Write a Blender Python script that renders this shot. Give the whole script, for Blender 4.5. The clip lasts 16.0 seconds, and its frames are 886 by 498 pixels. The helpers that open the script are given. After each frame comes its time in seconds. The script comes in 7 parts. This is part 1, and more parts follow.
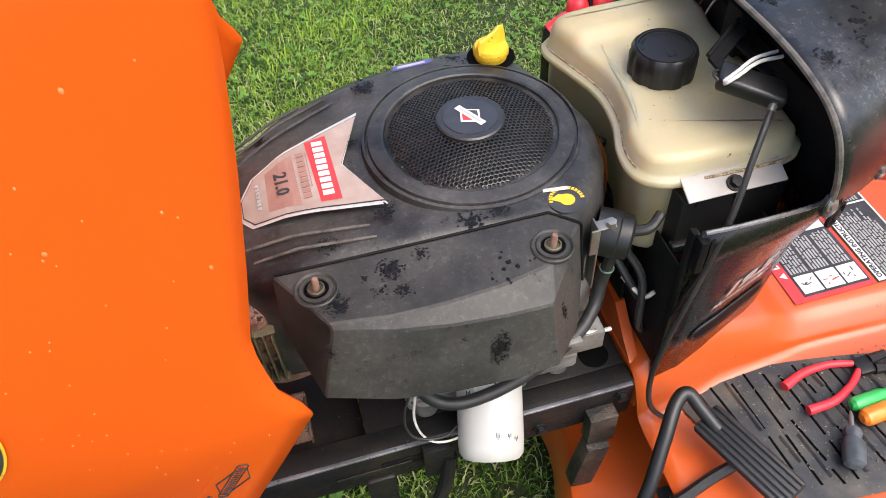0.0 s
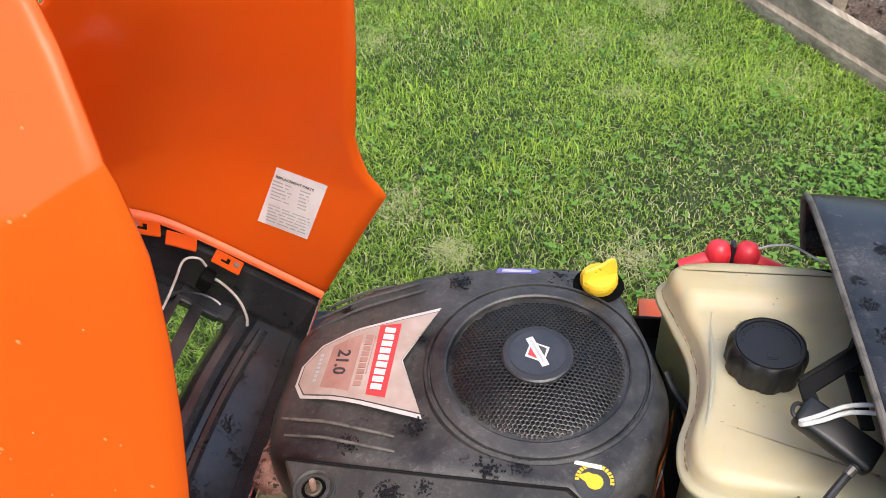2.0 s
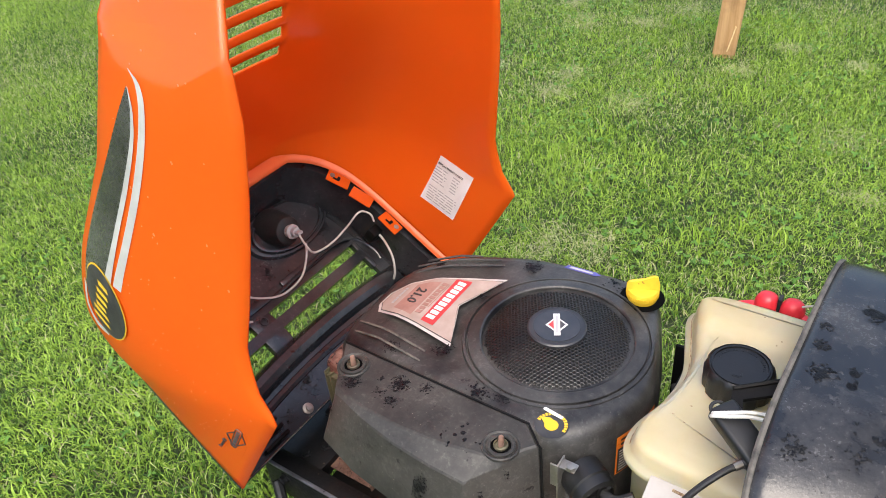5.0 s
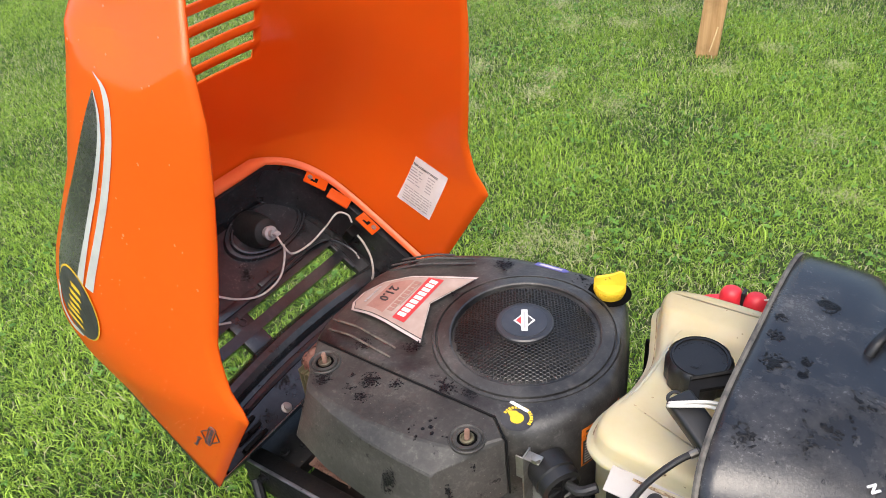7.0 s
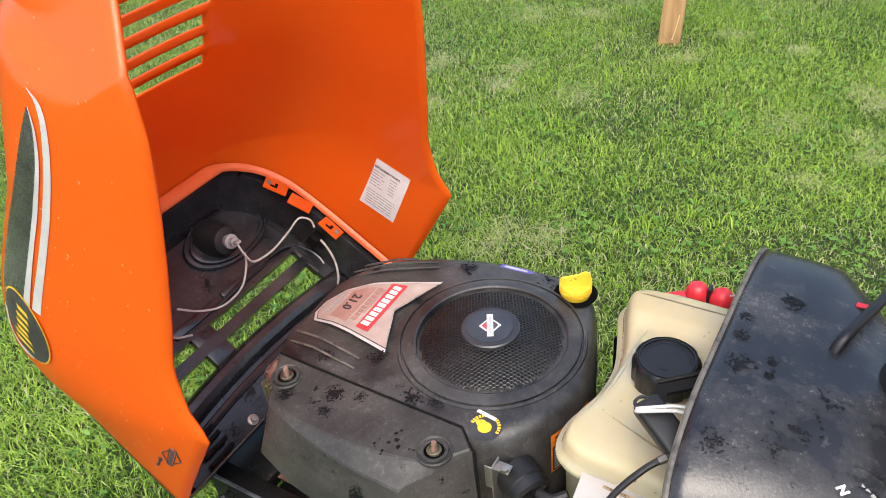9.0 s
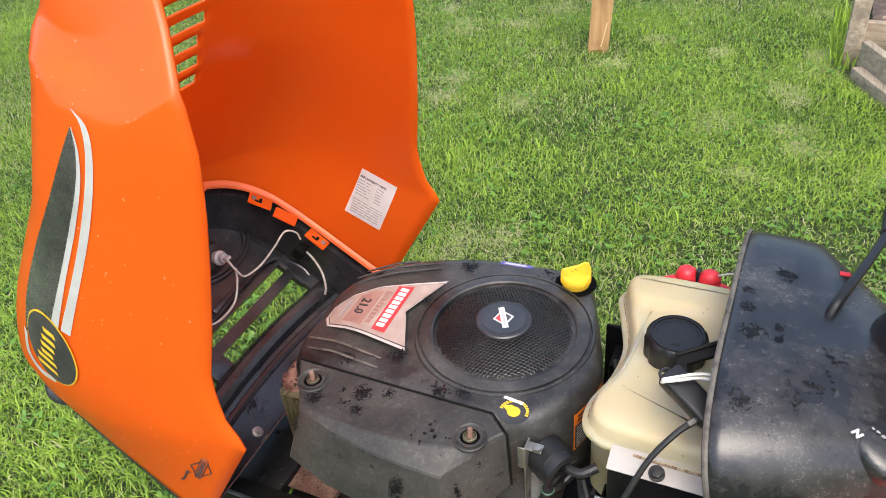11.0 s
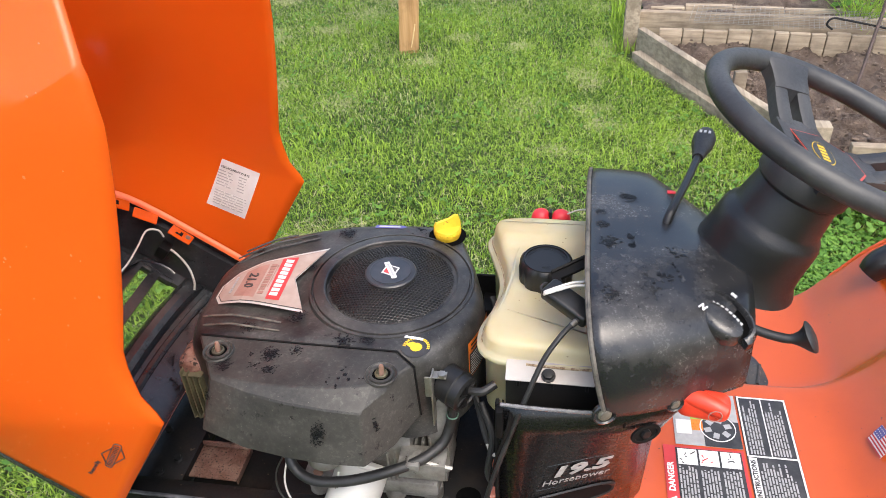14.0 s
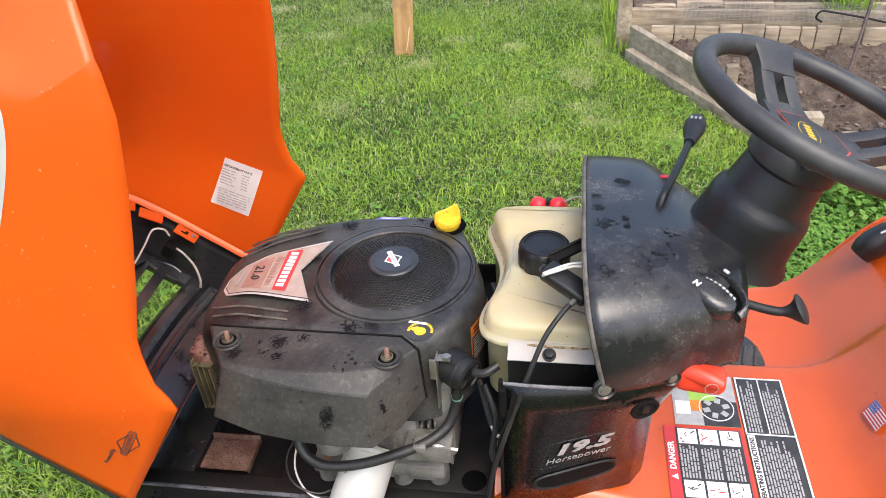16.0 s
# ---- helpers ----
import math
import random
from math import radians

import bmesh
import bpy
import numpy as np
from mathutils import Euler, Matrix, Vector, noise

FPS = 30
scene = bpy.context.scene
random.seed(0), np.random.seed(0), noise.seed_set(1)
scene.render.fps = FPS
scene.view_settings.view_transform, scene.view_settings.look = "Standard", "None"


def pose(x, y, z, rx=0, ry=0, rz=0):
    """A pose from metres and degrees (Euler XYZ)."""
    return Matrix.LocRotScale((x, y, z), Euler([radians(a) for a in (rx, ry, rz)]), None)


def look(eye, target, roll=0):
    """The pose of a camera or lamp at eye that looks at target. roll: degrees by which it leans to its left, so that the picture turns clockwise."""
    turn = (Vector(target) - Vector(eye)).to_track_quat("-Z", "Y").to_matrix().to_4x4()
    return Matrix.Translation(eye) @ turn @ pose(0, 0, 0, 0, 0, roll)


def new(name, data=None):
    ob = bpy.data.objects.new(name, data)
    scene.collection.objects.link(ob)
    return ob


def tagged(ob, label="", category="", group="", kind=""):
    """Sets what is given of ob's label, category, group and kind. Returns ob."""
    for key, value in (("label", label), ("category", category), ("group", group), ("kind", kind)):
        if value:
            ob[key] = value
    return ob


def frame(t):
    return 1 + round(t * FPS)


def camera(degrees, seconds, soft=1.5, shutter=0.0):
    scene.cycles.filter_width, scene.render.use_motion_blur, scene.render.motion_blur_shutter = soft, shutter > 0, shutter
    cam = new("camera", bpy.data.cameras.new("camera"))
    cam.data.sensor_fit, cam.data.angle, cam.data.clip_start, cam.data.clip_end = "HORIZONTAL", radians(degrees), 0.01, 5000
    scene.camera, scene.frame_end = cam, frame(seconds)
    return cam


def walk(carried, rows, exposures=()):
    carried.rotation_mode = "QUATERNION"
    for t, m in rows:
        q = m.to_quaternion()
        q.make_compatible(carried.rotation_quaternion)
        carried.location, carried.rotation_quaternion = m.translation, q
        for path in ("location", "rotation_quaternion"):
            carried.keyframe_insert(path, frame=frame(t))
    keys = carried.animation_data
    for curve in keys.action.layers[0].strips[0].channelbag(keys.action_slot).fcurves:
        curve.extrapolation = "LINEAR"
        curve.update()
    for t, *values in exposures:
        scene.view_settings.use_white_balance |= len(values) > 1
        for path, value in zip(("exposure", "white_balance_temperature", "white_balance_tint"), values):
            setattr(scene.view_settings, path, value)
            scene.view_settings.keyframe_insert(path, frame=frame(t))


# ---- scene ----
cam = camera(60.2, 16.0, soft=0.5)
PATH = [
    (0, (-0.189, -0.656, 1.341), (0.096, 0.621, -0.171), -4.1),
    (0.5, (-0.169, -0.698, 1.422), (0.078, 0.637, -0.047), -4.1),
    (1, (-0.004, -0.682, 1.422), (0.097, 0.694, -0.026), -4.5),
    (1.5, (0.042, -0.617, 1.448), (-0.028, 0.794, 0.032), -4.5),
    (2, (0.024, -0.54, 1.442), (-0.29, 0.893, 0.083), -5.6),
    (2.5, (0.194, -0.565, 1.436), (-0.437, 0.836, 0.156), -7.5),
    (3, (0.318, -0.636, 1.466), (-0.46, 0.722, 0.221), -7.1),
    (3.5, (0.346, -0.67, 1.469), (-0.544, 0.652, 0.26), -6.6),
    (4, (0.345, -0.676, 1.467), (-0.616, 0.621, 0.286), -5.9),
    (6.5, (0.375, -0.689, 1.476), (-0.618, 0.592, 0.305), -6.0),
    (7, (0.387, -0.678, 1.472), (-0.59, 0.619, 0.303), -6.3),
    (7.5, (0.382, -0.667, 1.473), (-0.582, 0.636, 0.301), -6.3),
    (8, (0.372, -0.663, 1.475), (-0.589, 0.639, 0.301), -6.6),
    (8.5, (0.374, -0.656, 1.477), (-0.571, 0.652, 0.296), -6.9),
    (9, (0.385, -0.645, 1.472), (-0.528, 0.677, 0.281), -6.9),
    (9.2, (0.392, -0.642, 1.474), (-0.512, 0.685, 0.281), -6.8),
    (11.3, (0.278, -0.807, 1.5), (-0.408, 0.66, 0.326), -5.9),
    (11.5, (0.26, -0.861, 1.496), (-0.379, 0.631, 0.327), -5.7),
    (12, (0.243, -0.937, 1.494), (-0.292, 0.596, 0.326), -4.8),
    (12.5, (0.258, -0.94, 1.495), (-0.194, 0.623, 0.333), -4.2),
    (13, (0.271, -0.922, 1.49), (-0.11, 0.655, 0.321), -3.7),
    (13.5, (0.263, -0.903, 1.483), (-0.071, 0.682, 0.31), -3.3),
    (14, (0.253, -0.891, 1.49), (-0.05, 0.695, 0.311), -3.1),
    (14.5, (0.257, -0.898, 1.486), (-0.033, 0.688, 0.302), -3.1),
    (15, (0.262, -0.914, 1.483), (-0.025, 0.673, 0.3), -3.3),
    (15.5, (0.263, -0.93, 1.488), (-0.03, 0.661, 0.311), -3.8),
    (16, (0.256, -0.933, 1.487), (-0.045, 0.663, 0.319), -4.4),
]
walk(cam, [(t, look(eye, target, roll)) for t, eye, target, roll in PATH], [(0.0, 1.28), (0.5, 1.02), (1.0, 1.10), (2.5, 1.32), (16.0, 1.32)])

# ---- light ----
world = bpy.data.worlds.new("sky")
scene.world = world
world.use_nodes = True
wn = world.node_tree.nodes
sky = wn.new("ShaderNodeTexSky")
sky.sky_type = "NISHITA"
sky.sun_disc = False
sky.sun_elevation, sky.sun_rotation = radians(60), radians(150)
sky.air_density, sky.dust_density, sky.ozone_density = 1.0, 4.0, 1.0
world.node_tree.links.new(sky.outputs["Color"], wn["Background"].inputs["Color"])
wn["Background"].inputs["Strength"].default_value = 0.15
sun = new("sun", bpy.data.lights.new("sun", "SUN"))
sun.data.energy, sun.data.angle, sun.data.color = 0.9, radians(45), (1.0, 0.95, 0.88)
sun.matrix_world = look((1.3, -2.25, 4.5), (0, 0, 0))
scene.view_settings.exposure = 1.4


# ---- materials ----
def shader(name, rough=0.5, metal=0.0):
    m = bpy.data.materials.new(name)
    m.use_nodes = True
    n, l = m.node_tree.nodes, m.node_tree.links
    b = n["Principled BSDF"]
    b.inputs["Roughness"].default_value, b.inputs["Metallic"].default_value = rough, metal
    return m, n, l, b


def noise_mask(n, l, scale, lo, hi, detail=6.0, rough=0.6, stretch=None):
    """A 0 to 1 mask from noise at that many waves a metre."""
    co = n.new("ShaderNodeTexCoord")
    t = n.new("ShaderNodeTexNoise")
    t.inputs["Scale"].default_value, t.inputs["Detail"].default_value, t.inputs["Roughness"].default_value = scale, detail, rough
    if stretch:
        mp = n.new("ShaderNodeMapping")
        mp.inputs["Scale"].default_value = stretch
        l.new(co.outputs["Object"], mp.inputs["Vector"])
        l.new(mp.outputs["Vector"], t.inputs["Vector"])
    else:
        l.new(co.outputs["Object"], t.inputs["Vector"])
    r = n.new("ShaderNodeMapRange")
    r.inputs["From Min"].default_value, r.inputs["From Max"].default_value = lo, hi
    l.new(t.outputs["Fac"], r.inputs["Value"])
    return r.outputs["Result"]


def blend(n, l, fac, a, b):
    x = n.new("ShaderNodeMix")
    x.data_type = "RGBA"
    l.new(fac, x.inputs["Factor"])
    for sock, v in ((x.inputs["A"], a), (x.inputs["B"], b)):
        if isinstance(v, tuple):
            sock.default_value = (*v, 1)
        else:
            l.new(v, sock)
    return x.outputs["Result"]


def value(n, l, fac, lo, hi):
    r = n.new("ShaderNodeMapRange")
    r.inputs["To Min"].default_value, r.inputs["To Max"].default_value = lo, hi
    l.new(fac, r.inputs["Value"])
    return r.outputs["Result"]


def bump(n, l, b, height, strength, distance):
    k = n.new("ShaderNodeBump")
    k.inputs["Strength"].default_value, k.inputs["Distance"].default_value = strength, distance
    l.new(height, k.inputs["Height"])
    l.new(k.outputs["Normal"], b.inputs["Normal"])


def surface(name, base, other, scale=8.0, fine=120.0, rough=(0.4, 0.55), metal=0.0, relief=0.15, depth=0.0006, lo=0.4, hi=0.65, speck=None, speck_scale=300.0, speck_lo=0.68):
    """Two-tone surface: broad stains of the second colour, fine grain in gloss and relief, and optional specks."""
    m, n, l, b = shader(name, rough[0], metal)
    broad = noise_mask(n, l, scale, lo, hi)
    grain = noise_mask(n, l, fine, 0.3, 0.7)
    col = blend(n, l, broad, base, other)
    if speck:
        col = blend(n, l, noise_mask(n, l, speck_scale, speck_lo, speck_lo + 0.04, 2.0), col, speck)
    l.new(col, b.inputs["Base Color"])
    l.new(value(n, l, grain, rough[0], rough[1]), b.inputs["Roughness"])
    bump(n, l, b, grain, relief, depth)
    return m


def math_node(n, l, op, a, b):
    """One step of arithmetic on sockets or numbers."""
    x = n.new("ShaderNodeMath")
    x.operation = op
    for sock, v in ((x.inputs[0], a), (x.inputs[1], b)):
        if isinstance(v, (int, float)):
            sock.default_value = v
        else:
            l.new(v, sock)
    return x.outputs[0]


def wet_plastic(name, base, dust, rough=(0.42, 0.62), dust_lo=0.45, dust_scale=7.0, gloss=0.3):
    """Black moulded plastic: patchy brown dust with fine grit, rubbed clean spots, and small dried drop marks."""
    m, n, l, b = shader(name)
    broad = noise_mask(n, l, dust_scale, dust_lo, dust_lo + 0.22, 9.0, 0.68)
    grain = noise_mask(n, l, 320.0, 0.3, 0.7)
    grit = noise_mask(n, l, 150.0, 0.50, 0.72, 4.0, 0.7)
    film = math_node(n, l, "MULTIPLY", broad, value(n, l, grit, 0.55, 1.1))
    col = blend(n, l, film, base, dust)
    col = blend(n, l, noise_mask(n, l, 75.0, 0.60, 0.85, 5.0, 0.75), col, tuple(c * 1.25 for c in dust))
    col = blend(n, l, noise_mask(n, l, 38.0, 0.60, 0.66, 7.0, 0.75), col, tuple(c * 0.5 for c in base))
    col = blend(n, l, noise_mask(n, l, 520.0, 0.77, 0.80, 1.0), col, (0.20, 0.18, 0.15))
    l.new(col, b.inputs["Base Color"])
    l.new(value(n, l, math_node(n, l, "MULTIPLY", grain, film), rough[0], rough[1]), b.inputs["Roughness"])
    b.inputs["Specular IOR Level"].default_value = gloss
    bump(n, l, b, grain, 0.25, 0.0005)
    return m


def lit_through(m, share):
    """Thin plastic that lets part of the daylight through."""
    n, l = m.node_tree.nodes, m.node_tree.links
    b = n["Principled BSDF"]
    tr = n.new("ShaderNodeBsdfTranslucent")
    l.new(b.inputs["Base Color"].links[0].from_socket, tr.inputs["Color"])
    mx = n.new("ShaderNodeMixShader")
    mx.inputs["Fac"].default_value = share
    l.new(b.outputs["BSDF"], mx.inputs[1])
    l.new(tr.outputs["BSDF"], mx.inputs[2])
    l.new(mx.outputs["Shader"], n["Material Output"].inputs["Surface"])
    return m


def coated(m, weight=0.45, rough=0.30):
    """A thick clear gloss over the surface."""
    b = m.node_tree.nodes["Principled BSDF"]
    b.inputs["Coat Weight"].default_value, b.inputs["Coat Roughness"].default_value, b.inputs["Coat IOR"].default_value = weight, rough, 1.5
    return m


ORANGE = lit_through(coated(surface("orange_plastic", (0.90, 0.160, 0.012), (0.91, 0.176, 0.015), 3.0, 400.0, (0.17, 0.27), 0, 0.06, 0.0002, 0.35, 0.7, (0.9, 0.3, 0.12), 330.0, 0.80), 0.32, 0.07), 0.46)
ORANGE_STEEL = coated(surface("orange_painted_steel", (0.51, 0.078, 0.007), (0.44, 0.065, 0.006), 6.0, 300.0, (0.34, 0.48), 0, 0.08, 0.0003, 0.45, 0.75, (0.10, 0.045, 0.025), 110.0, 0.73), 0.6, 0.16)
# paler orange for the nose lip: sky reflection is put into the colour
ORANGE_SHEEN = surface("orange_sky_sheen", (0.80, 0.17, 0.05), (0.74, 0.14, 0.04), 9.0, 300.0, (0.3, 0.4))
BLACK = wet_plastic("black_dusty_plastic", (0.0095, 0.0095, 0.0102), (0.086, 0.083, 0.077), (0.32, 0.58), 0.38, 9.0, 0.42)
COVER = wet_plastic("dusty_air_cover_plastic", (0.016, 0.0158, 0.0152), (0.072, 0.068, 0.060), (0.40, 0.64), 0.34, 7.0, 0.32)
COWL = wet_plastic("worn_black_cowl_plastic", (0.0125, 0.0130, 0.0148), (0.085, 0.081, 0.075), (0.22, 0.42), 0.46, 10.0, 0.55)
GLOSS = surface("smooth_black_plastic", (0.006, 0.006, 0.0065), (0.014, 0.0135, 0.013), 9.0, 300.0, (0.36, 0.48))
PANEL = coated(surface("glossy_black_panel", (0.005, 0.005, 0.0055), (0.012, 0.011, 0.010), 9.0, 300.0, (0.22, 0.34), 0, 0.04, 0.0002, 0.5, 0.8, (0.16, 0.13, 0.11), 300.0, 0.71), 0.40, 0.17)
PANEL.node_tree.nodes["Principled BSDF"].inputs["Specular IOR Level"].default_value = 0.3
INNER = surface("matt_black_plastic", (0.0045, 0.0045, 0.005), (0.010, 0.0095, 0.009), 12.0, 300.0, (0.5, 0.7))
INNER.node_tree.nodes["Principled BSDF"].inputs["Specular IOR Level"].default_value = 0.12
NOSE_BLACK = wet_plastic("moulded_nose_plastic", (0.020, 0.0215, 0.0245), (0.052, 0.053, 0.056), (0.20, 0.36), 0.44, 8.0, 0.65)
MESH_STEEL = surface("perforated_dark_steel", (0.0085, 0.0080, 0.0075), (0.020, 0.0175, 0.015), 24.0, 300.0, (0.22, 0.36))
RIB_DUST = surface("dust_caught_on_ribs", (0.115, 0.105, 0.088), (0.035, 0.032, 0.029), 60.0, 300.0, (0.6, 0.8), 0, 0.3, 0.0006, 0.45, 0.68)
TANK = lit_through(surface("cream_polyethylene", (0.54, 0.478, 0.305), (0.47, 0.39, 0.215), 9.0, 200.0, (0.30, 0.44), 0, 0.08, 0.0004, 0.45, 0.75, (0.12, 0.075, 0.035), 75.0, 0.735), 0.18)
soft_tank = TANK.node_tree.nodes["Principled BSDF"]
soft_tank.inputs["Subsurface Weight"].default_value, soft_tank.inputs["Subsurface Scale"].default_value = 0.7, 0.05
soft_tank.inputs["Subsurface Radius"].default_value = (1.0, 0.75, 0.4)
WHITE_TAB = surface("white_polyethylene", (0.40, 0.375, 0.345), (0.35, 0.31, 0.27), 15.0, 200.0, (0.4, 0.55))
FRAME = surface("black_painted_steel", (0.007, 0.007, 0.0075), (0.020, 0.015, 0.011), 14.0, 160.0, (0.35, 0.6), 0.0, 0.3, 0.0008, 0.5, 0.7, (0.10, 0.07, 0.045), 90.0, 0.70)
FRAME.node_tree.nodes["Principled BSDF"].inputs["Specular IOR Level"].default_value = 0.35
ALU = surface("cast_aluminium", (0.24, 0.235, 0.22), (0.10, 0.09, 0.078), 22.0, 220.0, (0.42, 0.6), 0.35, 0.4, 0.001, 0.42, 0.68, (0.07, 0.055, 0.04), 70.0, 0.68)
STEEL = surface("zinc_steel", (0.36, 0.35, 0.32), (0.24, 0.22, 0.185), 30.0, 300.0, (0.4, 0.55), 0.9)
RUST = surface("rusty_steel", (0.19, 0.10, 0.065), (0.32, 0.2, 0.15), 22.0, 160.0, (0.6, 0.8), 0.2, 0.4, 0.001)
TRAY_RUST = surface("speckled_rust", (0.125, 0.062, 0.045), (0.20, 0.125, 0.095), 38.0, 200.0, (0.6, 0.85), 0.1, 0.6, 0.002, 0.40, 0.62, (0.022, 0.015, 0.012), 330.0, 0.60)
MUFFLER = surface("flaking_heat_shield", (0.13, 0.058, 0.042), (0.27, 0.165, 0.13), 45.0, 140.0, (0.6, 0.85), 0.1, 0.8, 0.003, 0.42, 0.6, (0.035, 0.022, 0.018), 95.0, 0.55)
OLIVE = surface("dull_olive_metal", (0.13, 0.12, 0.07), (0.08, 0.065, 0.045), 25.0, 160.0, (0.45, 0.65), 0.4, 0.3, 0.0008)
RUBBER = surface("black_rubber", (0.012, 0.012, 0.013), (0.024, 0.0235, 0.023), 20.0, 300.0, (0.42, 0.6))
MAT = surface("dirty_rubber_mat", (0.026, 0.027, 0.030), (0.085, 0.075, 0.060), 22.0, 200.0, (0.32, 0.6), 0, 0.35, 0.001, 0.44, 0.72, (0.26, 0.22, 0.15), 190.0, 0.68)
WHITE = surface("white_enamel", (0.46, 0.455, 0.43), (0.40, 0.39, 0.35), 20.0, 250.0, (0.3, 0.45), 0, 0.05, 0.0003, 0.45, 0.7, (0.1, 0.1, 0.09), 55.0, 0.76)
YELLOW = surface("yellow_plastic", (0.68, 0.45, 0.025), (0.60, 0.36, 0.02), 40.0, 250.0, (0.4, 0.55), 0, 0.1, 0.0005, 0.5, 0.75, (0.2, 0.13, 0.03), 200.0, 0.7)
RED = surface("red_rubber", (0.68, 0.03, 0.045), (0.55, 0.02, 0.03), 30.0, 250.0, (0.35, 0.5))
DECAL = surface("faded_pinkish_decal", (0.40, 0.325, 0.285), (0.30, 0.225, 0.185), 22.0, 300.0, (0.35, 0.55), 0, 0.05, 0.0002, 0.4, 0.7)
PINK = surface("faded_pink_print", (0.34, 0.19, 0.155), (0.28, 0.15, 0.12), 30.0, 300.0, (0.4, 0.55))
DECAL_RED = surface("red_print", (0.52, 0.045, 0.05), (0.45, 0.04, 0.04), 30.0, 300.0, (0.4, 0.5))
PAPER = surface("white_label", (0.72, 0.71, 0.70), (0.64, 0.62, 0.6), 30.0, 300.0, (0.4, 0.55))
CHROME_FILM = surface("dark_metallic_film", (0.22, 0.22, 0.21), (0.06, 0.06, 0.06), 7.0, 300.0, (0.22, 0.34), 0.7, 0.03, 0.0002, 0.3, 0.7)
HUBCAP = surface("satin_black_cap", (0.020, 0.021, 0.024), (0.032, 0.032, 0.034), 20.0, 300.0, (0.28, 0.4))
GRIME = surface("greasy_dirty_steel", (0.016, 0.014, 0.012), (0.060, 0.045, 0.032), 25.0, 120.0, (0.4, 0.7), 0.0, 0.6, 0.002, 0.45, 0.65)
PRINT = surface("worn_white_print", (0.42, 0.41, 0.40), (0.28, 0.27, 0.26), 60.0, 300.0, (0.35, 0.5), 0, 0.05, 0.0002, 0.4, 0.6)
INK = surface("black_print", (0.025, 0.025, 0.027), (0.05, 0.05, 0.05), 40.0, 300.0, (0.4, 0.5))
SILVER = surface("silver_print", (0.62, 0.62, 0.58), (0.52, 0.52, 0.49), 20.0, 300.0, (0.3, 0.4), 0.35)
GREEN = surface("green_handle", (0.04, 0.45, 0.10), (0.03, 0.38, 0.08), 60.0, 300.0, (0.25, 0.35))
AMBER = surface("orange_handle", (0.85, 0.23, 0.02), (0.75, 0.18, 0.02), 60.0, 300.0, (0.25, 0.35))
TIN = surface("grey_handle", (0.075, 0.09, 0.10), (0.05, 0.06, 0.07), 60.0, 300.0, (0.35, 0.5))
BLUE = surface("blue_print", (0.10, 0.10, 0.32), (0.08, 0.08, 0.25), 60.0, 300.0, (0.4, 0.5))
LIME = surface("lime_print", (0.32, 0.5, 0.08), (0.28, 0.45, 0.07), 60.0, 300.0, (0.4, 0.5))
GREY = surface("grey_print", (0.4, 0.4, 0.4), (0.33, 0.33, 0.33), 60.0, 300.0, (0.4, 0.5))
WIRE_WHITE = surface("white_wire", (0.58, 0.57, 0.53), (0.42, 0.40, 0.36), 60.0, 300.0, (0.4, 0.5))
DIRT = surface("garden_soil", (0.088, 0.060, 0.043), (0.175, 0.128, 0.095), 14.0, 90.0, (0.85, 0.95), 0, 0.9, 0.012, 0.4, 0.65, (0.26, 0.21, 0.16), 60.0, 0.68)


def timber(name, a, c, along, rough=(0.7, 0.85)):
    m, n, l, b = shader(name)
    stretch = [1.0, 1.0, 1.0]
    stretch[along] = 0.05
    streak = noise_mask(n, l, 60.0, 0.35, 0.65, 6.0, 0.6, stretch)
    stain = noise_mask(n, l, 6.0, 0.45, 0.7)
    col = blend(n, l, streak, a, c)
    col = blend(n, l, stain, col, tuple(v * 0.6 for v in c))
    l.new(col, b.inputs["Base Color"])
    l.new(value(n, l, streak, *rough), b.inputs["Roughness"])
    bump(n, l, b, streak, 0.4, 0.002)
    return m


WOOD_X = timber("weathered_board_a", (0.44, 0.36, 0.255), (0.25, 0.195, 0.135), 0)
WOOD_Y = timber("weathered_board_b", (0.40, 0.335, 0.245), (0.235, 0.19, 0.135), 1)
POST = timber("pine_post", (0.60, 0.36, 0.17), (0.45, 0.25, 0.105), 2)


def leaf_material(name, young, old, dry):
    m, n, l, b = shader(name, 0.45)
    at = n.new("ShaderNodeAttribute")
    at.attribute_name = "tone"
    ramp = n.new("ShaderNodeValToRGB")
    e = ramp.color_ramp.elements
    e[0].color, e[1].color = (*old, 1), (*dry, 1)
    e[1].position = 1.0
    mid = e.new(0.7)
    mid.color = (*young, 1)
    e2 = e.new(0.9)
    e2.color = (*young, 1)
    l.new(at.outputs["Fac"], ramp.inputs["Fac"])
    l.new(ramp.outputs["Color"], b.inputs["Base Color"])
    b.inputs["Specular IOR Level"].default_value = 0.3
    tr = n.new("ShaderNodeBsdfTranslucent")
    l.new(ramp.outputs["Color"], tr.inputs["Color"])
    mx = n.new("ShaderNodeMixShader")
    mx.inputs["Fac"].default_value = 0.35
    l.new(b.outputs["BSDF"], mx.inputs[1])
    l.new(tr.outputs["BSDF"], mx.inputs[2])
    l.new(mx.outputs["Shader"], n["Material Output"].inputs["Surface"])
    return m


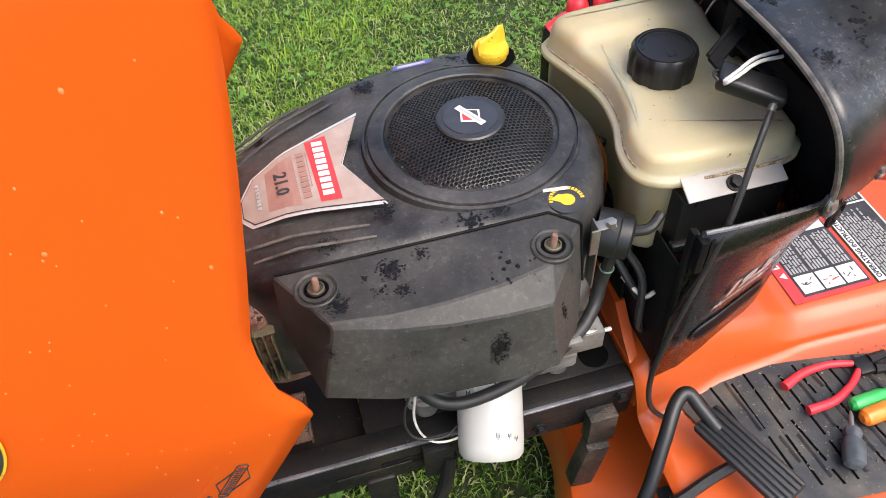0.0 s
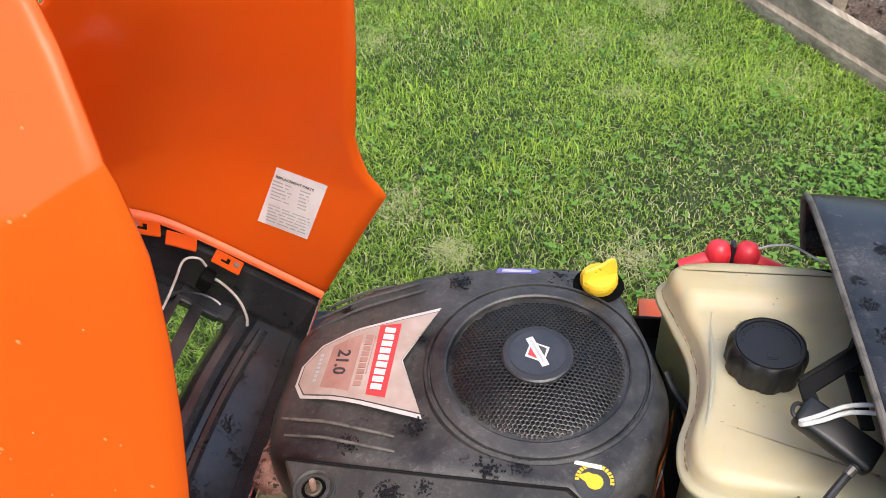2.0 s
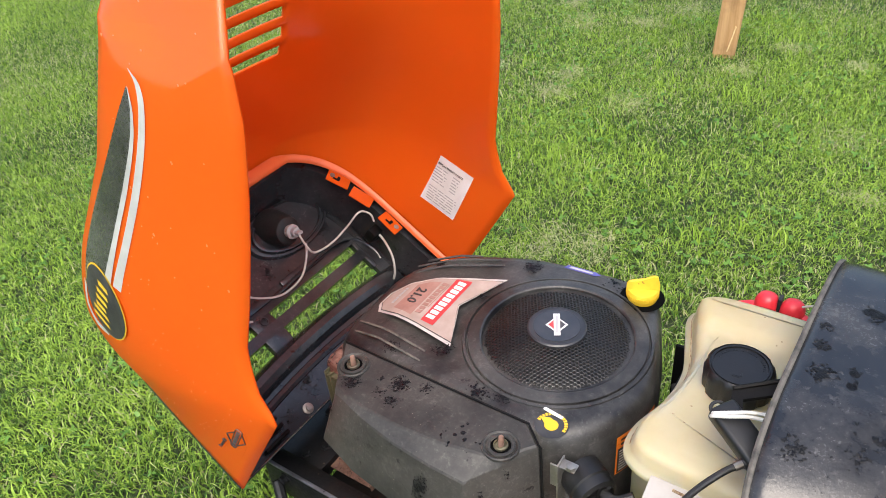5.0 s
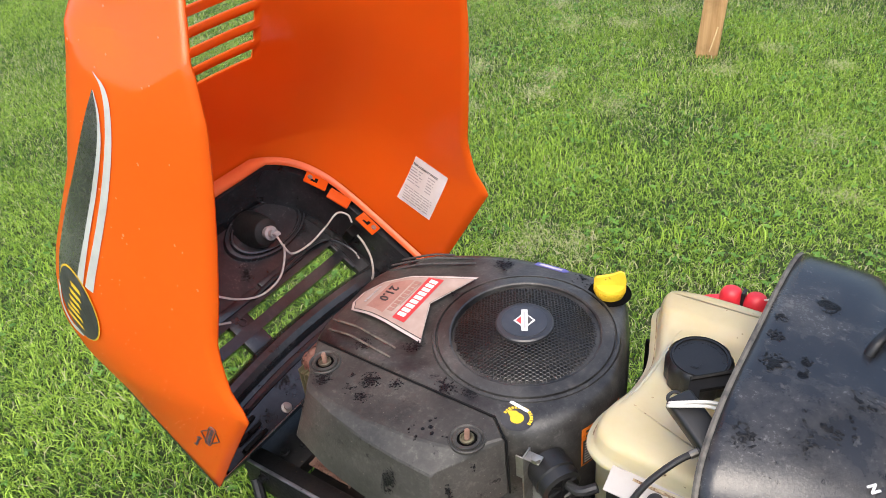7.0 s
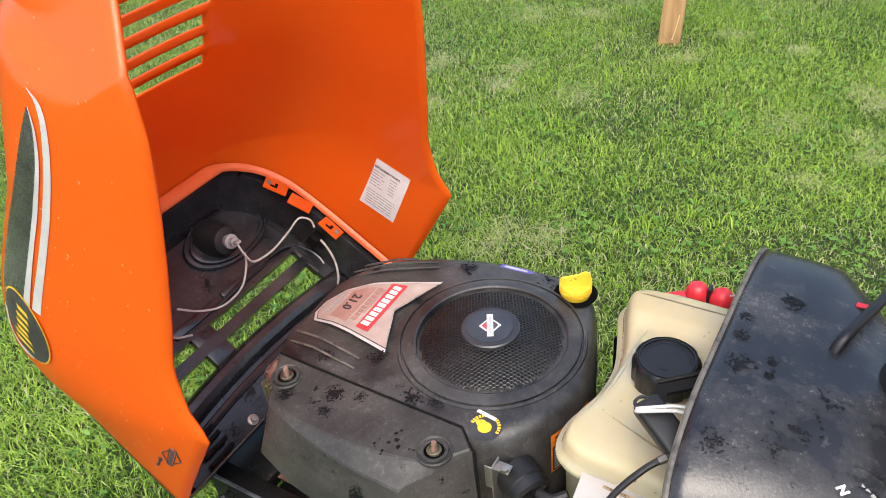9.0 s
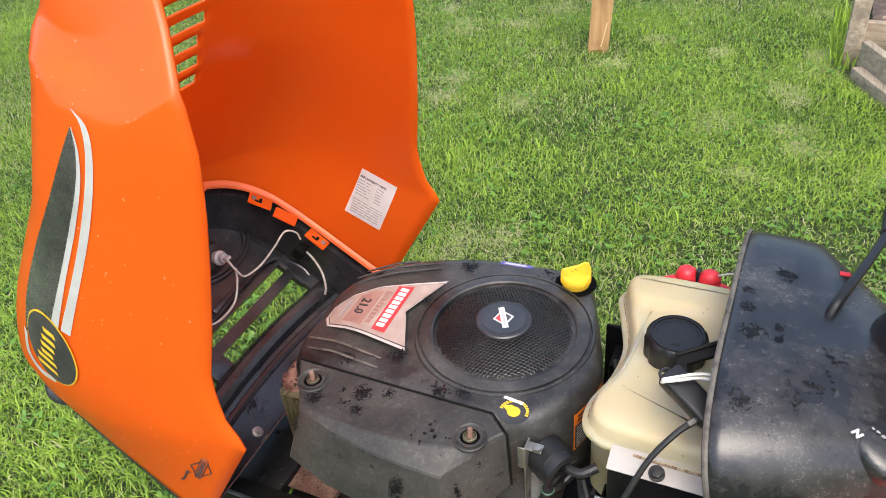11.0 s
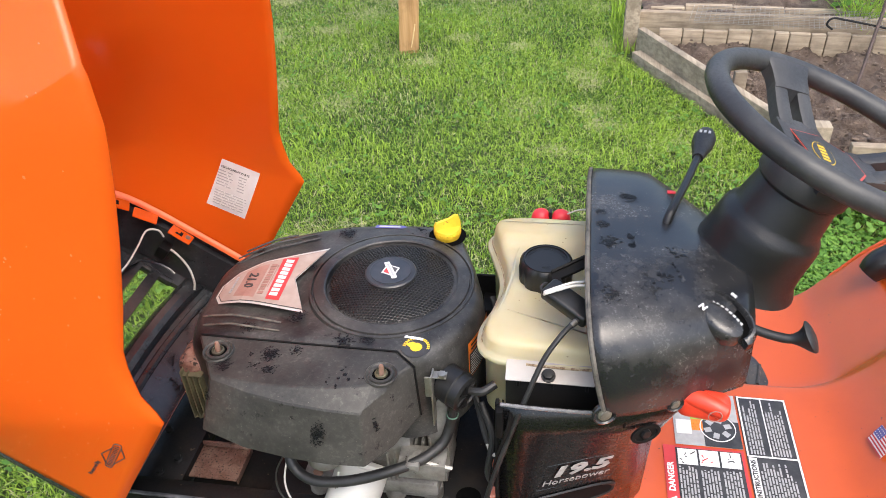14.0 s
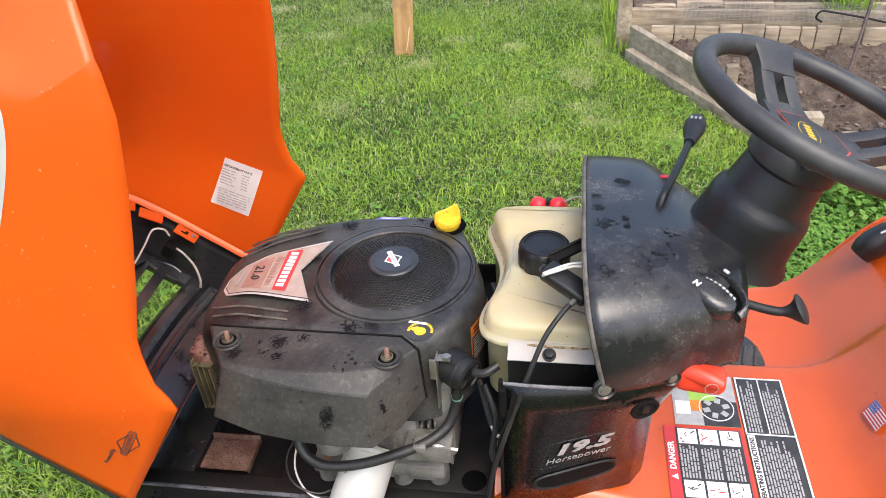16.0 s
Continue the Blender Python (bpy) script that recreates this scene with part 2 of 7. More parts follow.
GRASS = leaf_material("grass_blades", (0.37, 0.54, 0.076), (0.047, 0.128, 0.014), (0.48, 0.44, 0.29))
CLOVER = leaf_material("broad_leaves", (0.17, 0.33, 0.055), (0.075, 0.19, 0.03), (0.24, 0.36, 0.07))
TURF = surface("turf", (0.022, 0.045, 0.009), (0.055, 0.070, 0.020), 3.0, 60.0, (0.8, 0.95), 0, 0.8, 0.02, 0.35, 0.7, (0.28, 0.25, 0.12), 35.0, 0.66)


# ---- building helpers ----
def empty(name, at, label, category, group="", kind=""):
    ob = new(name)
    ob.location = at
    ob.empty_display_size = 0.05
    return tagged(ob, label, category, group, kind)


def part(name, bm, material, parent, label="", smooth=True, angle=35):
    me = bpy.data.meshes.new(name)
    if smooth:
        for f in bm.faces:
            f.smooth = True
        for e in bm.edges:
            if len(e.link_faces) == 2 and e.calc_face_angle(0) > radians(angle):
                e.smooth = False
    bm.to_mesh(me)
    bm.free()
    me.materials.append(material)
    ob = new(name, me)
    if parent is not None:
        ob.parent = parent
        top = parent
        while top.parent:
            top = top.parent
        if parent == top:
            ob.matrix_parent_inverse = Matrix.Translation(-Vector(top.location))
    if label:
        ob["label"] = label
    return ob


def box(bm, lo, hi, bevel=0.0, m=None, seg=2):
    r = bmesh.ops.create_cube(bm, size=1.0)["verts"]
    c = [(a + b) / 2 for a, b in zip(lo, hi)]
    for v in r:
        v.co = Vector(tuple(c[i] + v.co[i] * (hi[i] - lo[i]) for i in range(3)))
    if bevel:
        es = list({e for v in r for e in v.link_edges})
        out = bmesh.ops.bevel(bm, geom=es, offset=bevel, segments=seg, profile=0.5, affect="EDGES")
        r = list({v for f in out["faces"] for v in f.verts} | {v for v in r if v.is_valid})
    if m is not None:
        bmesh.ops.transform(bm, matrix=m, verts=r)
    return bm


def cube(lo, hi, bevel=0.0, m=None):
    return box(bmesh.new(), lo, hi, bevel, m)


def lathe(bm, profile, m=None, seg=32, close=True):
    """Turns (radius, height) pairs round z; the first and last rings are capped when their radius is above 0."""
    m = m or Matrix()
    rings = []
    for r, h in profile:
        if r < 1e-6:
            rings.append([bm.verts.new(m @ Vector((0, 0, h)))])
        else:
            rings.append([bm.verts.new(m @ Vector((r * math.cos(a), r * math.sin(a), h))) for a in (2 * math.pi * i / seg for i in range(seg))])
    for a, b in zip(rings, rings[1:]):
        for i in range(seg):
            j = (i + 1) % seg
            q = [a[i % len(a)], a[j % len(a)], b[j % len(b)], b[i % len(b)]]
            q = list(dict.fromkeys(q))
            if len(q) > 2:
                bm.faces.new(q)
    if close:
        for ring in (rings[0], rings[-1]):
            if len(ring) > 2:
                bm.faces.new(ring)
    bmesh.ops.recalc_face_normals(bm, faces=bm.faces)
    return bm


def smooth_path(pts, n=8, closed=False):
    """Catmull-Rom through the points."""
    p = [Vector(q) for q in pts]
    out = []
    count = len(p) if closed else len(p) - 1
    for i in range(count):
        a = p[(i - 1) % len(p)] if closed or i else p[0] * 2 - p[1]
        b, c = p[i], p[(i + 1) % len(p)]
        d = p[(i + 2) % len(p)] if closed or i + 2 < len(p) else p[-1] * 2 - p[-2]
        for k in range(n):
            t = k / n
            out.append(0.5 * (2 * b + (c - a) * t + (2 * a - 5 * b + 4 * c - d) * t * t + (3 * b - a - 3 * c + d) * t * t * t))
    if not closed:
        out.append(p[-1])
    return out


def tube(bm, pts, r, seg=8, n=6, smooth=True, closed=False, flat=1.0):
    path = smooth_path(pts, n, closed) if smooth else [Vector(q) for q in pts]
    rings, side = [], None
    count = len(path)
    for i, q in enumerate(path):
        a = path[(i - 1) % count] if closed or i else q
        b = path[(i + 1) % count] if closed or i + 1 < count else q
        d = (b - a).normalized()
        if side is None:
            side = d.orthogonal().normalized()
        side = (side - d * side.dot(d)).normalized()
        up = d.cross(side)
        rad = r(i / max(1, count - 1)) if callable(r) else r
        rings.append([bm.verts.new(q + rad * (math.cos(t) * side + flat * math.sin(t) * up)) for t in (2 * math.pi * k / seg for k in range(seg))])
    pairs = list(zip(rings, rings[1:])) + ([(rings[-1], rings[0])] if closed else [])
    for a, b in pairs:
        for k in range(seg):
            bm.faces.new((a[k], a[(k + 1) % seg], b[(k + 1) % seg], b[k]))
    if not closed:
        bm.faces.new(rings[0][::-1])
        bm.faces.new(rings[-1])
    bmesh.ops.recalc_face_normals(bm, faces=bm.faces)
    return bm


def rod(a, b, r, seg=10, r2=None):
    return tube(bmesh.new(), (a, b), (lambda t: r + (r2 - r) * t) if r2 else r, seg, smooth=False)


def loft(bm, rings, closed=True, cap_first=False, cap_last=False):
    vs = [[bm.verts.new(p) for p in ring] for ring in rings]
    for a, b in zip(vs, vs[1:]):
        k = len(a)
        for i in range(k if closed else k - 1):
            j = (i + 1) % k
            bm.faces.new((a[i], a[j], b[j], b[i]))
    if cap_first:
        bm.faces.new(vs[0][::-1])
    if cap_last:
        bm.faces.new(vs[-1])
    bmesh.ops.recalc_face_normals(bm, faces=bm.faces)
    return bm


def inset(outline, d):
    """A closed outline in plan, moved inwards by d (outline anticlockwise)."""
    out, k = [], len(outline)
    for i in range(k):
        a, b, c = Vector(outline[i - 1][:2]), Vector(outline[i][:2]), Vector(outline[(i + 1) % k][:2])
        t = (c - a).normalized()
        out.append(b + d * Vector((-t.y, t.x)))
    return out


def slab(bm, outline, steps, top=None):
    """A moulded plate: the outline at (inset, z) steps from bottom to top, capped; top(x, y) adds to z."""
    rings = []
    for d, z in steps:
        rings.append([Vector((p.x, p.y, z + (top(p.x, p.y) if top else 0))) for p in inset(outline, d)])
    return loft(bm, rings, True, True, True)


def lettering(name, words, size, m, material, parent, label="", shear=0.0, bold=0.0):
    """Flat raised words in the built-in font, read along the x axis of m."""
    cu = bpy.data.curves.new(name, "FONT")
    cu.body, cu.size, cu.extrude, cu.offset, cu.shear = words, size, 0.0003, bold, shear
    cu.align_x, cu.align_y = "CENTER", "CENTER"
    cu.resolution_u = 2
    tmp = bpy.data.objects.new(name, cu)
    scene.collection.objects.link(tmp)
    me = bpy.data.meshes.new_from_object(tmp.evaluated_get(bpy.context.evaluated_depsgraph_get()))
    bpy.data.objects.remove(tmp)
    bpy.data.curves.remove(cu)
    me.transform(m)
    bm = bmesh.new()
    bm.from_mesh(me)
    bpy.data.meshes.remove(me)
    return part(name, bm, material, parent, label, smooth=False)


def plane_frame(origin, along, up):
    """A matrix whose x runs along, y up, z out of a flat label."""
    x = Vector(along).normalized()
    y = Vector(up)
    y = (y - x * y.dot(x)).normalized()
    z = x.cross(y)
    return Matrix.Translation(origin) @ Matrix((x, y, z)).transposed().to_4x4()


def bars(bm, m, rects, z=0.0006):
    """Flat rectangles (x0, y0, x1, y1) on a label."""
    for x0, y0, x1, y1 in rects:
        box(bm, (x0, y0, z - 0.0004), (x1, y1, z), 0, m)
    return bm


def text_rows(rng, x0, y0, x1, y1, pitch, fill=0.6, ragged=0.3):
    """Rows of word-like bars that stand for print too small to read."""
    out, y = [], y1
    while y - pitch > y0:
        x, end = x0, x1 - rng.random() * ragged * (x1 - x0)
        while x < end:
            w = pitch * rng.uniform(1.0, 4.0)
            out.append((x, y - pitch * fill, min(x + w, end), y))
            x += w + pitch * 0.5
        y -= pitch
    return out


# ---- ground ----
bm = bmesh.new()
bmesh.ops.create_grid(bm, x_segments=60, y_segments=60, size=6.0)
for v in bm.verts:
    v.co.z = -0.006 + 0.012 * noise.noise(Vector((v.co.x * 0.9, v.co.y * 0.9, 0)))
far = [bm.verts.new((sx * 900, sy * 900, -0.006)) for sx, sy in ((-1, -1), (1, -1), (1, 1), (-1, 1))]
corner = {}
for v in bm.verts:
    if abs(abs(v.co.x) - 6) < 1e-4 and abs(abs(v.co.y) - 6) < 1e-4:
        corner[(v.co.x > 0, v.co.y > 0)] = v
rim = {k: [v for v in bm.verts if abs(v.co[k[0]] - k[1]) < 1e-4] for k in ((1, -6), (0, 6), (1, 6), (0, -6))}
for (axis, side), fa, fb in (((1, -6), 0, 1), ((0, 6), 1, 2), ((1, 6), 3, 2), ((0, -6), 0, 3)):
    row = sorted(rim[(axis, side)], key=lambda v: v.co[1 - axis])
    bm.faces.new(row + [far[fb], far[fa]])
ground = tagged(part("ground", bm, TURF, None), "mown green lawn with dry patches", "lawn", kind="structure")


def blade_mesh(name, x, y, height, width, lean, tone, rng, material, label, category):
    """Grass: one tapering, bending blade at each place, in one mesh."""
    k = len(x)
    a = rng.uniform(0, 2 * np.pi, k)
    b = rng.uniform(0, 2 * np.pi, k)
    sx, sy = np.cos(a) * width / 2, np.sin(a) * width / 2
    lx, ly = np.cos(b) * lean * height, np.sin(b) * lean * height
    z0 = np.full(k, -0.012)
    co = np.empty((k, 5, 3))
    co[:, 0] = np.stack([x - sx, y - sy, z0], 1)
    co[:, 1] = np.stack([x + sx, y + sy, z0], 1)
    co[:, 2] = np.stack([x + sx * 0.8 + lx * 0.35, y + sy * 0.8 + ly * 0.35, height * 0.55], 1)
    co[:, 3] = np.stack([x - sx * 0.8 + lx * 0.35, y - sy * 0.8 + ly * 0.35, height * 0.55], 1)
    co[:, 4] = np.stack([x + lx, y + ly, height * np.clip(1 - 0.3 * lean, 0.3, 1)], 1)
    base = (np.arange(k) * 5)[:, None]
    loops = np.concatenate([base + np.array([0, 1, 2, 3]), base + np.array([3, 2, 4])], 1).ravel()
    me = bpy.data.meshes.new(name)
    me.vertices.add(k * 5)
    me.vertices.foreach_set("co", co.ravel())
    me.loops.add(k * 7)
    me.loops.foreach_set("vertex_index", loops.astype(np.int32))
    me.polygons.add(k * 2)
    starts = np.stack([np.arange(k) * 7, np.arange(k) * 7 + 4], 1).ravel()
    me.polygons.foreach_set("loop_start", starts.astype(np.int32))
    at = me.attributes.new("tone", "FLOAT", "POINT")
    at.data.foreach_set("value", np.repeat(tone, 5).astype(np.float32))
    me.update(calc_edges=True)
    me.materials.append(material)
    return tagged(new(name, me), label, category, kind="stuff")


def patchiness(x, y, s, seed):
    """Smooth 0 to 1 unevenness over the lawn."""
    r = np.random.default_rng(seed)
    out = np.zeros_like(x)
    for i in range(14):
        f, p = r.normal(size=2) * s, r.uniform(0, 6.28)
        out += np.cos(f[0] * x + f[1] * y + p)
    return 0.5 + out / 11


BED_CORNERS = ((1.15, 1.59), (0.53, 2.69))


def on_lawn(x, y):
    """True off the planting bed."""
    (ax, ay), (bx, by) = BED_CORNERS
    side = (bx - ax) * (y - ay) - (by - ay) * (x - ax)
    return ~(((side < 0) & (y > 1.56 - 0.05 * (x - 1.1)) & (y < 2.85)) | ((y >= 2.85) & (x > 0.52)))


rng = np.random.default_rng(4)
count = 780000
gx = rng.uniform(-7.0, 2.2, count)
gy = -0.9 + 5.6 * rng.beta(1.0, 1.15, count)
view = on_lawn(gx, gy) & (gx > -1.6 - 1.35 * (gy + 0.9)) & (gx < 0.9 + 0.55 * (gy + 0.9))
gx, gy = gx[view], gy[view]
lush = patchiness(gx, gy, 2.2, 1)
fine = patchiness(gx, gy, 9.0, 2)
gh = np.clip(0.012 + 0.016 * lush * rng.uniform(0.3, 1.5, len(gx)) + 0.008 * fine, 0.010, 0.045)
tone = np.clip(0.01 + 0.80 * rng.random(len(gx)) * (0.55 + 0.62 * lush) + 0.26 * (fine - 0.5), 0, 0.88)
dry = rng.random(len(gx)) < 0.07 + 0.5 * np.clip(0.72 - lush - 0.3 * fine, 0, 1)
tone[dry] = rng.uniform(0.93, 1.0, dry.sum())
blade_mesh("lawn_grass", gx, gy, gh, rng.uniform(0.0024, 0.0054, len(gx)), rng.uniform(0.5, 2.3, len(gx)), tone, rng, GRASS, "short mown lawn grass with yellow dry blades", "grass")

# the lawn goes on round about, thinner
r7 = np.random.default_rng(17)
ox, oy = r7.uniform(-8.0, 6.5, 150000), r7.uniform(-5.5, 8.0, 150000)
out = on_lawn(ox, oy) & ~((gx.min() < ox) & (ox > -1.6 - 1.35 * (oy + 0.9)) & (ox < 0.9 + 0.55 * (oy + 0.9)) & (oy > -0.9) & (oy < 4.7))
ox, oy = ox[out], oy[out]
blade_mesh("outer_grass", ox, oy, r7.uniform(0.012, 0.035, len(ox)), r7.uniform(0.010, 0.026, len(ox)), r7.uniform(0.8, 2.6, len(ox)), r7.uniform(0.05, 0.86, len(ox)), r7, GRASS, "mown lawn grass further round the tractor", "grass")

# dry thatch lying in worn patches, and brighter coarse tufts
r2 = np.random.default_rng(6)
tx, ty = r2.uniform(-2.6, 0.8, 46), r2.uniform(0.5, 3.6, 46)
pick = r2.integers(0, 46, 15000)
px, py = tx[pick] + r2.normal(0, 0.05, 15000) * r2.uniform(0.5, 1.3, 46)[pick], ty[pick] + r2.normal(0, 0.05, 15000) * r2.uniform(0.5, 1.3, 46)[pick]
ok = on_lawn(px, py)
px, py = px[ok], py[ok]
blade_mesh("dry_thatch", px, py, r2.uniform(0.012, 0.03, len(px)), r2.uniform(0.002, 0.004, len(px)), r2.uniform(1.5, 3.0, len(px)), r2.uniform(0.95, 1.0, len(px)), r2, GRASS, "grey dry thatch in worn lawn patches", "dry grass")
tx, ty = r2.uniform(-2.6, 1.0, 60), r2.uniform(-0.4, 3.6, 60)
pick = r2.integers(0, 60, 1100)
px, py = tx[pick] + r2.normal(0, 0.035, 1100), ty[pick] + r2.normal(0, 0.035, 1100)
ok = on_lawn(px, py)
px, py = px[ok], py[ok]
blade_mesh("coarse_tufts", px, py, r2.uniform(0.03, 0.062, len(px)), r2.uniform(0.004, 0.007, len(px)), r2.uniform(0.2, 0.9, len(px)), r2.uniform(0.55, 0.88, len(px)), r2, GRASS, "bright coarse grass tufts in the lawn", "grass")

# ---- timber post ----
post = empty("timber_post", (-0.58, 2.83, 0), "square pale pine post standing upright in the lawn", "post")
lean = Matrix.Translation((-0.58, 2.83, 0)) @ Matrix.Rotation(radians(3.5), 4, "Y") @ Matrix.Rotation(radians(12), 4, "Z")
part("shaft", cube((-0.05, -0.05, -0.05), (0.05, 0.05, 2.2), 0.006, lean), POST, post)
part("splinter", tube(bmesh.new(), [lean @ Vector(p) for p in ((0.012, -0.053, 0.03), (0.022, -0.056, 0.09), (0.03, -0.053, 0.15))], 0.0035, 6), surface("pale_splinter", (0.75, 0.55, 0.3), (0.65, 0.45, 0.22), 30, 200), post, "pale torn splinter")

# ---- planting bed ----
bed = empty("raised_bed", (1.1, 1.6, 0), "raised planting bed of weathered grey-brown boards", "raised bed")


def plank(a, b, z0, z1, t, material, name="board"):
    a, b = Vector((*a, 0)), Vector((*b, 0))
    d = (b - a).normalized()
    m = plane_frame(a, d, (0, 0, 1))
    return part(name, cube((0, z0, -t / 2), ((b - a).length, z1, t / 2), 0.004, m), material, bed)


plank((1.178, 1.594), (0.560, 2.735), -0.03, 0.050, 0.050, WOOD_Y)
plank((1.185, 1.60), (0.575, 2.79), -0.03, 0.145, 0.038, WOOD_Y)
plank((1.20, 1.57), (2.6, 1.50), -0.03, 0.10, 0.04, WOOD_X)
plank((1.20, 1.57), (2.6, 1.50), 0.102, 0.20, 0.038, WOOD_X)
edge_rng = random.Random(15)
x = 0.66
while x < 2.6:
    w = edge_rng.uniform(0.05, 0.11)
    dz = edge_rng.uniform(-0.006, 0.006)
    plank((x, 2.775 - 0.073 * (x - 0.66)), (x + w - 0.004, 2.775 - 0.073 * (x + w - 0.66)), 0.02, 0.152 + dz, 0.03, WOOD_X, "edging_board")
    x += w
plank((0.54, 2.93), (2.9, 2.74), 0.06, 0.180, 0.04, WOOD_X)
x = 0.64
while x < 2.8:
    w = edge_rng.uniform(0.15, 0.32)
    plank((x, 3.11 - 0.05 * (x - 0.6)), (x + w - 0.005, 3.11 - 0.05 * (x + w - 0.6)), 0.04, 0.150 + edge_rng.uniform(-0.008, 0.008), 0.04, WOOD_X, "edging_board")
    x += w
part("stake", cube((0.925, 2.225, 0.0), (0.975, 2.265, 0.165), 0.003), WOOD_X, bed, "short pale corner stub")
part("stake", cube((1.06, 1.585, -0.05), (1.135, 1.64, 0.25), 0.004), WOOD_Y, bed, "square corner stake")
part("stake", cube((0.50, 2.86, -0.05), (0.57, 2.93, 0.30), 0.004), WOOD_Y, bed, "square corner stake")
bm = bmesh.new()
bmesh.ops.create_grid(bm, x_segments=90, y_segments=70, size=0.5)
for v in bm.verts:
    u, w = v.co.x + 0.5, v.co.y + 0.5
    y = 1.6 + w * 1.22
    x0 = 1.19 - 0.62 * w + 0.012
    x = x0 + u * (2.7 - x0)
    v.co = Vector((x, y, 0.070 + 0.045 * noise.fractal(Vector((x * 9, y * 9, 0)), 0.7, 2.2, 6)))
part("soil", bm, DIRT, bed, "loose brown soil")
bm = bmesh.new()
bmesh.ops.create_grid(bm, x_segments=60, y_segments=30, size=0.5)
for v in bm.verts:
    u, w = v.co.x + 0.5, v.co.y + 0.5
    x, y = 0.6 + u * 2.8, 2.96 + w * 1.6 - 0.1 * u
    v.co = Vector((x, y, 0.13 + 0.04 * noise.fractal(Vector((x * 7, y * 7, 3)), 0.8, 2.2, 5)))
part("soil", bm, DIRT, bed, "loose brown soil")

# ---- lawn tractor ----
tractor = empty("lawn_tractor", (0.1, 0, 0), "orange riding lawn tractor with its hood tipped open and engine bare", "lawn tractor")

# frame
# black with the deep shade of holes and recesses put into the colour
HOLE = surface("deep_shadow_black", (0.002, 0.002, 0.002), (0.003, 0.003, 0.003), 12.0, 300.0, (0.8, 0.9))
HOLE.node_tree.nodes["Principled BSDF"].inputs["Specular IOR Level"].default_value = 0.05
chassis = part("frame", cube((-0.46, -0.20, 0.36), (0.165, -0.165, 0.435), 0.004), FRAME, tractor, "black painted steel side rail")
part("side_rail", cube((-0.46, 0.165, 0.36), (0.22, 0.20, 0.435), 0.004), FRAME, chassis)
part("cross_plate", cube((-0.20, -0.164, 0.424), (0.165, 0.164, 0.431), 0.002), FRAME, chassis)
part("front_plate", cube((-0.46, -0.164, 0.395), (-0.36, 0.164, 0.425), 0.003), FRAME, chassis)
part("belly_plate", cube((-0.359, -0.164, 0.385), (-0.201, 0.164, 0.392), 0.002), FRAME, chassis)

# wheels, hidden below, on which it stands
for wx, wy, r, wd in ((-0.42, -0.34, 0.19, 0.14), (-0.42, 0.34, 0.19, 0.14), (1.05, -0.40, 0.26, 0.2), (1.05, 0.40, 0.26, 0.2)):
    m = pose(wx, wy, r, 90)
    wheel = part("wheel", lathe(bmesh.new(), ((r * 0.55, -wd / 2), (r * 0.9, -wd / 2), (r, -wd * 0.35), (r, wd * 0.35), (r * 0.9, wd / 2), (r * 0.55, wd / 2)), m), RUBBER, tractor)
    part("rim", lathe(bmesh.new(), ((0.02, -wd * 0.3), (r * 0.54, -wd * 0.4), (r * 0.54, wd * 0.4), (0.02, wd * 0.3)), m), WHITE, wheel)
part("front_axle", cube((-0.45, -0.28, 0.17), (-0.39, 0.28, 0.23), 0.006), FRAME, tractor)
part("axle_bracket", cube((-0.44, -0.05, 0.22), (-0.40, 0.05, 0.40), 0.004), FRAME, tractor)
part("rear_axle", cube((1.01, -0.32, 0.22), (1.09, 0.32, 0.30), 0.006), FRAME, tractor)
part("rear_frame", cube((0.22, -0.13, 0.30), (1.1, 0.13, 0.36), 0.006), FRAME, tractor)


# hood, tipped forward so that its nose faces the ground
def lin(z, table):
    for (a, va), (b, vb) in zip(table, table[1:]):
        if z <= b:
            t = max(0.0, (z - a) / (b - a))
            return va + (vb - va) * t
    return table[-1][1]


EDGE = ((0.50, -0.388), (0.745, -0.237), (0.76, -0.242), (0.79, -0.259), (0.85, -0.266), (0.92, -0.251), (1.0, -0.236), (1.07, -0.225), (1.14, -0.218), (1.2, -0.224), (1.26, -0.245), (1.42, -0.325))
# the line that the side's curve starts from, smoother than the cut edge itself
START = ((0.50, -0.325), (0.60, -0.286), (0.68, -0.262), (0.74, -0.250), (0.80, -0.250), (0.85, -0.254), (0.92, -0.248), (1.0, -0.236), (1.07, -0.225), (1.14, -0.218), (1.2, -0.224), (1.26, -0.245), (1.42, -0.325))
NOSE = ((0.50, -0.72), (0.70, -0.73), (0.80, -0.715), (0.92, -0.64), (1.05, -0.555), (1.2, -0.49), (1.42, -0.42))


def hood_y(x, z):
    """Half width of the hood at a place on its side."""
    xe, xf = lin(z, START), lin(z, NOSE)
    length = xe - xf
    u = min(1.0, max(0.0, (xe - x) / length))
    w = 0.30 - 0.14 * max(0.0, z - 0.75)
    fade = min(1.0, max(0.0, (z - 1.165 + 0.50 * (x + 0.295)) / 0.045))
    w -= 0.030 * min(1.0, max(0.0, z - 1.171 - 0.53 * (x + 0.295)) / 0.09) * fade * fade * (3 - 2 * fade)
    rise = min(1.0, max(0.0, (z - 0.52) / 0.42))
    bulge = 0.33 * rise * rise * (3 - 2 * rise)
    return (w + bulge * length * u) * max(0.0, 1 - u ** 2.7) ** (1 / 2.7)


def hood_low(x):
    return 0.528 + 0.75 * (-0.371 - x)


LEVEL = 0.88


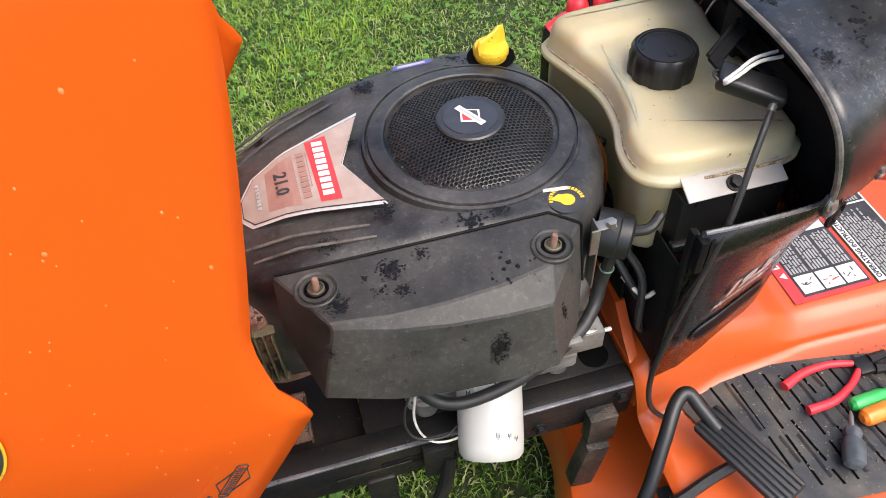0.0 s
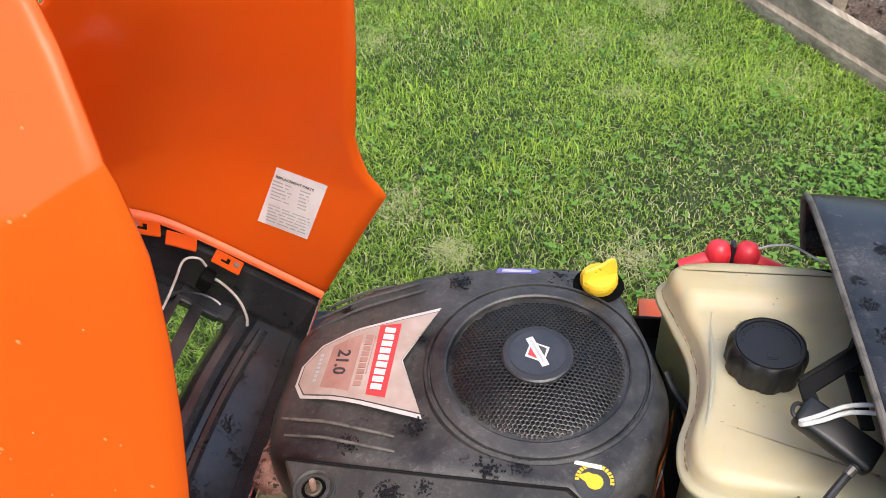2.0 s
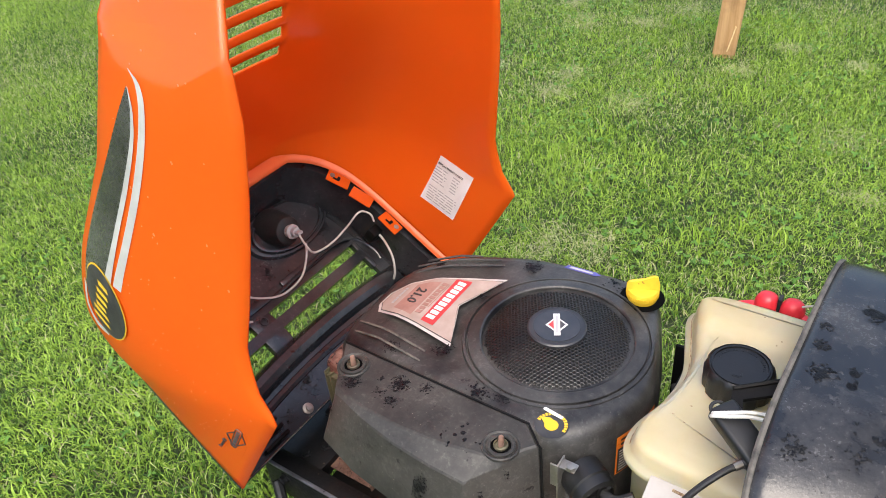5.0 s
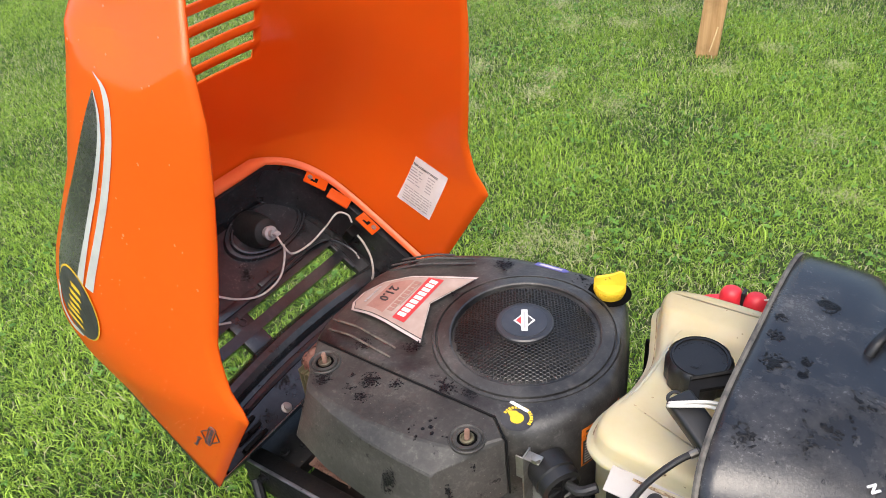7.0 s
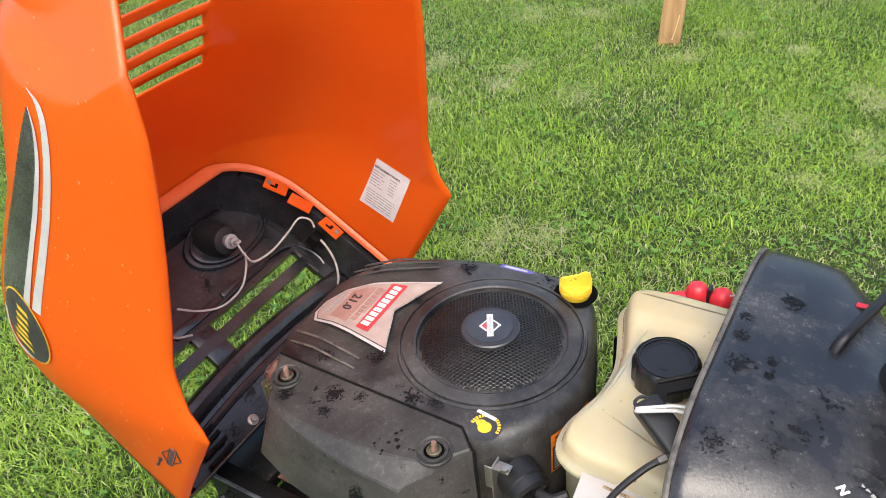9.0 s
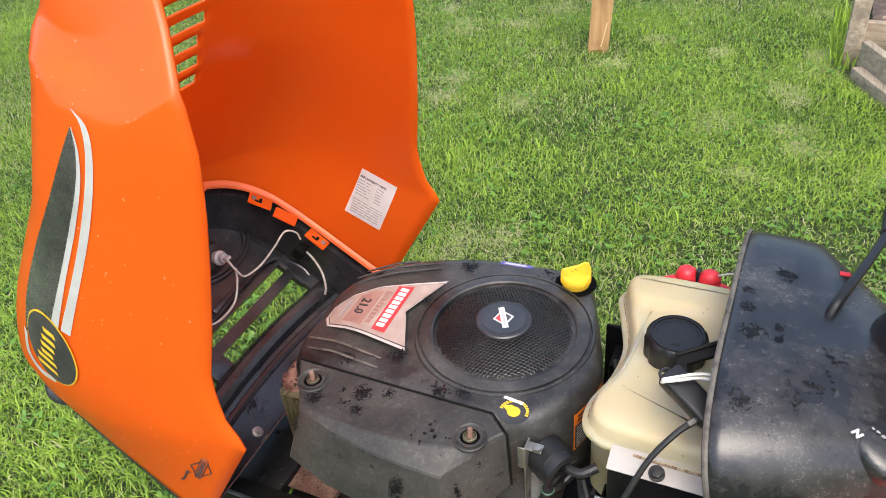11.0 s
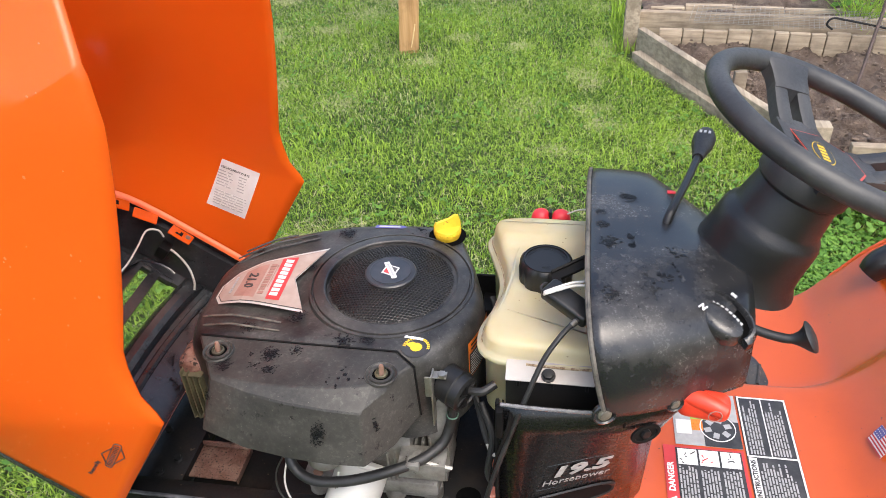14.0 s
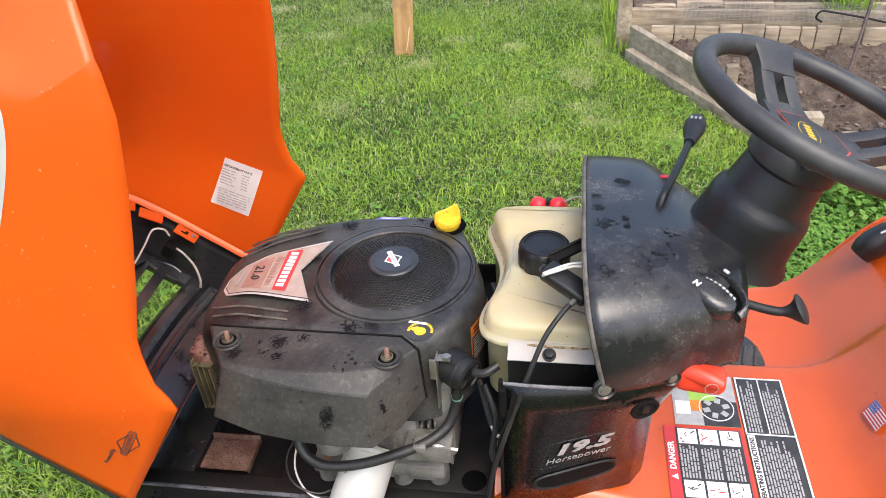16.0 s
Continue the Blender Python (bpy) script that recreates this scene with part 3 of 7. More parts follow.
def hood_ring(z0, k=44):
    """A row round the hood: level high up, leaning towards the slope of the nose opening lower down."""
    half = []
    for i in range(k + 1):
        u = math.sin(math.pi / 2 * i / k) ** 0.9
        z = z0
        for step in range(24 if z0 < LEVEL else 1):
            xe, xf = lin(z, EDGE), lin(z, NOSE)
            x = xe - (xe - xf) * u
            if z0 < LEVEL:
                low = hood_low(x)
                z += 0.7 * (low + (z0 - 0.50) / (LEVEL - 0.50) * (LEVEL - low) - z)
        half.append(Vector((x, hood_y(x, z), z)))
    return [Vector((p.x, -p.y, p.z)) for p in half] + half[-2::-1]


# the plane of the nose opening: x up its slope, y across, z towards the ground
TRAY = Matrix.Translation((-0.371, 0, 0.528)) @ Matrix(((-0.8, 0, -0.6), (0, 1, 0), (0.6, 0, -0.8))).to_4x4()
SLOTS = [1.032 + 0.034 * i for i in range(8)]
heights = [0.50 + 0.02 * i for i in range(30)] + [1.105 + 0.01 * i for i in range(20)] + [1.31, 1.34, 1.37, 1.40, 0.7666, 0.773]
heights += [z + h for z in SLOTS for h in (-0.0098, 0.0098)]
heights = [h for h in heights if not any(abs(h - z) < 0.0097 for z in SLOTS)]
heights.sort()
bm = loft(bmesh.new(), [hood_ring(z) for z in heights], False)
for a, b in ((0.53, -0.002), (0.53, 0.0), (0.53, 0.002)):
    near = [f for f in bm.faces if f.calc_center_median().z > 1.08 and abs(f.calc_center_median().y) > 0.13]
    geom = near + list({e for f in near for e in f.edges}) + list({v for f in near for v in f.verts})
    bmesh.ops.bisect_plane(bm, geom=geom, plane_co=(-0.295, 0, 1.171 + b), plane_no=(-a, 0, 1))
for v in bm.verts:
    if v.co.z > 1.08 and abs(v.co.y) > 0.13:
        v.co.y = math.copysign(hood_y(v.co.x, v.co.z), v.co.y)
# flat front of the nose over the opening
back = TRAY.inverted()
for v in bm.verts:
    p = back @ v.co
    most = 0.412 + 0.35 * max(0.0, -p.z)
    if p.x > most and p.z > -0.15:
        v.co = TRAY @ Vector((most, p.y, p.z))
# cooling louvres through the top skin
cut = []
for f in bm.faces:
    c = f.calc_center_median()
    if c.x < lin(c.z, EDGE) - 0.15 and 0.012 < abs(c.y) < 0.125 and any(abs(c.z - z) < 0.002 for z in SLOTS):
        cut.append(f)
bmesh.ops.delete(bm, geom=cut, context="FACES")
bmesh.ops.recalc_face_normals(bm, faces=bm.faces)
hood = part("hood", bm, ORANGE, tractor, "glossy orange plastic hood standing open", angle=50)
sol = hood.modifiers.new("wall", "SOLIDIFY")
sol.thickness, sol.offset = 0.004, 0.0

# nose insert with grille


def tray_half(d):
    x, z = -0.371 - 0.8 * d, 0.528 + 0.6 * d
    return max(0.02, hood_y(x, z) - 0.006)


def tray_ring(depth, scale, d0=0.004, d1=0.43, k=36, flat_end=0.398):
    """Outline of the nose opening; its far end is cut straight at flat_end."""
    ds = [d0 + (d1 - d0) * math.sin(math.pi / 2 * i / k) for i in range(k + 1)]
    tuck = scale - 0.9 * max(0.0, depth - 0.019)
    left = [TRAY @ Vector((d0 + (min(d, flat_end) - d0) * scale, -tray_half(d) * tuck, depth)) for d in ds]
    right = [TRAY @ Vector((d0 + (min(d, flat_end) - d0) * scale, tray_half(d) * scale, depth)) for d in reversed(ds)]
    return left + right


bm = loft(bmesh.new(), [tray_ring(-0.006, 1.0), tray_ring(0.0015, 1.014), tray_ring(0.017, 1.010), tray_ring(0.020, 0.975), tray_ring(0.085, 0.930), tray_ring(0.118, 0.89)], True)
nose = part("nose_insert", bm, NOSE_BLACK, tractor, "black moulded nose insert with slotted grille", angle=50)
s2 = nose.modifiers.new("wall", "SOLIDIFY")
s2.thickness, s2.offset = 0.004, 0.0
F = 0.098


def floor_piece(name, d0, d1, side0, side1, top=F, thick=0.012):
    """A strip of the insert's floor between two places up the slope; sides as y, or None for the wall."""
    k = 8
    rings = []
    for i in range(k + 1):
        d = d0 + (d1 - d0) * i / k
        w = tray_half(d) * 0.915
        a = -w * 0.9 if side0 is None else side0
        b = w if side1 is None else side1
        rings.append([TRAY @ Vector(p) for p in ((d, a, top), (d, b, top), (d, b, top + thick), (d, a, top + thick))])
    return part(name, loft(bmesh.new(), rings, True, True, True), NOSE_BLACK, nose)


floor_piece("panel", 0.004, 0.100, None, None)
floor_piece("panel", 0.200, 0.385, None, None, F + 0.010)
floor_piece("panel", 0.096, 0.204, 0.233, None)
floor_piece("panel", 0.096, 0.204, None, -0.233)
floor_piece("slat", 0.1585, 0.1790, -0.236, 0.236, F - 0.004, 0.022)
floor_piece("slat", 0.1980, 0.2060, -0.236, 0.236, F - 0.004, 0.022)


def moulded_bar(name, rows, y0, y1, k=26):
    """A rounded rail across the insert, given as (up the slope, depth) round its section."""
    rings = []
    for i in range(k + 1):
        t = i / k
        y = y0 + (y1 - y0) * t
        bow = 0.020 * (2 * t - 1) ** 2
        fade = min(1.0, 7 * t, 7 * (1 - t)) ** 0.5
        rings.append([TRAY @ Vector((d - bow, y, F + (z - F) * (0.25 + 0.75 * fade))) for d, z in rows])
    return part(name, loft(bmesh.new(), rings, True, True, True), NOSE_BLACK, nose, angle=30)


moulded_bar("front_rail", ((0.088, F + 0.006), (0.092, F - 0.010), (0.099, F - 0.020), (0.110, F - 0.025), (0.122, F - 0.023), (0.130, F - 0.012), (0.134, F + 0.008)), -0.236, 0.262)
moulded_bar("inner_rail", ((0.064, F + 0.004), (0.067, F - 0.004), (0.073, F - 0.006), (0.080, F - 0.004), (0.084, F + 0.004)), -0.236, 0.25)
for y in (-0.0365, 0.2345, -0.2345):
    w = 0.0245 if abs(y) < 0.1 else 0.006
    part("bridge", cube((0.130, y - w, F - 0.003), (0.206, y + w, F + 0.014), 0.004, TRAY), NOSE_BLACK, nose)
part("bridge_boss", lathe(bmesh.new(), ((0.0085, F), (0.0085, F - 0.006), (0.0065, F - 0.006), (0.0060, F - 0.003), (0.0, F - 0.003)), TRAY @ Matrix.Translation((0.190, -0.034, 0)), 20), NOSE_BLACK, nose)
arch = [(0.214, 0.02), (0.219, 0.10), (0.222, 0.17), (0.219, 0.215), (0.205, 0.243), (0.180, 0.257), (0.155, 0.262), (0.136, 0.258)]
part("moulded_arch", tube(bmesh.new(), [TRAY @ Vector((d, y, F + 0.001)) for d, y in arch], 0.0042, 8), NOSE_BLACK, nose)

# engine
def top_slope(x, y):
    return -0.05 * max(0.0, -0.10 - x) ** 1.0 - 0.25 * max(0.0, -0.22 - x)


SHROUD = smooth_path([(0.144, -0.03, 0), (0.128, 0.045, 0), (0.108, 0.100, 0), (0.088, 0.142, 0), (0.045, 0.166, 0), (-0.03, 0.164, 0), (-0.11, 0.153, 0), (-0.19, 0.126, 0), (-0.265, 0.084, 0), (-0.300, 0.035, 0), (-0.300, -0.03, 0), (-0.296, -0.09, 0), (-0.262, -0.142, 0), (-0.15, -0.152, 0), (-0.03, -0.156, 0), (0.06, -0.160, 0), (0.118, -0.112, 0)], 6, True)
engine = part("engine", cube((-0.13, -0.12, 0.432), (0.095, 0.12, 0.66), 0.02), ALU, tractor, "air-cooled petrol engine with cast block")
part("shroud", slab(bmesh.new(), SHROUD, ((-0.004, 0.60), (-0.004, 0.70), (0.0, 0.738), (0.004, 0.749), (0.011, 0.756), (0.022, 0.7585)), top_slope), BLACK, engine, "dusty black plastic blower housing", angle=40)
COVER_RIM = [(-0.252, -0.146, 0.753), (-0.205, -0.224, 0.7505), (-0.148, -0.239, 0.7475), (-0.094, -0.247, 0.744), (-0.038, -0.250, 0.741), (0.009, -0.249, 0.738), (0.037, -0.213, 0.746), (0.066, -0.172, 0.753), (0.038, -0.148, 0.755), (-0.10, -0.147, 0.755)]
COVER_TOP = [(-0.250, -0.146, 0.7575), (-0.207, -0.219, 0.757), (-0.148, -0.228, 0.757), (-0.094, -0.229, 0.757), (-0.038, -0.225, 0.757), (0.018, -0.214, 0.757), (0.034, -0.207, 0.757), (0.063, -0.172, 0.757), (0.038, -0.1495, 0.7575), (-0.10, -0.1485, 0.7575)]
COVER_LOW = [(-0.258, -0.146, 0.672), (-0.228, -0.243, 0.668), (-0.160, -0.262, 0.662), (-0.094, -0.270, 0.659), (-0.038, -0.272, 0.657), (0.012, -0.270, 0.657), (0.045, -0.235, 0.662), (0.072, -0.180, 0.668), (0.046, -0.149, 0.668), (-0.10, -0.149, 0.668)]
bm = loft(bmesh.new(), [[Vector(p) for p in ring] for ring in (COVER_LOW, COVER_RIM, COVER_TOP)], True, True, True)
hard = [e for e in bm.edges if e.calc_face_angle(0) > radians(18)]
bmesh.ops.bevel(bm, geom=hard, offset=0.0018, segments=1, profile=0.5, affect="EDGES")
part("air_filter_cover", bm, COVER, engine, "dusty black air filter cover with wet spots", angle=14)
gap = [Vector(COVER_TOP[k]) for k in (0, 9, 8, 7)] + [Vector(COVER_RIM[7]), Vector(COVER_LOW[7])]
part("parting_gap", tube(bmesh.new(), [p + Vector((0.0012, 0.0006, 0.0006)) for p in gap], 0.0015, 6, 1, False), INNER, engine, "dark gap round the filter cover")

bm = lathe(bmesh.new(), ((0.1285, 0.752), (0.1270, 0.7602), (0.1235, 0.7612), (0.1225, 0.7570), (0.1208, 0.7570), (0.1198, 0.7616), (0.1165, 0.7626), (0.1040, 0.7636), (0.1018, 0.7622), (0.1010, 0.7480)), None, 64, False)
part("screen_ring", bm, BLACK, engine)


def dome(r):
    return 0.7585 + 0.020 * math.cos(min(1.0, r / 0.0965) * math.pi / 2) ** 0.8


bm = bmesh.new()
pitch = 0.0052
for j in range(-22, 23):
    for i in range(-20, 21):
        cx, cy = (i + 0.5 * (j % 2)) * pitch, j * pitch * 0.866
        rr = math.hypot(cx, cy)
        if rr > 0.0955 or rr < 0.037:
            continue
        outer, inner, low = [], [], []
        for k in range(6):
            a = math.pi / 3 * k + math.pi / 6
            for lst, s, dz in ((outer, pitch / 1.732, 0), (inner, pitch * 0.405, -0.0002), (low, pitch * 0.375, -0.0018)):
                x, y = cx + s * math.cos(a), cy + s * math.sin(a)
                lst.append(bm.verts.new((x, y, dome(math.hypot(x, y)) + dz)))
        for k in range(6):
            q = (k + 1) % 6
            bm.faces.new((outer[k], outer[q], inner[q], inner[k]))
            bm.faces.new((inner[k], inner[q], low[q], low[k]))
part("rotating_screen", bm, MESH_STEEL, engine, "perforated black metal debris screen", smooth=False)
part("screen_hub", lathe(bmesh.new(), ((0.0390, 0.772), (0.0395, 0.7785), (0.0375, 0.7800), (0.0, 0.7806)), None, 48), HUBCAP, engine)
part("hub_disc", lathe(bmesh.new(), ((0.0315, 0.7800), (0.0312, 0.7812), (0.0, 0.7814)), None, 48), surface("glossy_slate_disc", (0.030, 0.033, 0.040), (0.045, 0.047, 0.052), 30.0, 300.0, (0.10, 0.2)), engine, "glossy slate disc on the hub")
# flat black disc paints the dark fan chamber under the screen
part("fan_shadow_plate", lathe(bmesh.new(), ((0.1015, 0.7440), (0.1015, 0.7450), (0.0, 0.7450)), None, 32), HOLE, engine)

# fuel tank
TANK_LIP = smooth_path([(0.345, -0.10, 0), (0.348, 0.09, 0), (0.335, 0.146, 0), (0.25, 0.156, 0), (0.180, 0.154, 0), (0.148, 0.142, 0), (0.140, 0.120, 0), (0.152, 0.080, 0), (0.169, 0.020, 0), (0.166, -0.035, 0), (0.151, -0.083, 0), (0.151, -0.118, 0), (0.166, -0.138, 0), (0.20, -0.147, 0), (0.30, -0.150, 0), (0.335, -0.138, 0)], 5, True)


def tank_top(x, y):
    return 0.012 * max(0.0, min(1.0, (y - 0.070) / 0.022)) - 0.006 * max(0.0, min(1.0, (-0.02 - y) / 0.10))


bm = slab(bmesh.new(), TANK_LIP, ((0.014, 0.63), (0.008, 0.642), (0.007, 0.740), (0.003, 0.7445), (-0.003, 0.7465), (-0.0045, 0.7490), (-0.0045, 0.7535), (-0.003, 0.7560), (0.002, 0.7575), (0.0045, 0.7610), (0.0065, 0.7740), (0.0085, 0.7795), (0.0125, 0.7840), (0.0185, 0.7862), (0.024, 0.7870)))
for cut_y in (-0.12, -0.07, -0.02, 0.070, 0.077, 0.085, 0.092):
    bmesh.ops.bisect_plane(bm, geom=bm.verts[:] + bm.edges[:] + bm.faces[:], plane_co=(0, cut_y, 0), plane_no=(0, 1, 0))
for v in bm.verts:
    if v.co.z > 0.765:
        v.co.z += tank_top(v.co.x, v.co.y) * (v.co.z - 0.765) / 0.024
tank = part("fuel_tank", bm, TANK, tractor, "translucent cream plastic fuel tank", angle=50)
for pts, r in (([(0.248, 0.079), (0.200, 0.077), (0.189, 0.066), (0.186, 0.030), (0.1845, -0.003), (0.179, -0.045), (0.168, -0.088)], 0.0042), ([(0.248, 0.079), (0.290, 0.077), (0.302, 0.060), (0.307, 0.037), (0.309, 0.005)], 0.0042)):
    part("moulded_ridge", tube(bmesh.new(), [(x, y, 0.7836 - 0.006 * max(0.0, -0.02 - y) / 0.10) for x, y in pts], lambda t, r=r: r * (1.0 - 0.35 * t), 10, flat=1.0), TANK, tank)
GRIMY = surface("brown_grime", (0.17, 0.10, 0.05), (0.42, 0.33, 0.20), 130.0, 320.0, (0.6, 0.8), 0, 0.4, 0.0008, 0.42, 0.56)
lip_side = [p for p in inset(TANK_LIP, -0.0036) if -0.142 > p.y and 0.20 < p.x < 0.325]
lip_side.sort(key=lambda p: p.x)
part("seam_grime", tube(bmesh.new(), [(p.x, p.y - 0.0002, 0.7562) for p in lip_side], 0.0016, 6, 1, False), GRIMY, tank, "brown grime caught along the seam")
lip_side = [p for p in inset(TANK_LIP, 0.0030) if -0.12 < p.y < 0.13 and p.x < 0.2]
lip_side.sort(key=lambda p: p.y)
part("seam_grime", tube(bmesh.new(), [(p.x, p.y, 0.7583) for p in lip_side], 0.0012, 6, 1, False), GRIMY, tank)
rng_t = random.Random(19)
bm = bmesh.new()
for i in range(34):
    x, y = rng_t.uniform(0.18, 0.31), rng_t.uniform(-0.125, 0.12)
    if math.hypot(x - 0.234, y) < 0.045 or (y > 0.06 and y < 0.10):
        continue
    r = rng_t.uniform(0.0006, 0.0016)
    z = 0.7873 + tank_top(x, y)
    bm.faces.new([bm.verts.new((x + r * (1 + 0.8 * rng_t.random()) * math.cos(a), y + r * math.sin(a), z)) for a in (math.pi / 3 * q for q in range(6))])
tagged(part("dirt_speck", bm, GRIMY, tank, smooth=False), kind="stuff")
bm = bmesh.new()
rings = []
for r, z in ((0.038, 0.790), (0.0425, 0.793), (0.0430, 0.812), (0.0405, 0.819), (0.0375, 0.8215), (0.0370, 0.8200), (0.0355, 0.8200), (0.0350, 0.8215), (0.0330, 0.8215), (0.0325, 0.8195), (0.0, 0.8195)):
    ring = []
    for i in range(72):
        a = 2 * math.pi * i / 72
        wave = 0.0024 * max(0.0, math.cos(10 * a)) if 0.791 < z < 0.8195 and r > 0.04 else 0.0
        ring.append(Vector((0.234 + 0.92 * max(r - wave, 1e-5) * math.cos(a), 0.92 * max(r - wave, 1e-5) * math.sin(a), z if z > 0.80 else z - 0.006)))
    rings.append(ring)
loft(bm, rings, True, True, False)
bmesh.ops.remove_doubles(bm, verts=bm.verts, dist=1e-4)
part("fuel_cap", bm, GLOSS, tank, "black fluted fuel cap", angle=45)
m = plane_frame((0.234, -0.012, 0.8196), (1, 0, 0), (0, 1, 0))
part("pump_symbol", bars(bmesh.new(), m, ((-0.004, -0.006, 0.004, 0.0015), (-0.0055, -0.008, 0.0055, -0.0065), (0.005, -0.005, 0.0062, 0.002))), GLOSS, tank)
bm = bmesh.new()
for i in range(22):
    if i % 7 == 6:
        continue
    a = math.pi * (0.05 + 0.9 * i / 21)
    box(bm, (-0.0011, 0.0, 0.0), (0.0011, 0.0032, 0.0006), 0, Matrix.Translation((0.234, 0, 0.8194)) @ Matrix.Rotation(a - math.pi / 2, 4, "Z") @ Matrix.Translation((0, 0.0245, 0)))
part("cap_marking", bm, GLOSS, tank)

# dash cowl
def cowl_ring(x):
    t = (x - 0.29) / 0.21
    left = -0.228 + 0.092 * t ** 1.3
    right = 0.212 - 0.13 * max(0.0, (t - 0.42) / 0.58)
    z0 = 0.752 - 0.02 * t
    top = 0.886 - 0.03 * t * t
    pts = [(right, z0), (right + 0.002, z0 + 0.06), (right - 0.012, top - 0.032), (right - 0.05, top - 0.013), (right - 0.12, top - 0.004), (0.0, top), (left + 0.13, top + 0.003), (left + 0.07, top - 0.003), (left + 0.028, top - 0.018), (left + 0.006, top - 0.045), (left - 0.002, top - 0.09), (left + 0.002, z0)]
    return [Vector((x + 0.03 * (0.886 - p.y) / 0.13 * (1 - t), p.x, p.y)) for p in smooth_path([(a, b, 0) for a, b in pts], 5)]


bm = loft(bmesh.new(), [cowl_ring(0.29 + 0.015 * i) for i in range(15)], False)
cowl = part("dash_cowl", bm, COWL, tractor, "worn black plastic dash cowl with wet spots", angle=50)
wall = cowl.modifiers.new("wall", "SOLIDIFY")
wall.thickness, wall.offset = 0.004, 0.0
PANEL_ROWS = ((0.186, 0.196, 0.200, 0.186, 0.212), (0.225, 0.192, 0.199, 0.225, 0.214), (0.260, 0.181, 0.192, 0.262, 0.214), (0.300, 0.164, 0.179, 0.304, 0.213), (0.345, 0.145, 0.163, 0.352, 0.206), (0.378, 0.127, 0.148, 0.420, 0.182), (0.400, 0.090, 0.118, 0.470, 0.13), (0.400, -0.10, -0.10, 0.475, -0.10))
bm = loft(bmesh.new(), [[Vector((x0, -a, 0.432)), Vector((x0, -(a + b) / 2, 0.52)), Vector((x0, -b, 0.60)), Vector(((x0 + x1) / 2, -(b * 0.42 + c * 0.58), 0.68)), Vector((x1, -c, 0.742))] for x0, a, b, x1, c in PANEL_ROWS], False)
lower = part("lower_dash", bm, PANEL, tractor, "glossy black lower dash panel mirroring the orange deck", angle=40)
wall = lower.modifiers.new("wall", "SOLIDIFY")
wall.thickness, wall.offset = 0.004, 0.0

# steering column and wheel
axis = Vector((math.sin(0.38), 0, math.cos(0.38)))
hub = Vector((0.586, 0.014, 1.031))
base = hub - axis * 0.20
m = Matrix.Translation(base) @ axis.to_track_quat("Z", "Y").to_matrix().to_4x4()
column = part("steering_column", lathe(bmesh.new(), ((0.086, -0.03), (0.0765, -0.015), (0.0735, 0.01), (0.0725, 0.035), (0.0710, 0.050), (0.0680, 0.058), (0.0625, 0.064), (0.0605, 0.071), (0.0545, 0.122), (0.0530, 0.128), (0.048, 0.130)), m, 40), GLOSS, tractor, "black tapered steering column shroud")
m = Matrix.Translation(hub) @ axis.to_track_quat("Z", "Y").to_matrix().to_4x4()
bm = tube(bmesh.new(), [m @ Vector((0.168 * math.cos(a), 0.168 * math.sin(a), 0)) for a in (2 * math.pi * i / 40 for i in range(40))], 0.0148, 14, 2, True, True)
GRIP = surface("dusty_grip_rubber", (0.026, 0.0262, 0.028), (0.060, 0.059, 0.057), 14.0, 260.0, (0.40, 0.58), 0, 0.2, 0.0005, 0.42, 0.7)
wheel = part("steering_wheel", bm, GRIP, tractor, "black three-spoke steering wheel")


# hood fittings
def hood_skin(pts, lift=0.0032, side=-1):
    return [Vector((x, side * (hood_y(x, z) + lift), z)) for x, z in pts]


def hood_strip(name, left, right, material, label="", lift=0.0032, k=24):
    """A decal between two curves (x, z) on the side of the hood."""
    a = smooth_path([(x, z, 0) for x, z in left], 6)
    b = smooth_path([(x, z, 0) for x, z in right], 6)
    rows = []
    for i in range(k + 1):
        p, q = a[round(i / k * (len(a) - 1))], b[round(i / k * (len(b) - 1))]
        rows.append(hood_skin([(p.x + (q.x - p.x) * t / 6, p.y + (q.y - p.y) * t / 6) for t in range(7)], lift))
    bm = loft(bmesh.new(), rows, False)
    return part(name, bm, material, hood, label)


hood_strip("stripe", [(-0.351, 1.174), (-0.372, 1.144), (-0.412, 1.087), (-0.460, 1.024), (-0.505, 0.950), (-0.532, 0.880)], [(-0.351, 1.174), (-0.351, 1.145), (-0.364, 1.105), (-0.392, 1.049), (-0.424, 0.988), (-0.462, 0.915)], CHROME_FILM, "black tapering metallic decal stripe")
hood_strip("stripe", [(-0.350, 1.173), (-0.351, 1.145), (-0.364, 1.105), (-0.392, 1.049), (-0.424, 0.988), (-0.466, 0.910)], [(-0.349, 1.173), (-0.347, 1.145), (-0.357, 1.106), (-0.383, 1.049), (-0.414, 0.989), (-0.452, 0.910)], SILVER, "silver decal stripe", 0.0036)
hood_strip("stripe", [(-0.345, 1.192), (-0.337, 1.176), (-0.339, 1.145), (-0.354, 1.099), (-0.379, 1.042), (-0.409, 0.982), (-0.448, 0.910)], [(-0.344, 1.192), (-0.330, 1.176), (-0.330, 1.145), (-0.343, 1.099), (-0.366, 1.043), (-0.395, 0.983), (-0.434, 0.905)], SILVER, "silver decal stripe")
hood_strip("stripe", [(-0.536, 0.885), (-0.549, 0.853), (-0.552, 0.836), (-0.535, 0.812), (-0.505, 0.806)], [(-0.530, 0.878), (-0.540, 0.853), (-0.541, 0.838), (-0.528, 0.822), (-0.500, 0.815)], SILVER, "silver decal stripe")


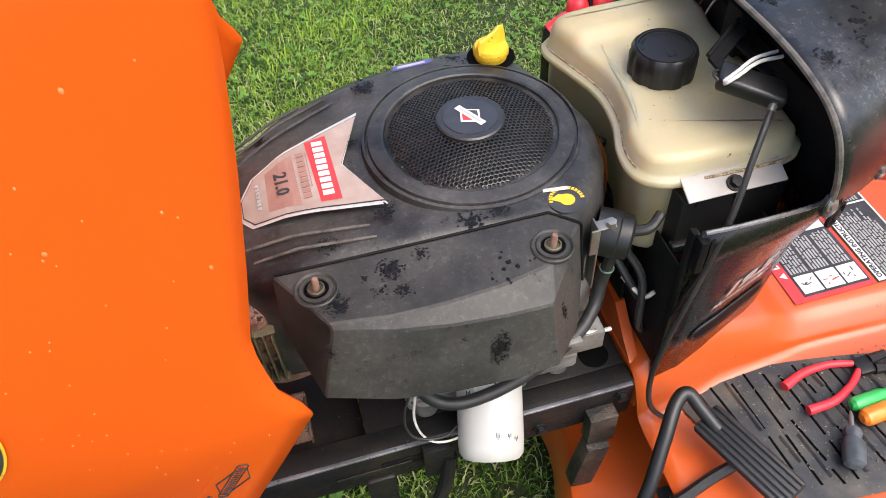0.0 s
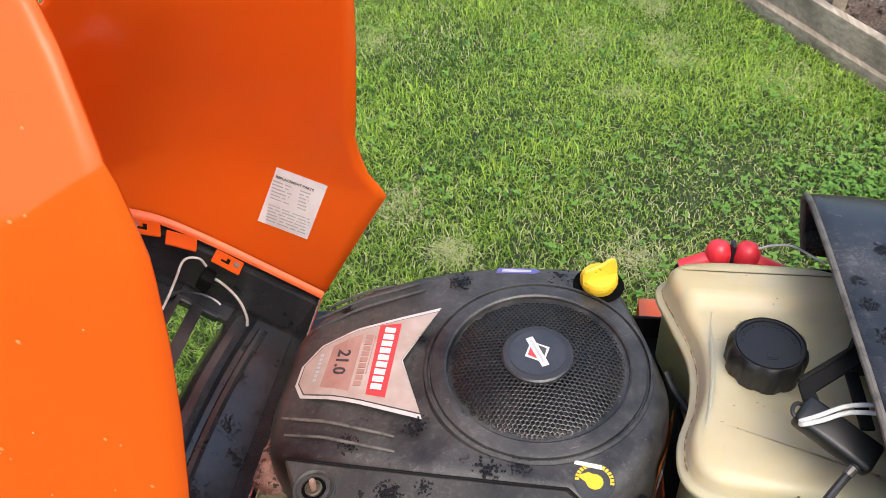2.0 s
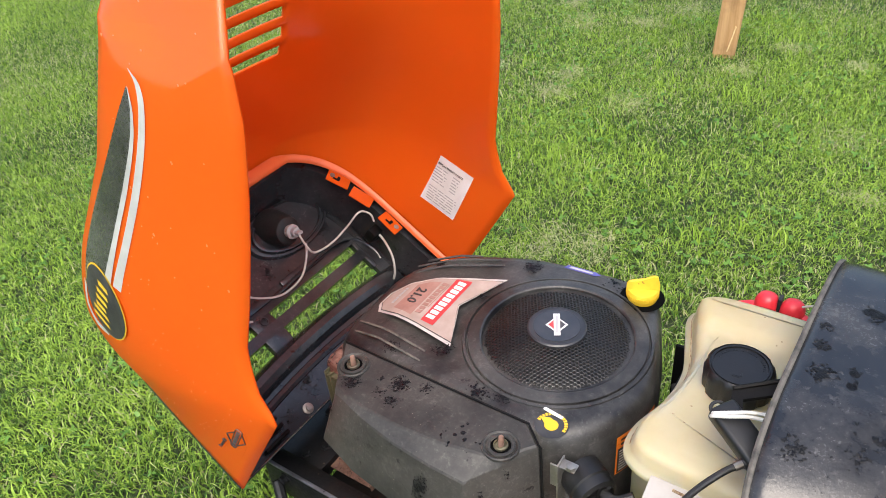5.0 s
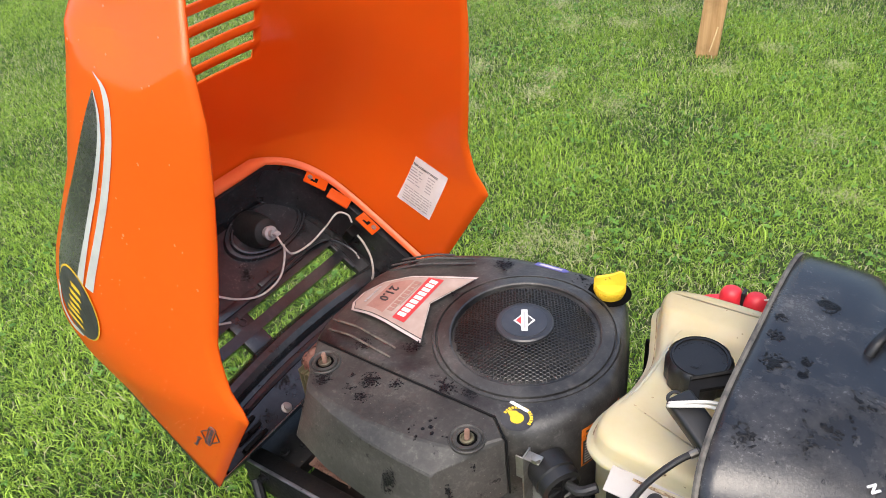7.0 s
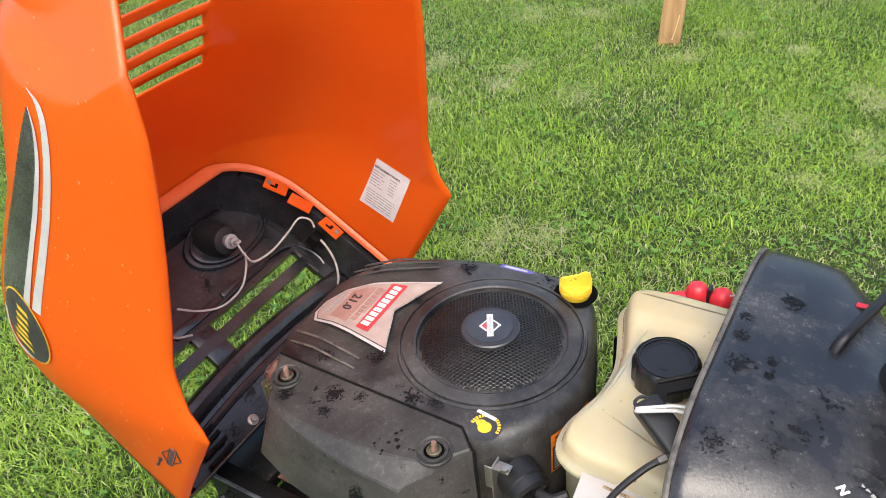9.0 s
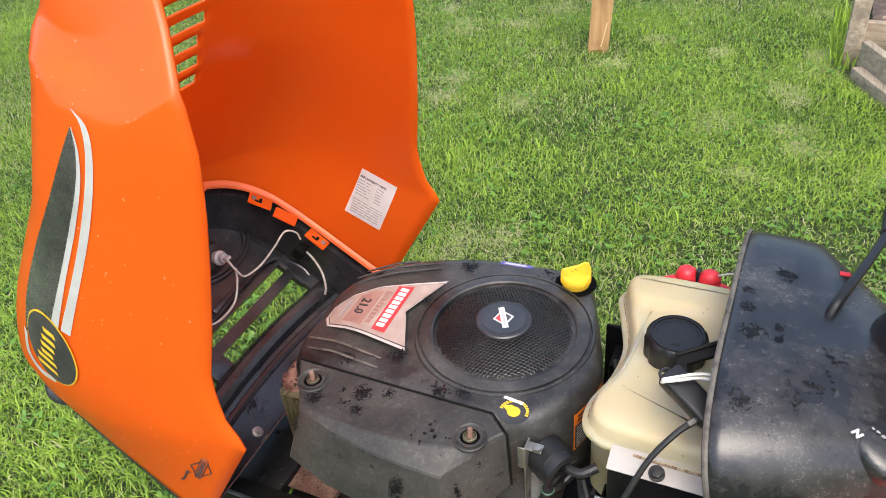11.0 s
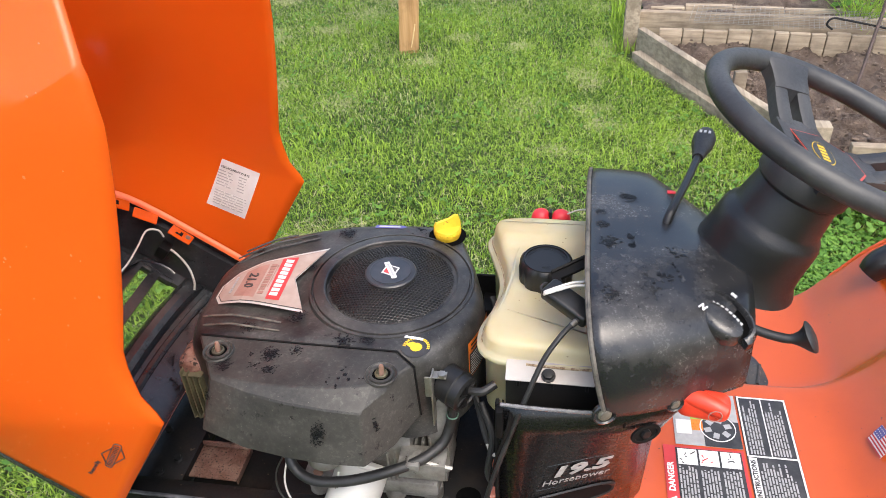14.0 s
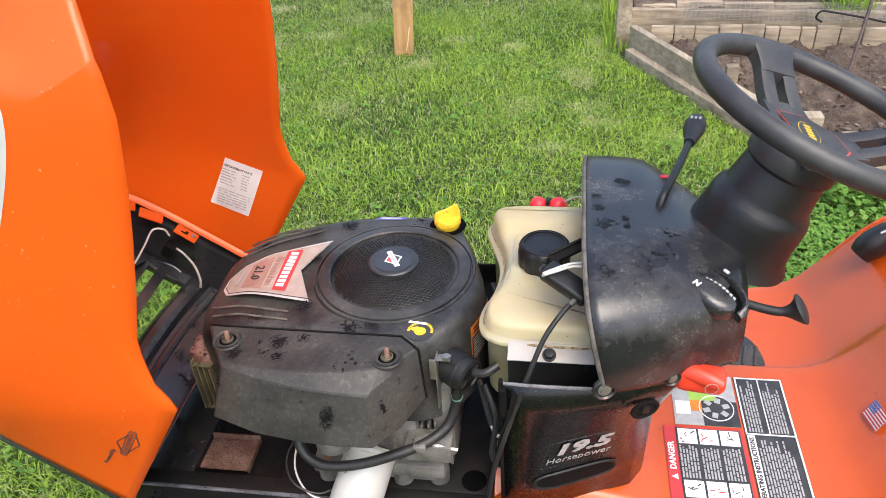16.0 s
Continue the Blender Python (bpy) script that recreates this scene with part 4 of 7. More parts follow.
def hood_oval(name, cx, cz, a, b, turn, material, label, lift):
    bm = bmesh.new()
    ct, st = math.cos(turn), math.sin(turn)
    rows = []
    for j in range(7):
        r = j / 6
        rows.append(hood_skin([(cx + r * (a * math.cos(t) * ct - b * math.sin(t) * st), cz + r * (a * math.cos(t) * st + b * math.sin(t) * ct)) for t in (2 * math.pi * i / 40 for i in range(40))], lift))
    loft(bm, rows, True)
    bmesh.ops.remove_doubles(bm, verts=bm.verts, dist=1e-5)
    return part(name, bm, material, hood, label)


hood_oval("badge_rim", -0.483, 0.870, 0.0425, 0.060, -0.12, YELLOW, "thin yellow rim of an oval badge", 0.0042)
hood_oval("badge", -0.483, 0.870, 0.0405, 0.0575, -0.12, INK, "black oval badge", 0.0048)
# yellow mark on the badge, as plain slanted bars
for i, (dx, dz, h) in enumerate(((-0.020, -0.030, 0.026), (-0.012, -0.016, 0.024), (-0.005, -0.004, 0.014), (0.003, 0.008, 0.016), (0.011, 0.020, 0.016), (0.019, 0.033, 0.014))):
    x, z = -0.483 + dx * 0.8, 0.868 + dz
    bm = loft(bmesh.new(), [hood_skin([(x - 0.004 - h * 0.5, z + h * 0.36 + s * 0.004), (x + h * 0.5, z - h * 0.30 + s * 0.004)], 0.0056) for s in (-1, 1)], False)
    part("badge_mark", bm, YELLOW, hood)


def hood_line(name, pts, r, material, closed=False, label="", lift=0.003):
    return part(name, tube(bmesh.new(), hood_skin(pts, lift), r, 4, 1, False, closed), material, hood, label)


# small mark low on the side: a diamond behind a slanted banner, two words beside it
hood_line("diamond_outline", [(-0.3171, 0.6989), (-0.3388, 0.6840), (-0.3406, 0.6601)], 0.0008, INK, False, "thin black diamond mark")
hood_line("diamond_outline", [(-0.3076, 0.6946), (-0.3096, 0.6746), (-0.3305, 0.6594)], 0.0008, INK)
banner = [(-0.3150, 0.7045), (-0.3118, 0.7068), (-0.3060, 0.7035), (-0.3050, 0.7000), (-0.3357, 0.6520), (-0.3390, 0.6512), (-0.3432, 0.6545), (-0.3436, 0.6575)]
hood_line("banner_outline", banner, 0.0008, INK, True)
for i in range(13):
    t = i / 12
    x, z = -0.3378 + 0.0258 * t, 0.6575 + 0.0415 * t
    hood_line("small_print", [(x - 0.0026, z + 0.0018), (x + 0.0026, z - 0.0018)], 0.0006 if i % 3 else 0.0008, INK)
for run in ([(-0.3277, 0.7176), (-0.3480, 0.6880), (-0.3676, 0.6593)], [(-0.2883, 0.7034), (-0.3150, 0.6600), (-0.3414, 0.6172)]):
    hood_line("film_edge", run, 0.0004, ORANGE, lift=0.0020)
p0, p1, p2 = hood_skin([(-0.3744, 0.6322), (-0.3506, 0.6650), (-0.3705, 0.6575)], 0.0036)
ax = (p1 - p0).normalized()
az = ax.cross(p2 - p0).normalized()
m = Matrix.Translation((p0 + p1) / 2) @ Matrix((ax, az.cross(ax), az)).transposed().to_4x4()
lettering("small_words", "Powered By", 0.0088, m, INK, hood, "small black words that read Powered By")
# drops and chips on the paint
rng_h = random.Random(7)
for i in range(80):
    z = rng_h.uniform(0.60, 1.25)
    x = lin(z, EDGE) - rng_h.uniform(0.02, 0.22)
    if z < hood_low(x) + 0.02:
        continue
    p = hood_skin([(x, z)], 0.0022)[0]
    r = rng_h.choice((0.0008, 0.0010, 0.0013, 0.0018)) if z > 0.9 else rng_h.choice((0.0004, 0.0005, 0.0006, 0.0008))
    bm = bmesh.new()
    bmesh.ops.create_icosphere(bm, subdivisions=1, radius=1.0, matrix=Matrix.Translation(p) @ Matrix.Diagonal((r, 0.0007, r * rng_h.uniform(0.8, 1.6), 1)))
    part("paint_chip", bm, surface("pale_chip", (0.85, 0.26, 0.08), (0.8, 0.22, 0.06), 50, 200) if i == 0 else bpy.data.materials["pale_chip"], hood)

# shiny shoulder fold and turned-in lip at the nose opening
bm = loft(bmesh.new(), [tray_ring(-0.011, 0.996, flat_end=0.411), tray_ring(-0.014, 0.994, flat_end=0.405), tray_ring(-0.013, 0.985), tray_ring(-0.010, 0.968), tray_ring(-0.004, 0.966), tray_ring(-0.002, 0.985)], True)
part("inner_lip", bm, ORANGE_SHEEN, hood, "rounded orange lip round the nose opening", angle=60)


def tab(d, side, turn, slot=True, screw=None):
    """A flat orange fixing tab, pointing in from the lip."""
    y = side * tray_half(d) * 0.955
    m = TRAY @ Matrix.Translation((d, y, -0.004)) @ Matrix.Rotation(turn, 4, "Z") @ Matrix.Rotation(radians(8 * side), 4, "X")
    bm = cube((-0.024, -0.030 if side > 0 else 0.0, -0.002), (0.024, 0.0 if side > 0 else 0.030, 0.002), 0.0018, m)
    part("fixing_tab", bm, ORANGE, hood)
    if slot:
        sg = -side
        part("keyhole", bars(bmesh.new(), m @ Matrix.Translation((0, 0, -0.0022)) @ Matrix.Rotation(math.pi, 4, "X"), ((-0.003, -sg * 0.022, 0.003, -sg * 0.010), (-0.003, -sg * 0.022, 0.011, -sg * 0.017)) if sg < 0 else ((-0.003, -0.022, 0.003, -0.010), (-0.003, -0.022, 0.011, -0.017))), INNER, hood)
    if screw:
        part("screw", lathe(bmesh.new(), ((0.0052, 0.0), (0.0052, -0.002), (0.003, -0.0028), (0.0, -0.0028)), m @ Matrix.Translation((screw, -side * 0.014, -0.002)), 14), STEEL, hood)


tab(0.304, 1, -0.42, True, 0.014)
tab(0.246, 1, -0.30, False)
tab(0.165, 1, 0.0, True, -0.014)
tab(0.304, -1, 0.42, True, None)
tab(0.165, -1, 0.0, True, None)


# parts label inside the hood
def inside(x, z):
    return Vector((x, hood_y(x, z) - 0.0042, z))


tl, tr, br, bl = inside(-0.404, 0.777), inside(-0.327, 0.753), inside(-0.377, 0.650), inside(-0.453, 0.681)
bm = bmesh.new()
rows = []
for i in range(9):
    row = []
    for j in range(9):
        u, v = j / 8, i / 8
        p = (tl * (1 - u) + tr * u) * (1 - v) + (bl * (1 - u) + br * u) * v
        row.append(Vector((p.x, hood_y(p.x, p.z) - 0.0040, p.z)))
    rows.append(row)
part("parts_label", loft(bm, rows, False), PAPER, hood, "white printed parts label")
LAB = plane_frame((tl + tr + br + bl) / 4 + Vector((0, -0.006, 0)), tr - tl, tl - bl)
wl, hl = (tr - tl).length, (tl - bl).length
lettering("label_heading", "REPLACEMENT PARTS", 0.0062, LAB @ Matrix.Translation((0, hl * 0.40, 0.0012)), INK, hood, "heading that reads REPLACEMENT PARTS", 0, 0.0001)
rr = random.Random(3)
bm = bars(bmesh.new(), LAB, text_rows(rr, -wl * 0.42, -hl * 0.05, -wl * 0.02, hl * 0.33, 0.0062, 0.34), 0.0012)
bars(bm, LAB, text_rows(rr, wl * 0.12, -hl * 0.05, wl * 0.40, hl * 0.33, 0.0062, 0.34, 0.5), 0.0012)
bars(bm, LAB, text_rows(rr, -wl * 0.43, -hl * 0.44, wl * 0.43, -hl * 0.08, 0.0058, 0.34, 0.08), 0.0012)
part("small_print", bm, GREY, hood, smooth=False)

# headlamp housings and leads inside the nose
BOOT = surface("dull_rubber_boot", (0.012, 0.012, 0.012), (0.02, 0.019, 0.018), 20, 200, (0.5, 0.7))
for side in (1, -1):
    m = TRAY @ Matrix.Translation((0.312, 0.155 * side, F + 0.010)) @ Matrix.Diagonal((0.62, 1.12, 1, 1))
    part("headlamp_housing", lathe(bmesh.new(), ((0.092, 0.0), (0.092, -0.006), (0.090, -0.010), (0.085, -0.011), (0.083, -0.006), (0.080, -0.006), (0.078, -0.012), (0.074, -0.013), (0.071, -0.008), (0.060, -0.009), (0.0, -0.009)), m, 56), NOSE_BLACK, nose, "round moulded headlamp back")
    m2 = Matrix.Translation(TRAY @ Vector((0.322, 0.126 * side, F + 0.002))) @ (TRAY.to_3x3() @ Vector((-0.62, -0.10 * side, -0.78))).to_track_quat("Z", "Y").to_matrix().to_4x4()
    part("bulb_boot", lathe(bmesh.new(), ((0.040, -0.012), (0.037, 0.008), (0.031, 0.040), (0.027, 0.050), (0.022, 0.053), (0.0, 0.053)), m2, 28), BOOT, nose, "black rubber bulb boot")
    part("bulb_socket", lathe(bmesh.new(), ((0.0125, 0.052), (0.0125, 0.060), (0.0145, 0.061), (0.0145, 0.066), (0.009, 0.068), (0.009, 0.078), (0.0, 0.079)), m2, 18), GREY, nose, "grey bulb socket")
    part("socket_key", box(bmesh.new(), (-0.006, -0.003, 0.066), (0.006, 0.003, 0.090), 0.001, m2), GREY, nose)
    tip = m2 @ Vector((0, 0, 0.080))
    if side > 0:
        run = [tip, TRAY @ Vector((0.235, 0.105, 0.030)), TRAY @ Vector((0.222, 0.120, 0.045)), TRAY @ Vector((0.216, 0.160, 0.042)), TRAY @ Vector((0.220, 0.205, 0.028)), TRAY @ Vector((0.224, 0.236, 0.010)), TRAY @ Vector((0.206, 0.246, 0.002)), TRAY @ Vector((0.190, 0.244, 0.008))]
    else:
        run = [tip, TRAY @ Vector((0.235, -0.105, 0.045)), TRAY @ Vector((0.215, -0.09, 0.065)), TRAY @ Vector((0.20, -0.06, 0.075))]
    part("lead", tube(bmesh.new(), run, 0.0021, 6), WIRE_WHITE, nose, "pale wire")
part("lead", tube(bmesh.new(), (TRAY @ Vector((0.245, 0.112, 0.034)), TRAY @ Vector((0.226, 0.100, 0.050)), TRAY @ Vector((0.205, 0.070, 0.066)), TRAY @ Vector((0.203, 0.020, 0.070)), TRAY @ Vector((0.222, -0.020, 0.066)), TRAY @ Vector((0.250, -0.050, 0.060))), 0.0021, 6), WIRE_WHITE, nose, "pale wire")
part("lead", tube(bmesh.new(), (TRAY @ Vector((0.176, 0.252, 0.036)), TRAY @ Vector((0.150, 0.252, 0.040)), TRAY @ Vector((0.118, 0.246, 0.050)), TRAY @ Vector((0.094, 0.236, 0.066)), TRAY @ Vector((0.085, 0.230, 0.080))), 0.0023, 6), WIRE_WHITE, nose, "pale wire")
part("lead_holder", cube((0.168, 0.236, 0.030), (0.190, 0.262, 0.060), 0.003, TRAY), INNER, nose)
for y in (-0.20, -0.075, 0.05):
    part("stiffener", cube((0.214, y, F + 0.002), (0.232, y + 0.115, F + 0.014), 0.003, TRAY), NOSE_BLACK, nose)
part("screw", lathe(bmesh.new(), ((0.010, 0.0), (0.010, -0.003), (0.0055, -0.004), (0.005, -0.008), (0.0, -0.0085)), TRAY @ Matrix.Translation((0.020, -0.091, F)), 16), STEEL, nose, "brass-coloured screw")
for i in range(4):
    part("clip", cube((0.012 + 0.016 * i, -0.205 + 0.004 * i, F - 0.018), (0.020 + 0.016 * i, -0.150, F), 0.002, TRAY), INNER, nose)
part("clip", cube((0.030, -0.18, F - 0.024), (0.036, -0.175, F - 0.01), 0.001, TRAY), INNER, nose)

# engine fittings
for bx, by in ((-0.211, -0.176), (0.027, -0.194)):
    m = Matrix.Translation((bx, by, 0))
    part("fixing_cup", lathe(bmesh.new(), ((0.0225, 0.7560), (0.0222, 0.7590), (0.0208, 0.7600), (0.0195, 0.7592), (0.0180, 0.7576), (0.0172, 0.7576), (0.0168, 0.7600), (0.0150, 0.7606), (0.0128, 0.7602), (0.0122, 0.7578), (0.0, 0.7575)), m, 32), COVER, engine)
    # black disc paints the shade down in the well
    part("fixing_well_shade", lathe(bmesh.new(), ((0.0124, 0.7580), (0.0120, 0.7584), (0.0, 0.7584)), m, 24), HOLE, engine)
    part("fixing_nut", lathe(bmesh.new(), ((0.0088, 0.758), (0.0088, 0.7612), (0.0074, 0.7620), (0.0070, 0.7590), (0.0, 0.7590)), m, 20), OLIVE, engine)
    part("stud", lathe(bmesh.new(), ((0.0034, 0.757), (0.0034, 0.7735), (0.0026, 0.7750), (0.0, 0.7750)), m @ Matrix.Translation((0, 0, 0.757)) @ Matrix.Rotation(radians(4), 4, "Y") @ Matrix.Translation((0, 0, -0.757)), 10), RUST, engine, "brownish threaded stud")


def deck_z(x, y):
    return 0.7585 + top_slope(x, y)


def deck_plate(name, outline, lift, material, label=""):
    """A thin decal lying on the sloping top of the housing."""
    bm = bmesh.new()
    vs = [bm.verts.new((x, y, 0)) for x, y in outline]
    f = bm.faces.new(vs)
    bmesh.ops.triangulate(bm, faces=[f])
    bmesh.ops.subdivide_edges(bm, edges=bm.edges[:], cuts=3, use_grid_fill=True)
    bmesh.ops.triangulate(bm, faces=bm.faces[:])
    for v in bm.verts:
        v.co.z = deck_z(v.co.x, v.co.y) + lift
    bmesh.ops.recalc_face_normals(bm, faces=bm.faces)
    if sum(f.normal.z for f in bm.faces) < 0:
        bmesh.ops.reverse_faces(bm, faces=bm.faces)
    return part(name, bm, material, engine, label, smooth=False)


DEC = [(-0.117, -0.084), (-0.153, -0.006), (-0.120, 0.077), (-0.166, 0.060), (-0.215, 0.040), (-0.258, 0.018), (-0.276, -0.012), (-0.276, -0.040), (-0.264, -0.058), (-0.190, -0.069)]
deck_plate("housing_decal", DEC, 0.0008, SILVER, "silver-edged arrowhead decal")
deck_plate("decal_outline", [(x * 0.965 - 0.0065, (y + 0.006) * 0.93 - 0.006) for x, y in DEC], 0.0013, INK)
deck_plate("decal_panel", [(x * 0.952 - 0.0088, (y + 0.006) * 0.91 - 0.006) for x, y in DEC], 0.0018, DECAL, "faded pinkish decal panel")
deck_plate("decal_panel", [(-0.171, 0.047), (-0.203, 0.032), (-0.205, -0.056), (-0.173, -0.060)], 0.0023, DECAL, "pale print area")
deck_plate("decal_banner", [(-0.1625, -0.060), (-0.1640, 0.048), (-0.1895, 0.044), (-0.1855, -0.057)], 0.0028, DECAL_RED, "red banner on the decal")
deck_plate("decal_banner", [(-0.206, -0.054), (-0.207, 0.030), (-0.241, 0.014), (-0.243, -0.046)], 0.0024, PINK, "faded pink print area")
D = plane_frame((-0.1755, -0.006, deck_z(-0.175, 0) + 0.0034), (0, -1, -0.0), (1, 0, -0.04))
for i in range(9):
    part("banner_mark", bars(bmesh.new(), D, ((-0.046 + 0.0103 * i, -0.0062, -0.0385 + 0.0103 * i, 0.0062),), 0.0004), PAPER, engine, smooth=False)
lettering("power_rating", "21.0", 0.021, plane_frame((-0.2245, -0.013, deck_z(-0.2245, 0) + 0.0036), (0, -1, 0), (1, 0, 0.05)), INK, engine, "print that reads 21.0", 0, 0.0004)
D2 = plane_frame((-0.198, -0.010, deck_z(-0.198, 0) + 0.0034), (0, -1, 0), (1, 0, 0.05))
part("decal_print", bars(bmesh.new(), D2, [(-0.038 + 0.0085 * i, -0.0045, -0.0315 + 0.0085 * i, 0.0045) for i in range(9)] + [(-0.036, 0.0065, 0.02, 0.0075)], 0.0004), PINK, engine, smooth=False)
D3 = plane_frame((-0.252, -0.018, deck_z(-0.252, 0) + 0.0036), (0, -1, 0), (1, 0, 0.2))
part("decal_print", bars(bmesh.new(), D3, [(-0.02 + 0.006 * i, -0.002, -0.0155 + 0.006 * i, 0.002) for i in range(7)], 0.0004), GREY, engine, smooth=False)

for x0, y0, x1, y1, r in ((-0.279, -0.083, -0.143, -0.107, 0.0018), (-0.268, -0.106, -0.139, -0.125, 0.0018), (-0.270, 0.081, -0.186, 0.113, 0.0018), (-0.279, 0.064, -0.154, 0.117, 0.0018), (-0.276, 0.048, -0.144, 0.107, 0.0018)):
    pts = [(x0 + (x1 - x0) * t / 8, y0 + (y1 - y0) * t / 8) for t in range(9)]
    part("moulded_rib", tube(bmesh.new(), [(x, y, deck_z(x, y) + 0.0008) for x, y in pts], lambda t, r=r: r * (0.7 + 0.3 * min(1.0, 8 * t, 8 * (1 - t))), 8, 1, False), RIB_DUST if y0 < 0 else BLACK, engine)
deck_plate("blue_label", [(-0.060 + 0.0, 0.141), (-0.012, 0.143), (-0.004, 0.148), (-0.012, 0.152), (-0.058, 0.150)], 0.0008, BLUE, "small blue and white label")
deck_plate("label_print", [(-0.053, 0.1435), (-0.016, 0.145), (-0.016, 0.149), (-0.052, 0.148)], 0.0013, GREY)
part("oil_label", lathe(bmesh.new(), ((0.0205, 0.7585), (0.0205, 0.7592), (0.0, 0.7592)), Matrix.Translation((0.064, -0.138, 0)), 28), INK, engine, "round label with a yellow drop")
bm = bmesh.new()
for i in range(15):
    a = math.radians(-95 + 13 * i)
    box(bm, (-0.0013, 0.0150, 0.7592), (0.0013, 0.0190, 0.7597), 0, Matrix.Translation((0.064, -0.138, 0)) @ Matrix.Rotation(a, 4, "Z"))
part("label_print", bm, YELLOW, engine, smooth=False)
drop = [(0.0085 * math.cos(a), 0.0085 * math.sin(a)) for a in (math.radians(-170 + 17 * i) for i in range(17))] + [(-0.006, 0.010), (-0.017, 0.005)]
bm = bmesh.new()
bm.faces.new([bm.verts.new((0.064 + x, -0.139 + y, 0.7599)) for x, y in drop])
part("oil_drop", bm, YELLOW, engine, "yellow drop print", smooth=False)
part("oil_can_print", bars(bmesh.new(), Matrix.Translation((0.057, -0.1225, 0.7597)) @ Matrix.Rotation(radians(-8), 4, "Z"), ((-0.013, -0.001, 0.014, 0.0035),)), PAPER, engine, smooth=False)

m = Matrix.Translation((0.067, 0.130, -0.007))
# flat black disc paints the shade of the pocket under the cap
part("filler_shade", lathe(bmesh.new(), ((0.031, 0.7660), (0.031, 0.7662), (0.0, 0.7662)), m, 32), HOLE, engine, "flat black disc, painted shade of the pocket round the filler")
cap = part("oil_cap", lathe(bmesh.new(), ((0.0195, 0.754), (0.0205, 0.770), (0.0218, 0.772), (0.0222, 0.7800), (0.0205, 0.7835), (0.0140, 0.7845), (0.0, 0.7850)), m, 36), YELLOW, engine, "yellow plastic oil filler cap")
grip_rows = ((-0.0225, 0.777, 0.792, 0.0030), (-0.0190, 0.777, 0.7965, 0.0048), (-0.008, 0.777, 0.7985, 0.0055), (0.004, 0.777, 0.8015, 0.0050), (0.0135, 0.777, 0.8065, 0.0042), (0.0190, 0.777, 0.8045, 0.0036), (0.0225, 0.777, 0.792, 0.0026))
GRIP_TURN = m @ Matrix.Rotation(radians(24), 4, "Z")
bm = loft(bmesh.new(), [[GRIP_TURN @ Vector((x, y, z)) for y, z in ((-w * 1.5, lo), (-w * 0.8, lo + 0.5 * (hi - lo)), (-w * 0.5, hi - 0.0012), (0.0, hi), (w * 0.5, hi - 0.0012), (w * 0.8, lo + 0.5 * (hi - lo)), (w * 1.5, lo))] for x, lo, hi, w in grip_rows], True, True, True)
part("cap_grip", bm, YELLOW, engine, "moulded wing grip", angle=30)
bm = bmesh.new()
for i in range(40):
    a = 2 * math.pi * i / 40
    box(bm, (0.0214, -0.0008, 0.7730), (0.0228, 0.0008, 0.7795), 0, m @ Matrix.Rotation(a, 4, "Z"))
part("cap_knurl", bm, YELLOW, engine, smooth=False)

# diamond mark on the hub, as plain shapes
def hub_plate(name, pts, z, material, label=""):
    bm = bmesh.new()
    bm.faces.new([bm.verts.new((x, y, z)) for x, y in pts])
    part(name, bm, material, engine, label, smooth=False)


UP = Vector((-0.48, 0.877))  # along the name band of the mark
ACROSS = Vector((0.877, 0.48))


def mark(pts):
    return [ACROSS * x + UP * y for x, y in pts]


hub_plate("hub_mark", mark(((-0.0150, 0.0), (0.0, -0.0165), (0.0150, 0.0), (0.0, 0.0165))), 0.7818, PAPER, "white diamond mark")
hub_plate("hub_mark", mark(((0.0115, 0.0), (0.0030, 0.0105), (0.0030, -0.0105))), 0.7822, INK)
hub_plate("hub_mark", mark(((-0.0115, 0.0), (-0.0030, -0.0105), (-0.0030, 0.0105))), 0.7822, DECAL_RED)
hub_plate("hub_mark", mark(((-0.0042, -0.0215), (0.0042, -0.0215), (0.0042, 0.0215), (-0.0042, 0.0215))), 0.7825, PAPER)
hub_plate("hub_mark", mark(((-0.0016, -0.0170), (0.0016, -0.0170), (0.0016, 0.0170), (-0.0016, 0.0170))), 0.7828, GREY)
for i in range(5):
    a = math.radians(25 + 72 * i)
    part("ring_tab", cube((-0.009, -0.004, 0.7605), (0.009, 0.004, 0.7632), 0.001, Matrix.Rotation(a, 4, "Z") @ Matrix.Translation((0, -0.110, 0))), BLACK, engine)

WET = surface("wet_film", (0.003, 0.003, 0.0035), (0.006, 0.006, 0.007), 90, 260, (0.22, 0.45), 0, 0.6, 0.001)
WET.node_tree.nodes["Principled BSDF"].inputs["Specular IOR Level"].default_value = 0.22
drops = random.Random(31)


